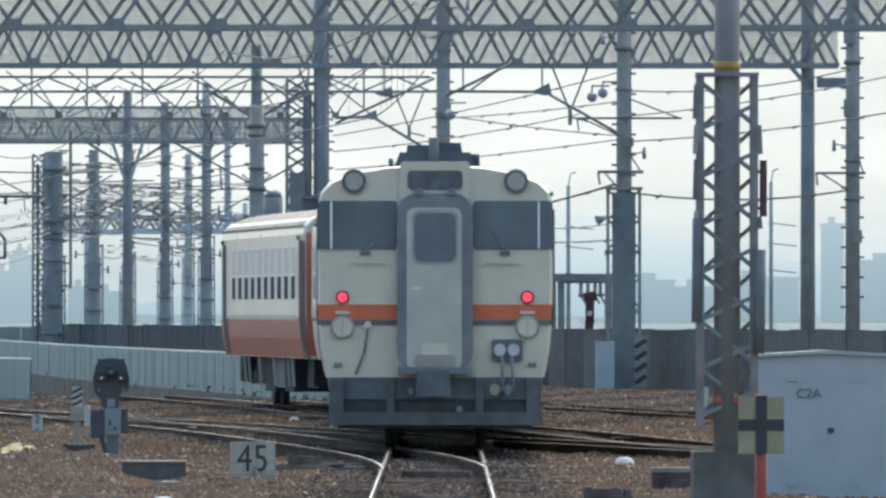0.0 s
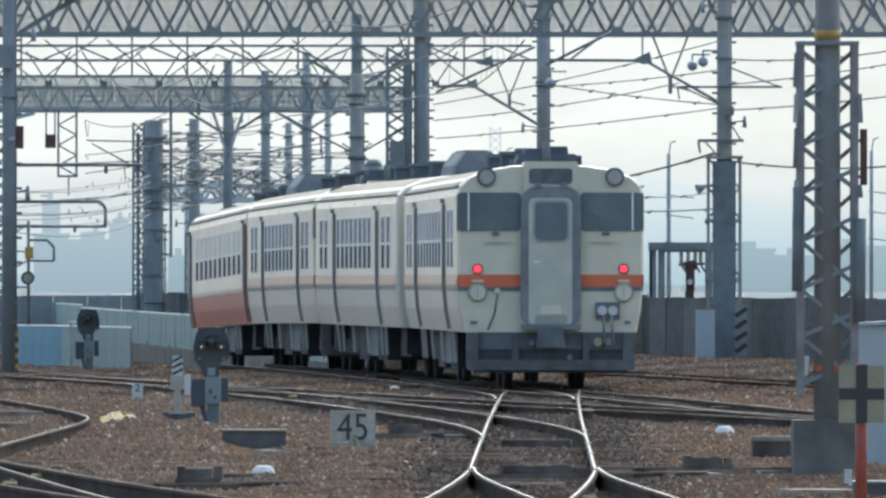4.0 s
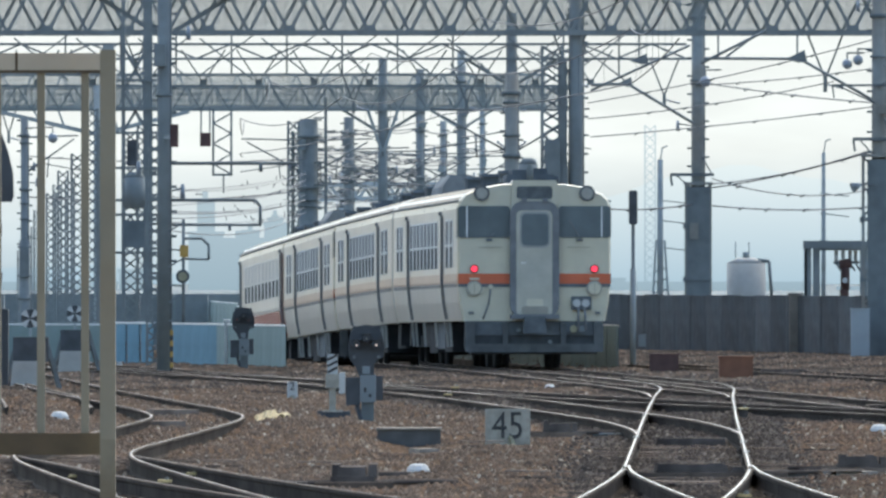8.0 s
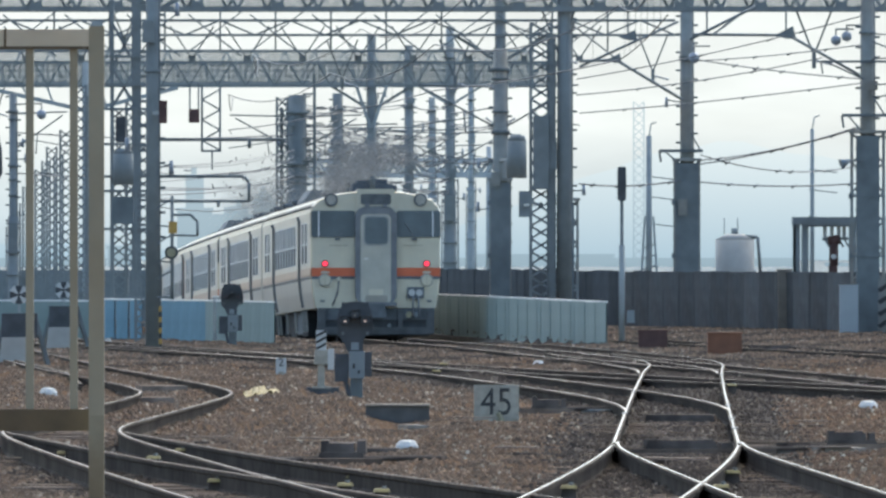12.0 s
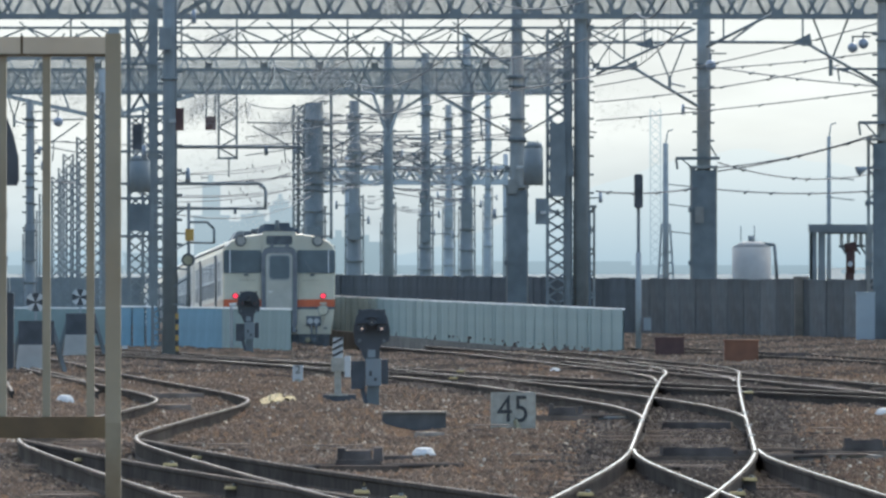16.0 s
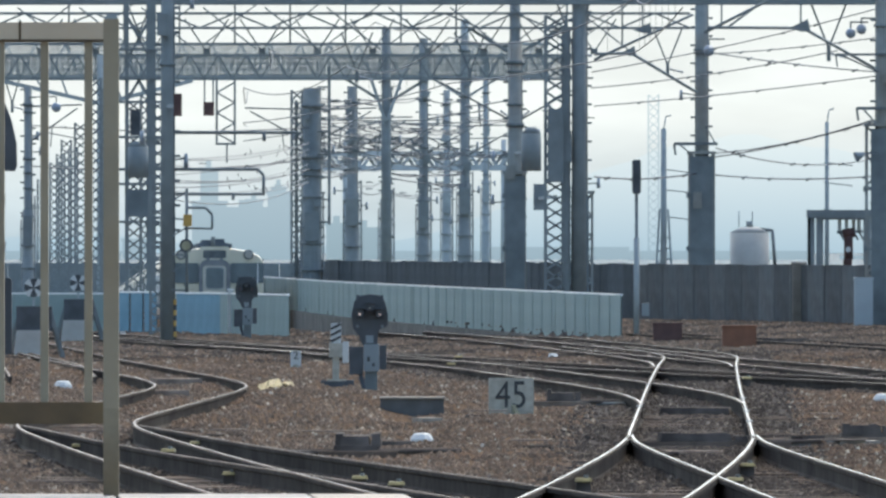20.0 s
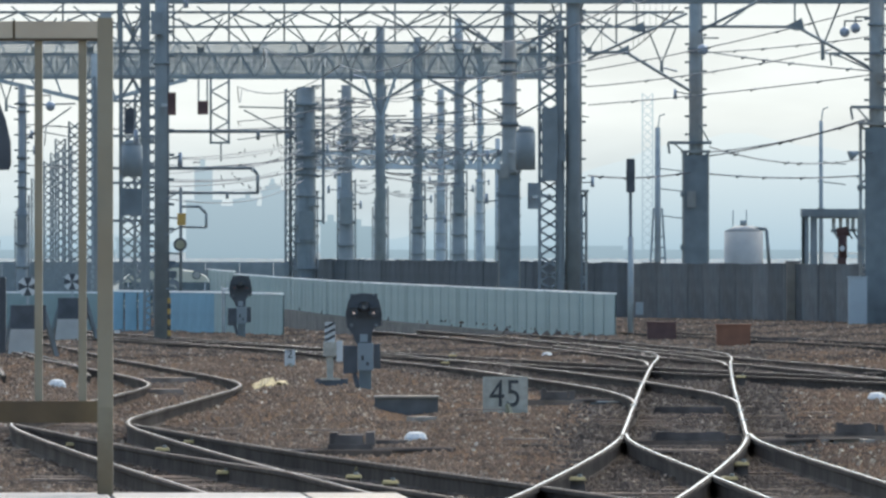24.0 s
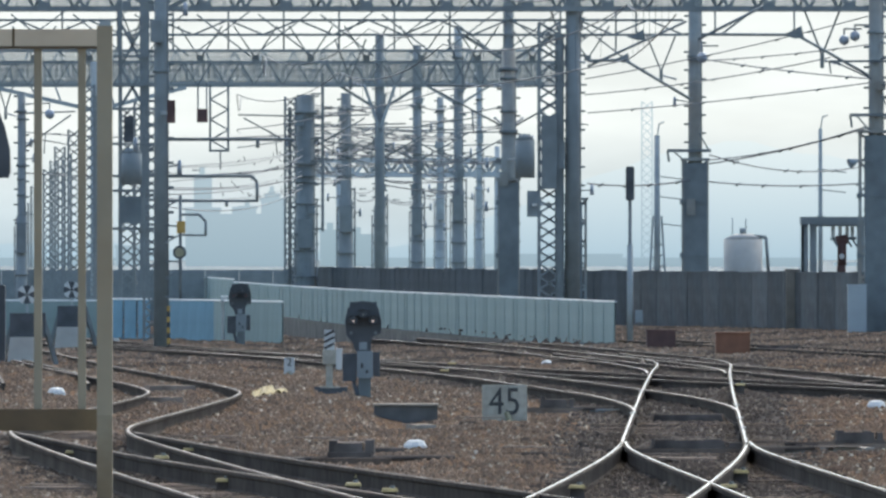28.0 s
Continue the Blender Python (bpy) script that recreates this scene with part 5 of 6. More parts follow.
for x, y, w in ((-0.267, 136, 0.23), (1.675, 228, 0.18), (5.216, 170, 0.24), (-5.007, 183, 0.24), (6.167, 176, 0.2)):
    dome(x, y, w)

# cabinet with its pitched lid
cab = thing("relay_cabinet", pose(6.446, 143.0, -0.2), "large pale grey lineside cabinet with a shallow pitched lid", "cabinet")
bm = bmesh.new()
sweep(bm, [[(x, y, z) for x, z in ((-0.73, 0.0), (0.73, 0.0), (0.73, 1.44), (0.0, 1.475), (-0.73, 1.44))] for y in (0.0, 0.7)])
part("body", bm, CABINET, cab)
bm = bmesh.new()
sweep(bm, [[(x, y, z) for x, z in ((-0.77, 1.44), (0.0, 1.478), (0.77, 1.44), (0.77, 1.47), (0.0, 1.515), (-0.77, 1.47))] for y in (-0.05, 0.75)])
part("lid", bm, CABINET, cab, "shallow pitched lid with a bright edge")
for x in (-0.36, 0.32):
    for z in (0.16, 1.22):
        part("latch", boxes((x - 0.04, x + 0.04, -0.025, 0.0, z - 0.025, z + 0.025)), CABINET, cab)
part("lock", discs((0.03, 0.70, 0.03, -0.02, 0.02)), DARKBOX, cab)
part("vent_slot", boxes((0.0, 0.07, -0.01, 0.0, 0.68, 0.72)), INK, cab)
text(cab, "C2A", 0.135, pose(-0.19, -0.006, 1.07, 90), FADED_INK)

# yellow board with a black cross on a red post
yb = thing("cross_board", pose(4.238, 105.0, -0.25), "yellow board with a black cross on a red post", "sign")
part("post", rods(((0, 0, 0), (0, 0, 1.338), 0.045)), RED_POST, yb, "red post")
part("plate", boxes((-0.17, 0.17, -0.06, -0.05, 0.897, 1.322)), YELLOW_PALE, yb)
part("cross", boxes((-0.042, 0.042, -0.068, -0.06, 0.897, 1.33), (-0.17, 0.17, -0.066, -0.061, 1.0699999999999998, 1.154)), INK, yb, "black cross")

# cream barrier frame at the platform end
FY = 45.0
bar = thing("barrier_frame", pose(0, FY, 0.92), "cream painted steel barrier frame with an ochre lower rail", "barrier")
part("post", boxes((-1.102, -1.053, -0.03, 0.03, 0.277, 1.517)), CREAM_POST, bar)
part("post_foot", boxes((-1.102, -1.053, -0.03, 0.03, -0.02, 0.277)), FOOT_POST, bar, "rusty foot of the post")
part("post_cap", boxes((-1.094, -1.058, -0.02, 0.02, 1.517, 1.532)), STEEL, bar)
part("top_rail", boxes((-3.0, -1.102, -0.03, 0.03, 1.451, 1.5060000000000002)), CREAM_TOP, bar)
part("rail_underside", boxes((-3.0, -1.102, -0.034, 0.034, 1.443, 1.452)), OCHRE, bar, "rusty lower edge of the top rail")
part("rail_joint", boxes((-1.372, -1.364, -0.032, 0.032, 1.4490000000000003, 1.508)), OCHRE, bar)
part("lower_rail", boxes((-3.0, -1.102, -0.03, 0.03, 0.22799999999999987, 0.29700000000000004)), OCHRE, bar, "rust-stained ochre lower rail")
for i in range(16):
    x = -1.15 - i * 0.14
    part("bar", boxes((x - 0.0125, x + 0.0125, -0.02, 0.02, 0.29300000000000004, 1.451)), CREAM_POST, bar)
sig = thing("platform_signal", pose(-1.647, 52.0, 0.0), "black rounded signal head with an amber rim beyond the barrier", "signal")
bm = bmesh.new()
hood = [(-40, 166), (-18, 168), (-5, 190), (8, 225), (17, 265), (18, 305), (14, 315), (-40, 315)]
sweep(bm, [[((u + 8) * 52 / LONG, yy, 1.71 + (450 - v) * 52 / LONG) for u, v in hood[::-1]] for yy in (0.0, 0.07)])
part("head", bm, DARKBOX, sig, "black hooded lamp head")
part("amber_lens", boxes((-0.071, -0.027, -0.006, 0.0, 2.049, 2.103)), AMBER, sig, "lit amber lens")
part("lower_head", plate((-0.04, 1.887, 0.10, 0.129, 0.05, 0, 0.06)), DARKBOX, sig)
part("pipe", rods(((0.006, 0.03, 1.731), (-0.006, 0.03, 1.606), 0.008), ((-0.006, 0.03, 1.606), (-0.05, 0.03, 1.564), 0.008)), DARKBOX, sig)
part("small_plate", boxes((-0.06, -0.037, -0.004, 0.01, 1.668, 1.731)), WHITE, sig)
part("lower_box", plate((-0.008, 1.456, 0.087, 0.281, 0.01, 0, 0.06)), DARKBOX, sig)
part("post", rods(((-0.04, 0.06, -0.2), (-0.04, 0.06, 2.23), 0.02)), STEEL_DARK, sig)

# buffer stop shields with cross markers, far across the yard
for px, y, s in ((-6.771, 230.0, 1.0), (-6.885, 262.0, 0.95)):
    t = thing("buffer_stop", pose(px, y, -0.2), "dark buffer stop with a white cross-marked disc", "buffer stop", "buffer stops")
    part("beam", boxes((-0.28 * s, 0.3 * s, -0.1, 0.1, 0.55, 0.95)), DARKBOX, t)
    part("stay", struts(((-0.45, 0.1, 0), (-0.2, 0, 0.9), 0.07), ((0.5, 0.1, 0), (0.25, 0, 0.9), 0.07)), STEEL_DARK, t)
    part("disc", discs((0.0, 1.25, 0.15, -0.03, 0.03)), DARKBOX, t, "dark disc with white blades")
    for a in range(4):
        a = radians(45 + 90 * a)
        bm = bmesh.new()
        tip = [(0.012 * math.cos(a), 1.25 + 0.012 * math.sin(a))] + [(0.165 * math.cos(a + b), 1.25 + 0.165 * math.sin(a + b)) for b in (-0.36, 0.0, 0.36)]
        sweep(bm, [[(x, yy, z) for x, z in tip] for yy in (-0.045, -0.034)])
        part("blade", bm, WHITE, t, "white wedge blade")
    part("disc_post", struts(((0, 0, 0.9), (0, 0, 1.15), 0.04)), STEEL, t)
    part("apron", boxes((-0.34, 0.22, -0.2, -0.1, 0.0, 0.56, 0.75)), TANK, t, "pale sloping apron plate")

# hooded signal on a thin post
hs = thing("signal_post", pose(3.707, 280.0, -0.2), "slim signal post with a tall black lamp head", "signal")
part("post", rods(((0, 0, 0), (0, 0, 3.2), 0.035)), STEEL_DARK, hs)
part("sleeve", rods(((0, 0, 0), (0, 0, 2.1), 0.06)), STEEL, hs)
part("head", plate((0, 3.31, 0.17, 0.672, 0.04, -0.1, 0.2)), DARKBOX, hs)
part("small_box", boxes((0.1, 0.25, -0.1, 0.05, 0.55, 0.8)), BOXGREY, hs)

# storage tank
tk = thing("storage_tank", pose(8.496, 400.0, 0.0), "off-white cylindrical tank with pipes on its lid", "tank")
part("shell", rods(((0, 0, 0), (0, 0, 2.126), 0.55, None, 28)), TANK, tk)
part("lid", rods(((0, 0, 2.126), (0, 0, 2.286), 0.55, 0.25, 28)), TANK, tk)
part("hatch", rods(((0, 0, 2.286), (0, 0, 2.446), 0.1)), STEEL, tk)
part("rod", rods(((-0.3, 0, 2.286), (-0.3, 0, 2.734), 0.015), ((0.08, 0, 2.35), (0.08, 0, 2.734), 0.015)), STEEL, tk)
part("pipe", rods(((0.3, 0, 2.222), (0.65, 0, 2.19), 0.05), ((0.65, 0, 2.19), (0.72, 0, 1.2), 0.05)), STEEL_DARK, tk)

# open shelter holding red equipment
sh = thing("equipment_shelter", pose(10.059, 365.0, -0.2), "small grey open shelter with red equipment inside", "shelter")
for dx in (-0.72, -0.5, 0.72):
    part("post", boxes((dx - 0.09, dx + 0.09, -0.3, -0.15, 0, 2.669)), STEEL_BLUE, sh)
part("side_panel", boxes((-0.8, -0.74, -0.3, 0.6, 0, 2.669)), STEEL, sh)
part("roof", boxes((-0.82, 0.85, -0.4, 0.7, 2.669, 2.874)), STEEL_BLUE, sh)
part("red_valve", rods(((0.25, 0, 1.6), (0.25, 0, 2.2), 0.12), ((0.1, 0, 2.25), (0.4, 0, 2.3), 0.13)), RUST, sh, "red equipment")
for dx in (0.02, 0.2, 0.38, 0.52):
    part("insulator", rods(((dx, 0, 2.3), (dx, 0, 2.62), 0.05)), WHITE, sh)
    part("contact_arm", struts(((dx, -0.05, 2.3), (dx + 0.12, -0.05, 2.1), 0.05)), STEEL_DARK, sh)
part("switch_bar", struts(((-0.05, -0.05, 2.3), (0.62, -0.05, 2.32), 0.07), ((-0.5, -0.05, 2.66), (0.7, -0.05, 2.66), 0.07)), STEEL_MID, sh)
part("red_case", boxes((0.12, 0.34, -0.12, 0.1, 1.35, 1.62)), RUST, sh)
part("white_dial", discs((0.24, 1.85, 0.07, -0.16, 0.03)), WHITE, sh)

# equipment boxes by the wall
for x, y, w, h, d, m, lab in ((4.138, 268, 0.55, 0.45, 0.4, RUST, "dark red metal box on the ballast"), (5.13, 250, 0.6, 0.5, 0.4, RUST_ORANGE, "rusty orange box on the ballast"), (9.324, 318, 0.42, 1.2, 0.3, CABINET, "pale blue-grey cabinet before the dark wall")):
    t = thing("equipment_box", pose(x, y, -0.2), lab, "box")
    part("body", boxes((-w / 2, w / 2, 0, d, 0, h)), m, t)
    part("lid", boxes((-w / 2 - 0.02, w / 2 + 0.02, -0.02, d + 0.02, h, h + 0.03)), m, t)


# ---- overhead line ----
def sag_wire(parent, a, b, sag, r, n=10, name="wire"):
    a, b = Vector(a), Vector(b)
    pts = []
    for i in range(n + 1):
        f = i / n
        p = a.lerp(b, f)
        p.z -= sag * 4 * f * (1 - f)
        pts.append(p)
    bm = bmesh.new()
    rings = []
    for p in pts:
        rings.append([p + Vector((r * math.cos(k * math.tau / 4), 0, r * math.sin(k * math.tau / 4))) if abs(b.y - a.y) > abs(b.x - a.x) else p + Vector((0, r * math.cos(k * math.tau / 4), r * math.sin(k * math.tau / 4))) for k in range(4)])
    sweep(bm, rings)
    return part(name, bm, WIRE, parent)


def catenary(off, y0, y1, z, span, label):
    """Contact wire, messenger wire and droppers over a track offset from the line."""
    t = thing("overhead_line", Matrix(), label, "overhead wire", "overhead wires")
    y = y0
    k = 0
    while y < y1:
        ye = min(y + span, y1)
        xa, xb = line_x(y) + off + (0.2 if k % 2 else -0.2), line_x(ye) + off + (-0.2 if k % 2 else 0.2)
        sag_wire(t, (xa, y, z), (xb, ye, z), 0.06, 0.013, 6, "contact_wire")
        sag_wire(t, (xa, y, z + 0.95), (xb, ye, z + 0.95), 0.4, 0.013, 10, "messenger_wire")
        sag_wire(t, (xa + 0.7, y, z + 2.0), (xb + 0.7, ye, z + 2.0), 0.5, 0.012, 8, "feeder_wire")
        bm = bmesh.new()
        for i in range(1, 8 if y < 330 else 1):
            f = i / 8
            p = Vector((xa, y, z)).lerp(Vector((xb, ye, z)), f)
            strut(bm, (p.x, p.y, z - 0.05), (p.x, p.y, z + 0.95 - 0.4 * 4 * f * (1 - f)), 0.006)
        if len(bm.verts):
            tagged(part("dropper", bm, WIRE, t), kind="stuff")
        else:
            bm.free()
        y = ye
        k += 1
    return t


for off in (0.0,):
    catenary(off, 200.0, 392.0, 5.1, 46.0, "copper contact and messenger wires over a track")


def insulator(parent, p, q, n=4, r=0.07):
    """A string of porcelain discs from p to q."""
    p, q = Vector(p), Vector(q)
    bm = bmesh.new()
    d = (q - p).normalized()
    for i in range(n):
        c = p.lerp(q, (i + 0.5) / n)
        rod(bm, c - d * 0.02, c + d * 0.02, r, r * 0.5, 10)
    rod(bm, p, q, 0.02, None, 6)
    return part("insulator", bm, PORCELAIN, parent, "ribbed porcelain insulator")


def bracket(x, y, z, reach, label="steel cantilever bracket with porcelain insulators"):
    """A cantilever from a pole at x: top tube, raking tube, drop arm."""
    t = thing("cantilever_bracket", pose(x, y, z), label, "bracket", "catenary brackets")
    s = 1 if reach > 0 else -1
    part("top_tube", rods(((0, 0, 0.9), (reach, 0, 0.95), 0.024, None, 8)), STEEL_DARK, t)
    part("raking_tube", rods(((0, 0, -0.2), (reach * 0.92, 0, 0.85), 0.024, None, 8)), STEEL_DARK, t)
    part("steady_arm", rods(((reach * 0.35, 0, 0.12), (reach * 1.02, 0, -0.08), 0.016, None, 8)), STEEL_DARK, t)
    part("drop_tube", rods(((reach * 0.45, 0, 0.3), (reach * 0.42, 0, -0.3), 0.018, None, 8)), STEEL_DARK, t)
    insulator(t, (s * 0.08, 0, 0.9), (s * 0.4, 0, 0.91), 4, 0.05)
    insulator(t, (s * 0.08, 0, -0.12), (s * 0.38, 0, 0.12), 4, 0.05)
    return t


for px, y in ((-3.234, 470), (-2.15, 480), (-0.902, 490), (0.54, 500), (1.68, 362), (-4.277, 440), (-0.112, 560)):
    bracket(px, y, 5.1, -2.1)
    bracket(px, y, 5.1, 2.0)
for px, y, z, r in ((-12.533, 420, 5.0, 1.6),):
    bracket(px, y, z, r)


def hanger(x, y, z, h, w, label="V-shaped hanger of steel angle under a gantry"):
    t = thing("wire_hanger", pose(x, y, z), label, "hanger", "wire hangers")
    part("arm", struts(((-w / 2, 0, h), (0, 0, 0), 0.045)), STEEL_DARK, t)
    part("arm", struts(((w / 2, 0, h), (0, 0, 0), 0.045)), STEEL_DARK, t)
    part("stem", struts(((0, 0, 0.05), (0, 0, -0.3), 0.09)), STEEL_DARK, t)
    insulator(t, (0.05, 0, -0.12), (0.45, 0, -0.22), 4, 0.05)


for x, y, z, h, w in ((6.176, 400, 6.88, 1.0, 0.8), (8.857, 330, 6.356, 1.109, 0.871), (2.891, 330, 6.396, 1.056, 0.792), (0.576, 400, 6.67, 1.12, 0.88), (-2.624, 400, 6.67, 1.12, 0.88), (-8.784, 400, 7.79, 0.96, 0.8), (-14.087, 455, 6.351, 0.91, 0.546)):
    hanger(x, y, z, h, w)

# raking pipe stays by the right-hand poles
def wedge(x, y, z, w, h):
    """A triangular gusset plate, wide at its lower right."""
    bm = bmesh.new()
    sweep(bm, [[(x + a * w, yy, z + b * h) for a, b in ((-0.75, -0.12), (0.25, 0.62), (0.4, -0.38), (-0.1, -0.42))] for yy in (y - 0.03, y + 0.03)])
    return bm


st = thing("pipe_stay", Matrix(), "steel pipe stay frame fixed to a catenary pole", "stay", "pipe stays")
part("level_tube", rods(((3.666, 358, 6.607), (4.597, 358, 6.636), 0.038, None, 8)), STEEL_BLUE, st)
part("raking_tube", rods(((4.597, 358, 6.636), (6.272, 358, 5.634), 0.038, None, 8)), STEEL_BLUE, st)
part("upper_tube", rods(((3.666, 358, 6.464), (6.172, 358, 7.61), 0.034, None, 8)), STEEL_BLUE, st)
part("gusset", wedge(4.597, 358, 6.66, 0.36, 0.24), STEEL_BLUE, st)
part("gusset", wedge(4.97, 358, 7.24, 0.42, 0.26), STEEL_BLUE, st)
st = thing("pipe_stay", Matrix(), "steel pipe stay frame fixed to a catenary pole", "stay", "pipe stays")
part("level_tube", rods(((5.873, 322, 6.72), (8.063, 322, 6.707), 0.034, None, 8)), STEEL_BLUE, st)
part("raking_tube", rods(((8.063, 322, 6.707), (9.802, 322, 5.729), 0.034, None, 8)), STEEL_BLUE, st)
part("upper_tube", rods(((5.809, 322, 6.604), (7.29, 322, 7.351), 0.034, None, 8)), STEEL_BLUE, st)
part("gusset", wedge(8.063, 322, 6.74, 0.42, 0.28), STEEL_BLUE, st)

# braced V frames under the slim gantry
for i in range(11):
    x = -11.584 + i * 1.568
    part("v_frame_gusset", boxes((x - 0.1, x + 0.1, 400.2, 400.3, 7.182, 7.342)), STEEL_BLUE, slim)
    for s in (-1, 1):
        part("v_frame_arm", struts(((x + s * 0.62, 400.2, 8.174), (x, 400.2, 7.246), 0.04)), STEEL_BLUE, slim)
    part("v_frame_upright", struts(((x + 0.8, 400.2, 8.622), (x + 0.8, 400.2, 7.47), 0.05)), STEEL_BLUE, slim)

# arms and hooks on the two right-hand poles
for px, y, arms in ((9.805, 320, ((8.742, 11.11, 6.075, 0.05), (9.216, 10.24, 4.859, 0.07))), (6.422, 360, ((5.717, 6.826, 4.345, 0.08),)), (15.27, 326, ((14.422, 15.57, 4.892, 0.06),))):
    t = thing("cross_bracket", Matrix(), "dark steel cross arms with hooks on a catenary pole", "bracket", "cross brackets")
    for x0, x1, z, w in arms:
        part("cross_arm", struts(((x0, y - 0.2, z), (x1, y - 0.2, z), w)), STEEL_DARK, t)
        part("hook", struts(((x0, y - 0.2, z), (x0 + 0.04, y - 0.2, z - 0.28), w * 0.7)), STEEL_DARK, t)
        part("arm_brace", struts(((x1 - 0.05, y - 0.2, z), (px + 0.1, y - 0.2, z + 0.45), 0.035)), STEEL_DARK, t)
        part("arm_brace", struts(((x0 + 0.15, y - 0.2, z - 0.02), (px - 0.1, y - 0.2, z - 0.4), 0.035)), STEEL_DARK, t)
        part("fixing", struts(((px, y - 0.3, z), (px, y + 0.1, z), w)), STEEL_DARK, t)

# thin ladder post beside the thick far pole
t = thing("ladder_post", Matrix(), "thin steel post tied to a thick pole by short rungs", "post")
part("upright", struts(((-3.747, 439.75, 2.414), (-3.747, 439.75, 7.339), 0.09)), STEEL_DARK, t)
for i in range(7):
    z = 2.502 + i * 0.7
    part("rung", struts(((-4.116, 439.75, z), (-3.747, 439.75, z), 0.05)), STEEL_DARK, t)

# round insulators, loudspeaker and hazard boards on the poles
for px, y, z, r in ((9.116, 321, 6.576, 0.12), (9.36, 321, 6.666, 0.12), (6.573, 358, 6.693, 0.14), (-11.637, 418, 5.857, 0.15)):
    t = thing("ball_insulator", pose(px, y, z), "round grey insulator on a short pin", "insulator", "round insulators")
    bm = bmesh.new()
    bmesh.ops.create_uvsphere(bm, u_segments=14, v_segments=8, radius=r)
    part("ball", bm, PORCELAIN, t, "", True)
    arm = (0.4, 0) if y < 400 else (-0.88, 2.0)
    part("pin", rods(((0, 0, -r), (0, 0, r * 2.2), 0.02, None, 6), ((0, 0, r * 2.1), (*arm, r * 2.1), 0.02, None, 6)), STEEL_DARK, t)
t = thing("loudspeaker", pose(9.289, 319, 3.777), "grey horn loudspeaker on a catenary pole", "loudspeaker")
part("horn", rods(((-0.12, -0.05, -0.03), (0.08, 0, 0.05), 0.12, 0.04, 14)), BOXGREY, t)
part("mount", struts(((0.08, 0, 0.05), (0.52, 1.0, 0.05), 0.03)), STEEL_DARK, t)
t = thing("hazard_board", pose(10.125, 318, -0.2), "black and white hazard stripes at a pole foot", "board")
part("board", boxes((-0.14, 0.14, -0.01, 0.01, 0.2, 1.35)), STEEL_RUST, t)
for i in range(4):
    part("stripe", struts(((-0.13, -0.014, 0.28 + i * 0.27), (0.13, -0.014, 0.45 + i * 0.27), 0.008, 0.10)), INK, t)

# The last, small slab stands in for a pale heap of twigs.
for px, py, w, h in ((1714, 826, 0.62, 0.035), (1834, 866, 0.23, 0.09), (1500, 800, 0.42, 0.04), (300, 700, 0.62, 0.06), (285, 722, 0.45, 0.05), (745, 762, 0.22, 0.06)):
    y = 1.88 * LONG / (py - 450)
    t = thing("concrete_slab", pose((px - 784) * y / LONG, y, ground_z((px - 784) * y / LONG, y) - 0.02, 0, 0, 8), "pale worn timber lying between curved rails" if px < 310 else "pale concrete slab lying on the ballast", "slab", "loose slabs")
    part("slab", boxes((-w / 2, w / 2, -0.4, 0.4, 0, h + 0.035, 0.97)), PALE_WOOD if px < 310 else CONCRETE, t)
for px, y, h in ((116, 286.0, 0.34), (206, 283.0, 0.2), (1044, 262.0, 0.16)):
    t = thing("marker_peg", pose((px - 784) * y / LONG, y, -0.17), "short white peg beside a track", "peg", "white pegs")
    part("peg", boxes((-0.07, 0.07, -0.05, 0.05, 0, h * 0.8, 0.9)), WHITE, t)
    part("cap", boxes((-0.05, 0.05, -0.04, 0.04, h * 0.8, h)), WHITE, t)
t = thing("marker_peg", pose(5.127, 130, -0.2), "short white peg at the cabinet foot", "peg")
part("peg", boxes((-0.035, 0.035, -0.03, 0.03, 0, 0.15, 0.9)), WHITE, t)
part("cap", boxes((-0.038, 0.038, -0.033, 0.033, 0.15, 0.165)), WHITE, t)
t = thing("cable_box", pose(4.701, 103, -0.2), "dark low cable box with a pale lid", "box")
part("body", boxes((-0.25, 0.25, 0, 0.5, 0, 0.26)), DARK_CONCRETE, t)
part("lid", boxes((-0.26, 0.26, -0.02, 0.52, 0.26, 0.29)), CONCRETE, t)
t = thing("cable_duct", pose(5.241, 122, -0.2), "dark cable duct along the cabinet foot", "duct")
part("body", boxes((-0.38, 0.5, 0, 0.4, 0, 0.15)), DARK_CONCRETE, t)
part("cover", boxes((-0.39, 0.51, -0.02, 0.42, 0.15, 0.17)), BOXGREY, t)
# concrete cable trough, leaning stake, rag
t = thing("concrete_trough", pose(5.094, 150, -0.2), "low concrete box with a pale worn lid", "trough")
part("body", boxes((-0.2, 0.2, -0.3, 0.3, 0, 0.2)), GEAR, t)
part("lid", boxes((-0.22, 0.22, -0.32, 0.32, 0.2, 0.25)), CONCRETE, t)
t = thing("leaning_stake", pose(8.698, 240, -0.2, 0, 6, 0), "white stake leaning beside the pole", "stake")
part("stake", boxes((-0.04, 0.04, -0.02, 0.02, 0, 0.62)), WHITE, t)
t = thing("yellow_rag", pose(-2.14, 176, ground_z(-2.14, 176)), "crumpled pale yellow sheet lying on ballast", "rag")
bm = bmesh.new()
n = 12
grid = [[bm.verts.new(((i / n - 0.5) * 0.46, (j / n - 0.5) * 2.6, max(0.0, 0.035 + 0.10 * noise.noise((i * 0.3, j * 0.22, 7.0)) + 0.05 * noise.noise((i * 0.9, j * 0.7, 2.0))))) for j in range(n + 1)] for i in range(n + 1)]
for i in range(n):
    for j in range(n):
        if i + j < 22:
            bm.faces.new((grid[i][j], grid[i + 1][j], grid[i + 1][j + 1], grid[i][j + 1]))
part("sheet", bm, RAG, t)

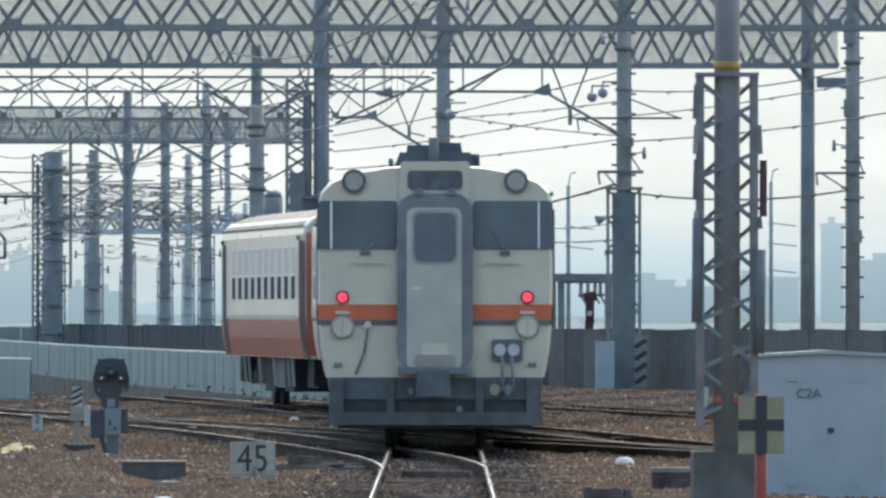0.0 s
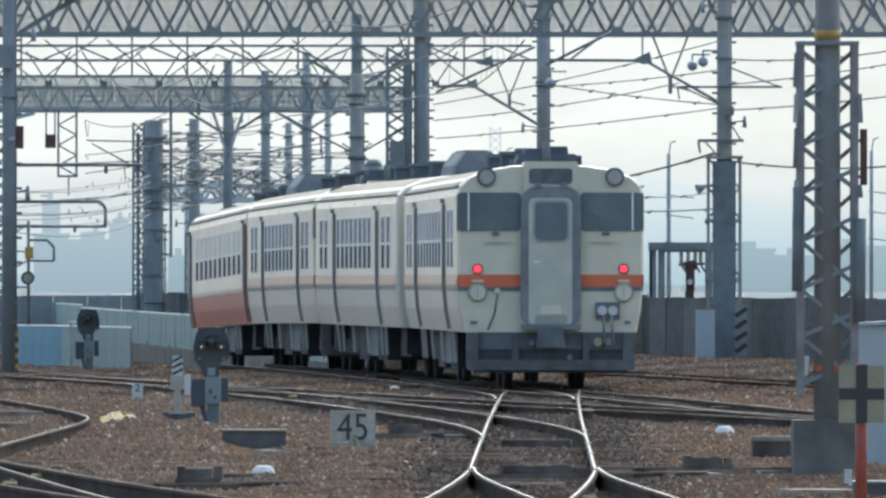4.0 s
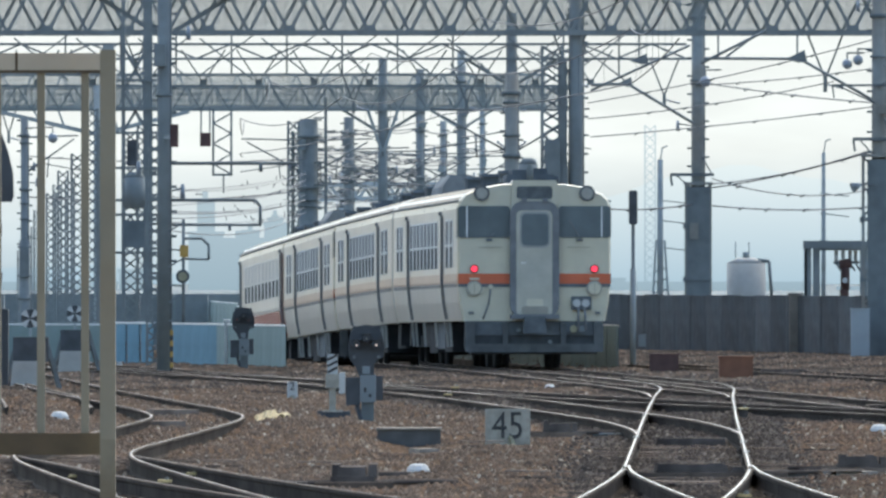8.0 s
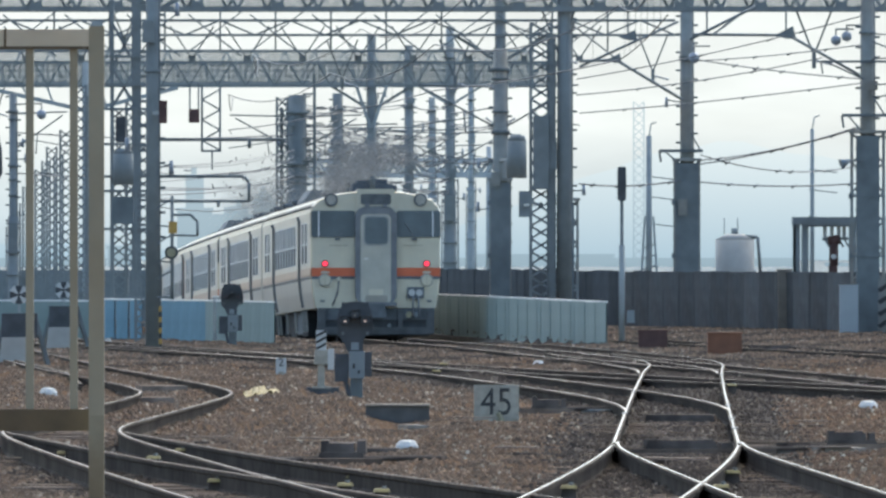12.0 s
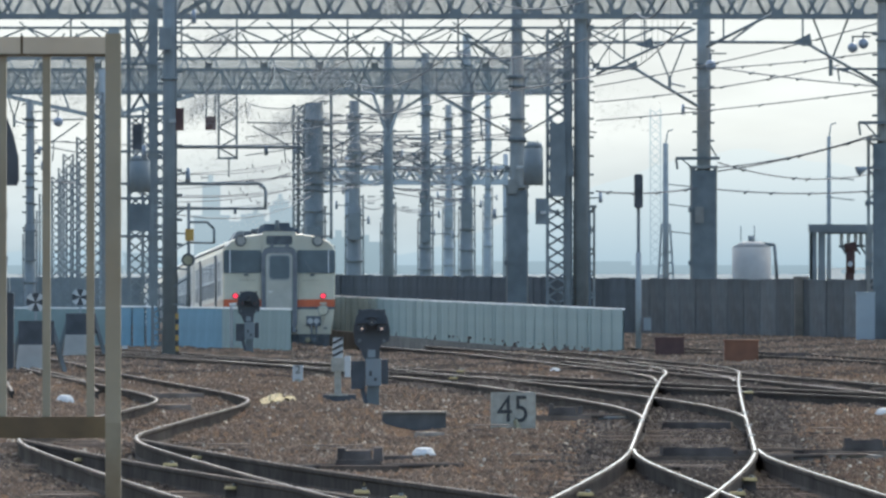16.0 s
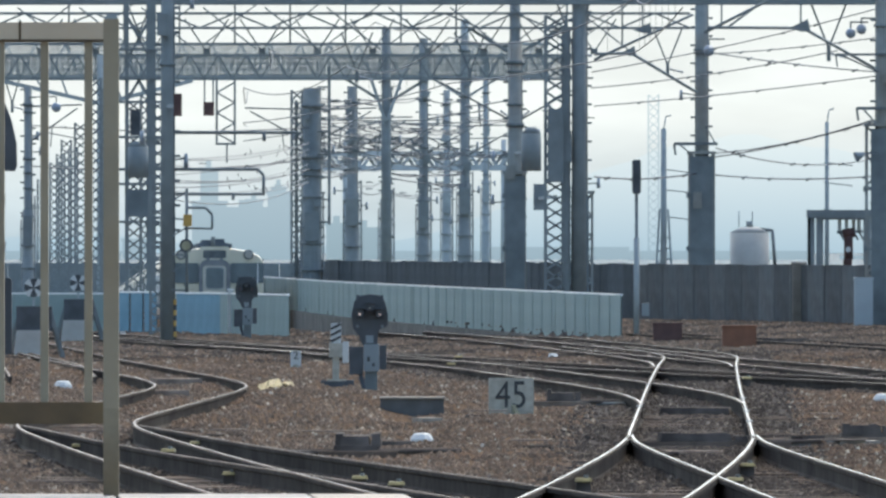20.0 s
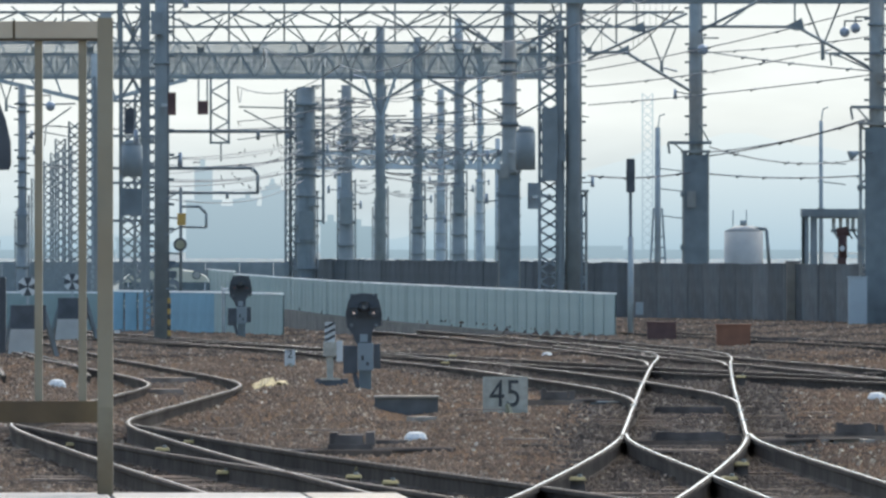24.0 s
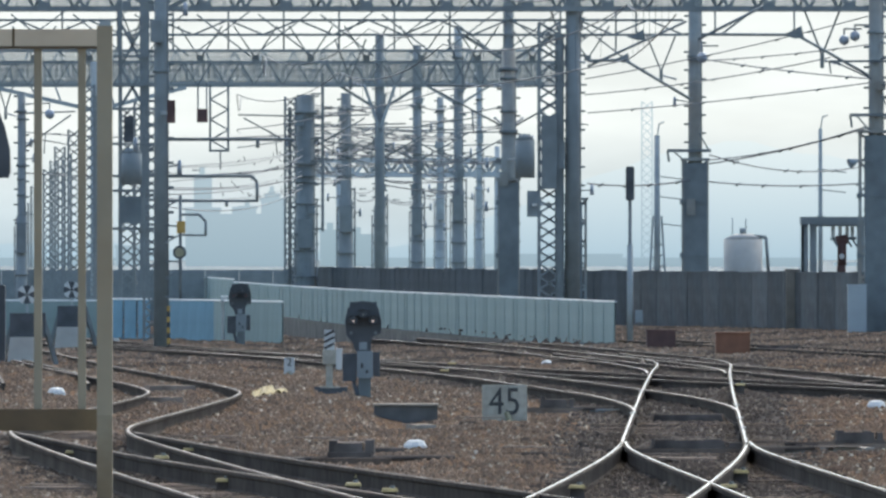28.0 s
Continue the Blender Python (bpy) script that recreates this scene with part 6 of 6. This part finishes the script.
# low point machines, timbers and pits between the rails
rng = random.Random(12)
for x, y, w, l, h, m, lab, nm in ((-0.84, 128, 0.42, 1.6, 0.17, GEAR, "dark point machine beside the siding rails", "point_machine"), (-0.5, 133, 0.36, 0.5, 0.08, GEAR, "dark point rod cover on ballast", "rod_cover"), (-1.443, 127, 0.4, 0.5, 0.06, GEAR, "dark point rod cover on ballast", "rod_cover"), (0.753, 129, 0.40, 0.3, 0.07, SLEEPER, "old timber end showing in ballast", "timber"), (-2.191, 139, 0.40, 0.3, 0.06, SLEEPER, "old timber end showing in ballast", "timber"), (0.404, 153, 0.46, 0.3, 0.05, SLEEPER, "old timber end showing in ballast", "timber"), (1.311, 163, 0.42, 0.6, 0.14, GEAR, "dark point machine beside the main rails", "point_machine"), (2.373, 133, 0.9, 0.5, 0.12, GEAR, "dark rod gear between the main rails", "rod_gear"), (2.756, 158, 0.8, 0.5, 0.10, GEAR, "dark rod gear between the main rails", "rod_gear"), (4.004, 136, 0.5, 0.6, 0.15, GEAR, "dark point machine on brown ballast", "point_machine"), (4.129, 155, 0.35, 0.3, 0.06, SLEEPER, "old timber end showing in ballast", "timber"), (3.677, 134, 0.55, 0.3, 0.05, SLEEPER, "old timber end showing in ballast", "timber"), (-3.656, 128, 0.5, 0.3, 0.05, SLEEPER, "old timber end showing in ballast", "timber"), (6.246, 262, 0.9, 0.6, 0.10, GEAR, "dark gear heap beside the far rails", "gear_heap"), (2.004, 232, 0.7, 0.4, 0.06, SLEEPER, "old timber end showing in ballast", "timber"), (6.084, 196, 0.5, 0.4, 0.06, SLEEPER, "old timber end showing in ballast", "timber"), (2.18, 126, 0.5, 0.3, 0.05, SLEEPER, "old timber end showing in ballast", "timber"), (-1.17, 140, 0.6, 0.25, 0.05, SLEEPER, "old timber end showing in ballast", "timber"), (-3.109, 112, 0.45, 0.25, 0.04, SLEEPER, "old timber end showing in ballast", "timber")):
    t = thing(nm, pose(x, y, ground_z(x, y) - (0.075 if m == SLEEPER else 0.02), 0, 0, rng.uniform(-6, 6)), lab, nm.replace("_", " "), "track gear")
    if m == SLEEPER:
        h += 0.075
        # The timber's lit top is painted as a thin paler layer.
        part("lit_top", boxes((-w / 2, w / 2, -l / 2, l / 2, h, h + 0.012)), PALE_WOOD, t, "pale top with its light painted in")
    part("body", boxes((-w / 2, w / 2, -l / 2, l / 2, 0, h * (0.7 if h > 0.1 else 1.0), 0.94)), m, t)
    if m == GEAR and h > 0.1:
        for k in range(4):
            u = -w * 0.45 + k * w * 0.26
            part("case", boxes((u, u + w * rng.uniform(0.12, 0.22), -l * 0.4, l * 0.3, h * 0.6, h * rng.uniform(0.9, 1.5), 0.9)), m, t)
        for k in range(3):
            part("rod", rods(((-w / 2 - rng.uniform(0.2, 0.7), rng.uniform(-0.8, 0.8), 0.05), (w / 2 + rng.uniform(0.2, 0.8), rng.uniform(-0.8, 0.8), 0.07), 0.022, None, 6)), m, t)
        part("foot_plank", boxes((-w * 0.8, w * 0.9, -l * 0.7, -l * 0.55, 0, 0.07)), SLEEPER, t)
        part("cover", boxes((-w * 0.34, w * 0.3, -l * 0.42, l * 0.32, h * 0.55, h + 0.03, 0.9)), m, t)
        part("rod", rods(((w / 2, 0, 0.04), (w / 2 + 0.6, 0.1, 0.04), 0.02, None, 6)), STEEL_DARK, t)

t = thing("duct_pit", pose(-0.422, 160, -0.35), "dark sunken duct pit with a pale worn edge", "duct pit")
# The hollow's shade is put into the colour of this front face.
part("wall", boxes((-0.36, 0.36, 0.0, 0.5, 0, 0.345)), PIT, t, "front of the pit, dark with painted shade")
part("lid", boxes((-0.37, 0.37, -0.03, 0.5, 0.345, 0.365)), PLATFORM_EDGE, t, "pale brown edge")
for px, py in ((128, 797), (396, 846), (641, 842), (236, 755), (336, 795), (286, 810), (512, 859), (1311, 835), (1021, 863), (625, 852), (88, 738), (690, 863), (1290, 860), (800, 655), (787, 668), (1310, 690)):
    y = 1.77 * LONG / (py - 450)
    x = (px - 784) * y / LONG
    t = thing("rail_clip", pose(x, y, ground_z(x, y) - 0.01), "dark rail chair with a small pale yellow clip plate", "clip", "rail clips")
    part("chair", boxes((-0.06, 0.06, -0.12, 0.12, 0, 0.105, 0.85)), GEAR, t)
    part("plate", boxes((-0.065, 0.065, -0.14, 0.14, 0.105, 0.13, 0.85)), RAG, t, "pale yellow top plate")
    part("bolt", rods(((0.02, 0, 0.13), (0.02, 0, 0.15), 0.018, None, 8)), STEEL_DARK, t)

# slack cables across the right of the yard
rngc = random.Random(8)
for a, b, sag, r in (((6.782, 360, 4.014), (9.737, 322, 4.608), 0.08, 0.018), ((6.782, 360, 4.11), (9.60, 322, 4.60), 0.12, 0.016), ((6.566, 360, 6.635), (9.741, 320, 6.47), 0.05, 0.014), ((6.782, 360, 4.244), (12.096, 400, 4.238), 0.3, 0.018), ((3.584, 350, 3.46), (6.35, 360, 3.611), 0.1, 0.02), ((6.782, 360, 3.553), (10.243, 330, 3.4), 0.1, 0.018), ((9.933, 320, 4.398), (15.27, 326, 4.514), 0.2, 0.022), ((3.584, 350, 5.21), (9.741, 320, 5.601), 0.05, 0.014), ((3.514, 350, 5.658), (9.055, 330, 6.304), 0.1, 0.014), ((6.566, 360, 6.692), (9.741, 320, 5.678), 0.05, 0.016), ((3.514, 350, 6.05), (10.035, 320, 7.214), 0.1, 0.014), ((9.933, 320, 6.702), (15.335, 326, 7.317), 0.2, 0.016), ((9.869, 320, 5.55), (15.072, 300, 5.97), 0.1, 0.016), ((9.869, 320, 6.126), (15.072, 300, 6.75), 0.1, 0.014)):
    t = thing("slack_cable", Matrix(), "dark slack cable strung between poles", "cable", "cables")
    sag_wire(t, a, b, sag, r, 12)
    for k in range(1, 5):
        f = (k + rngc.uniform(-0.4, 0.4)) / 5
        c = Vector(a).lerp(Vector(b), f) - Vector((0, 0, sag * 4 * f * (1 - f)))
        part("cable_clip", rods((c - Vector((0.07, 0, 0.03)), c + Vector((0.07, 0, 0.02)), r * 1.9, r * 1.3, 6)), STEEL_DARK, t)

# thin cross-span wires among the mid poles
rngw = random.Random(21)
ROW = [(38, 420.0), (541, 440.0), (612, 470.0), (672, 480.0), (738, 490.0), (811, 500.0), (900, 362.0)]
for i in range(84):
    k = rngw.choice((0, 1, 1, 1, 2, 2, 2, 3, 3, 4, 4, 5))
    (xa, ya), (xb, yb) = ROW[k], ROW[min(k + rngw.choice((1, 1, 2)) if k else 1, 5 if k < 5 else 6)]
    za = rngw.choice((186, 197, 216, 232, 238, 250, 262, 275, 283, 292, 305, 318, 330, 345)) + rngw.uniform(-5, 5)
    zb = za + rngw.uniform(-14, 14)
    a = Vector(((xa - 784) * ya / LONG, ya, 1.71 + (450 - za) * ya / LONG))
    b = Vector(((xb - 784) * yb / LONG, yb, 1.71 + (450 - zb) * yb / LONG))
    t = thing("cross_span_wire", Matrix(), "thin dark cross-span wire strung between poles", "wire", "cross-span wires")
    sag_wire(t, a, b, rngw.uniform(0.0, 0.25), rngw.uniform(0.012, 0.024), 8)
    for f in (0.12, rngw.uniform(0.3, 0.7), 0.88):
        c = a.lerp(b, f)
        part("spacer", rods((c - Vector((0.12, 0, 0.05)), c + Vector((0.12, 0, -0.05)), 0.022, 0.016, 6)), STEEL_DARK, t)
# fine wires fanning from the striped pole to the thick far pole
for i in range(11):
    za, zb = 292 + i * 7 + rngw.uniform(-4, 4), 258 + i * 8 + rngw.uniform(-8, 8)
    a = Vector((-5.239, 263.0, 1.71 + (450 - za) * 263.0 / LONG))
    b = Vector((-4.365, 440.0, 1.71 + (450 - zb) * 440.0 / LONG))
    t = thing("feeder_wire", Matrix(), "fine feeder wire strung along a siding", "wire", "feeder wires")
    sag_wire(t, a, b, rngw.uniform(0.05, 0.35), rngw.uniform(0.008, 0.014), 12)
    for k in range(3):
        f = rngw.uniform(0.3, 0.95)
        c = a.lerp(b, f) - Vector((0, 0, 0.1))
        part("wire_hook", struts((c, c + Vector((rngw.uniform(-0.08, 0.08), 0, rngw.uniform(0.05, 0.12))), 0.02)), WIRE, t)
# long raking stays over the slim gantry
for i in range(10):
    x = -12.224 + i * 1.75
    part("raking_stay", struts(((x, 399.7, 8.494), (x + 1.52, 399.7, 7.31), 0.042)), STEEL_BLUE, slim)
    part("raking_stay", struts(((x + 1.52, 399.75, 8.59), (x, 399.75, 7.438), 0.036)), STEEL_BLUE, slim)
part("tie_rail", struts(((-13, 399.72, 8.62), (6.8, 399.72, 8.62), 0.05), ((-13, 399.72, 7.47), (1.936, 399.72, 7.47), 0.06)), STEEL_BLUE, slim)

# small utility poles behind the wall
for px, y, w, top in ((6.367, 420, 0.20, 5.238), (11.222, 420, 0.14, 5.44), (17.254, 420, 0.13, 5.54)):
    t = thing("utility_pole", pose(px, y, -0.2), "thin grey utility pole with a hooked lamp arm", "pole", "utility poles")
    part("shaft", rods(((0, 0, 0), (0, 0, top + 0.2), w / 2, w * 0.42, 10)), STEEL, t)
    part("lamp_arm", rods(((0, 0, top + 0.15), (0.06, 0, top + 0.55), 0.02), ((0.06, 0, top + 0.55), (0.22, 0, top + 0.6), 0.02)), STEEL, t)
    if w > 0.15:
        for dx in (-0.3, 0.32):
            part("stay_leg", struts(((dx, 0, 0), (dx * 0.4, 0, top - 2.2), 0.06)), STEEL, t)
        for k in range(6):
            part("stay_rung", struts(((-0.28 + k * 0.02, 0, 0.5 + k * 0.32), (0.3 - k * 0.02, 0, 0.62 + k * 0.32), 0.05)), STEEL, t)
    for dz in (1.0, 1.6, 2.4):
        part("cross_arm", struts(((-0.1, 0, top - dz), (0.75, 0, top - dz - 0.1), 0.03)), STEEL_DARK, t)

# pole-mounted gear
for px, y, zt, w, h, m, lab, round_, qx, qy in ((2.059, 355, 4.735, 0.5, 1.108, STEEL_BLUE, "round-topped grey transformer on a pole", True, 1.68, 362), (2.162, 340, 3.233, 0.28, 0.626, BOXGREY, "blue-grey switch box on a mast", False, 2.482, 330), (-6.524, 296, 3.936, 0.42, 0.77, STEEL_BLUE, "dark round-topped transformer on a mast", True, -6.708, 300), (-6.536, 296, 2.918, 0.45, 0.568, STEEL_MID, "dark equipment case on a mast", False, -6.708, 300), (-6.583, 296, 4.599, 0.2, 0.545, DARKBOX, "black signal head on a mast", False, -6.708, 300), (-5.041, 262, 4.561, 0.15, 0.419, RUST, "red-brown case on a pole", False, -5.249, 263), (-7.746, 454.6, 6.383, 0.34, 0.436, RUST, "red-brown case hanging from a gantry", False, -7.746, 454.7)):
    t = thing("pole_equipment", pose(px, y, zt - h), lab, "equipment", "pole-mounted equipment")
    bm = bmesh.new()
    if round_:
        rod(bm, (0, 0, 0), (0, 0, h * 0.85), w / 2, None, 18)
        rod(bm, (0, 0, h * 0.85), (0, 0, h), w / 2, w * 0.25, 18)
    else:
        box(bm, -w / 2, w / 2, -0.12, 0.12, 0, h)
    part("case", bm, m, t)
    part("mount", struts(((0, 0, h * 0.45), (qx - px, qy - y, h * 0.45), 0.07)), STEEL, t)

t = thing("case_hanger", Matrix(), "slim steel hanger holding a case below a gantry", "hanger")
for dx in (-0.14, 0.14):
    part("rod", struts(((-7.746 + dx, 454.6, 6.365), (-7.746 + dx, 454.7, 7.202), 0.05)), STEEL_DARK, t)
# level tubes reaching out from the striped pole
t = thing("tube_bracket", Matrix(), "level steel tubes with bent ends reaching from a pole", "bracket")
part("upper_tube", rods(((-5.197, 263, 3.846), (-2.777, 263, 3.846), 0.03, None, 8)), STEEL_DARK, t)
part("drop", rods(((-3.451, 263, 3.846), (-3.451, 263, 3.688), 0.035, None, 8)), STEEL_DARK, t)
part("middle_tube", rods(((-5.197, 263, 3.162), (-3.556, 263, 3.162), 0.03, None, 8), ((-3.556, 263, 3.162), (-3.461, 263, 3.046), 0.03, None, 8), ((-3.461, 263, 3.046), (-3.461, 263, 2.699), 0.03, None, 8)), STEEL_DARK, t)
part("lower_tube", rods(((-5.197, 263, 2.699), (-3.44, 263, 2.699), 0.025, None, 8)), STEEL_DARK, t)
part("drop", rods(((-4.029, 263, 2.699), (-4.029, 263, 2.594), 0.03, None, 8)), STEEL_DARK, t)
# hanging lattice arm below the gantry
ar = thing("hanging_lattice_arm", Matrix(), "light lattice arm hanging from a gantry beam", "lattice arm")
for x in (-7.495, -6.913):
    part("side_bar", struts(((x, 454.7, 5.039), (x, 454.7, 7.168), 0.07)), STEEL_DARK, ar)
part("foot_bar", struts(((-7.531, 454.7, 5.039), (-6.877, 454.7, 5.039), 0.07)), STEEL_DARK, ar)
for i in range(6):
    za = 5.057 + i * 0.327
    xa, xb = (-7.495, -6.913) if i % 2 else (-6.913, -7.495)
    part("zigzag_bar", struts(((xa, 454.7, za), (xb, 454.7, za + 0.327), 0.05)), STEEL_DARK, ar)
part("stem", struts(((-7.124, 452, 5.019), (-7.124, 452, 4.422), 0.05)), STEEL_DARK, ar)
# ladder bracket and discs on the striped pole
ld = thing("signal_ladder", Matrix(), "steel ladder frame with a yellow tag and round disc", "ladder")
part("stile", rods(((-4.873, 262, 0.872), (-4.873, 262, 2.8), 0.03, None, 8)), STEEL_DARK, ld)
for i in range(6):
    z = 0.924 + i * 0.33
    part("rung", struts(((-5.156, 262, z), (-4.873, 262, z + (0.16 if i % 2 else -0.02)), 0.03)), STEEL_DARK, ld)
part("arm", rods(((-4.873, 262, 2.444), (-4.527, 262, 2.444), 0.025), ((-4.527, 262, 2.444), (-4.402, 262, 2.318), 0.025), ((-4.402, 262, 2.318), (-4.402, 262, 2.056), 0.025), ((-4.402, 262, 2.056), (-4.873, 262, 2.066), 0.02)), STEEL_DARK, ld)
part("tag", boxes((-4.936, -4.779, 261.9, 261.95, 2.098, 2.318)), YELLOW, ld, "yellow tag")
dd = part("disc", discs((-4.884, 1.741, 0.125, 261.88, 0.04)), DARKBOX, ld, "dull yellow disc with a black rim")
part("disc_face", discs((-4.884, 1.741, 0.085, 261.86, 0.03)), YELLOW_PALE, dd)
hz = thing("hazard_strip", pose(-5.084, 261.6, -0.2), "yellow and black striped guard at a pole foot", "guard")
for i in range(8):
    part("stripe", boxes((-0.03, 0.03, -0.01, 0.01, 0.15 + i * 0.1, 0.25 + i * 0.1)), YELLOW if i % 2 else INK, hz)

# ---- far distance: air, hills, city ----
AIR = haze("hazy_air", (0.52, 0.63, 0.71), (0.955, 0.95, 0.915), -4, 44, 0.35)
# The hills glow by height; this emission stands in for haze.
HILL = haze("hills_haze_glow", (0.445, 0.565, 0.655), (0.84, 0.875, 0.87), 0, 42, 0.375)
_n, _l = AIR.node_tree.nodes, AIR.node_tree.links
_co, _mp, _cl, _rg = _n.new("ShaderNodeTexCoord"), _n.new("ShaderNodeMapping"), _n.new("ShaderNodeTexNoise"), _n.new("ShaderNodeMapRange")
_mp.inputs["Scale"].default_value = (0.012, 0.012, 0.05)
_cl.inputs["Scale"].default_value, _cl.inputs["Detail"].default_value = 1.0, 4.0
_rg.inputs["From Min"].default_value, _rg.inputs["From Max"].default_value = 0.3, 0.7
_rg.inputs["To Min"].default_value, _rg.inputs["To Max"].default_value = 0.316, 0.378
_l.new(_co.outputs["Object"], _mp.inputs["Vector"])
_l.new(_mp.outputs["Vector"], _cl.inputs["Vector"])
_l.new(_cl.outputs["Fac"], _rg.inputs["Value"])
_l.new(_rg.outputs["Result"], _n["Emission"].inputs["Strength"])
# Town blocks and radio mast glow too, their haze painted as emission.
TOWN = haze("town_haze_glow", (0.335, 0.43, 0.50), (0.53, 0.61, 0.66), 0, 26, 0.38)
NEAR_TOWN = haze("near_town_haze_glow", (0.30, 0.39, 0.45), (0.46, 0.56, 0.62), 0, 22, 0.39)
tagged(new("backdrop", mesh(boxes((-900, 900, 4600, 4601, -20, 400)), "backdrop", AIR)), "bright hazy sky low over the horizon", "sky", kind="structure")
bm = bmesh.new()
lo, hi = [], []
for i in range(121):
    x = -400 + i * 8
    h = 4 + 9 / (1 + math.exp(-(x - 15) / 12)) + 4 * noise.noise((x * 0.012, 0, 0)) + 3 * noise.noise((x * 0.05, 3, 0)) + 24 * math.exp(-((x - 100) / 62) ** 2)
    lo.append(bm.verts.new((x, 4400, -20)))
    hi.append(bm.verts.new((x, 4400, h)))
for i in range(120):
    bm.faces.new((lo[i], lo[i + 1], hi[i + 1], hi[i]))
tagged(new("backdrop_hills", mesh(bm, "backdrop_hills", HILL)), "pale blue far hills, their haze painted as glow", "hills", kind="structure")
TY = 2200.0
rngb = random.Random(11)
for x0, x1, top in ((-120, 200, 462), (205, 262, 440), (343, 373, 314), (328, 388, 373), (388, 462, 384), (424, 452, 370), (462, 502, 356), (470, 493, 348), (566, 605, 412), (605, 660, 420), (660, 860, 462), (860, 1100, 455), (1100, 1420, 462), (1480, 1560, 470), (1560, 1640, 400), (1640, 1720, 412), (1720, 1860, 395), (1905, 1940, 300), (1950, 2100, 365)):
    y = TY + rngb.uniform(-60, 60)
    s = y / LONG
    t = thing("far_building", pose((x0 + x1 - 1568) / 2 * s, y, -0.2), "far pale building, its haze painted as glow", "building", "far buildings")
    w, h = (x1 - x0) * s, 1.9 + (450 - top) * s
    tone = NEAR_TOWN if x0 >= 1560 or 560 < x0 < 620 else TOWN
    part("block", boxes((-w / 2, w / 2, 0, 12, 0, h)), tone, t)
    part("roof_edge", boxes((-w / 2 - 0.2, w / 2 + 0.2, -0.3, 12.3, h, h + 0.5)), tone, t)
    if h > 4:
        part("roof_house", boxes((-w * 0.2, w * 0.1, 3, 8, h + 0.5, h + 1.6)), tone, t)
t = thing("radio_mast", pose(37.544, 2600, 0), "pale lattice radio mast, its haze painted as glow", "mast")
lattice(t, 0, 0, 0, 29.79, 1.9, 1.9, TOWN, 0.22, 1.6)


# ---- exhaust smoke: drifting clouds of fine flecks ----
def smoke_cloud(seed, spread, flecks):
    g = np.random.default_rng(seed)
    c = g.normal(0.0, 1.0, (flecks, 3)) * np.array((spread, spread * 2.0, spread * 0.6))
    c += 0.07 * np.sin(c[:, ::-1] * 5.0)
    v = c[:, None, :] + g.normal(0.0, 0.0085, (flecks, 4, 3))
    f = (np.arange(flecks)[:, None, None] * 4 + np.array(((0, 1, 2), (0, 3, 1), (1, 3, 2), (2, 3, 0)))).reshape(-1, 3)
    me = bpy.data.meshes.new("smoke_puff")
    me.from_pydata(v.reshape(-1, 3).tolist(), [], f.tolist())
    me.materials.append(SMOKE)
    return tagged(new("smoke_puff", me), "grey diesel exhaust smoke drifting over the train", "smoke", "exhaust smoke", "stuff")


# car, metres along it, moment of leaving the stack, rise, drift (x, y, z) a second
PUFFS = []
rngp = random.Random(4)
for k in range(20):
    PUFFS.append((smoke_cloud(40 + k, 0.30, 1600), 0, 12.0 + k * 0.36, 10.5 + k * 0.06, rngp.uniform(0.3, 0.8), (rngp.uniform(-0.7, 0.6), rngp.uniform(-1.2, 1.2), rngp.uniform(-0.05, 0.4))))
for k in range(30):
    PUFFS.append((smoke_cloud(80 + k, 0.45, 650), 2, 6.0 + k * 0.22, 10.3 + k * 0.08, rngp.uniform(0.3, 1.2), (rngp.uniform(-0.9, 0.8), rngp.uniform(-1.5, 1.5), rngp.uniform(-0.1, 0.35))))


# ---- moving things ----
def car_pose(t, i):
    """Car i of the train at t seconds, resting on its two bogies on the line."""
    y = TAIL_START + TAIL_SPEED * t + TAIL_GAIN * t * t
    s0 = float(np.interp(y, YS, ALONG))
    a, b = line_at(s0 + i * PITCH + 3.3), line_at(s0 + i * PITCH + CAR - 3.3)
    d = (b - a).normalized()
    side = d.cross(Vector((0, 0, 1))).normalized()
    up = side.cross(d)
    o = a - d * 3.3
    return Matrix(((side.x, d.x, up.x, o.x), (side.y, d.y, up.y, o.y), (side.z, d.z, up.z, o.z), (0, 0, 0, 1)))


def motions():
    for i, car in enumerate(CARS):
        walk(car, [(k * 0.5, car_pose(k * 0.5, i)) for k in range(57)])
    for puff, i, s, born, rise, drift in PUFFS:
        rows = []
        for k in range(113):
            t = k * 0.25
            if t < born:
                p = car_pose(t, i) @ Vector((0.0, s, 1.9))
            else:
                p = car_pose(born, i) @ Vector((0.0, s, 3.5))
                age, late = t - born, max(0.0, t - born - 2.5)
                p += Vector((0, 0, rise * (1 - math.exp(-age / 0.7)))) + Vector(drift) * age
                p += Vector((drift[0] * 0.55, 0, 0.26 + abs(drift[2]) * 0.3)) * late ** 2
            rows.append((t, Matrix.Translation(p)))
        walk(puff, rows)


motions()
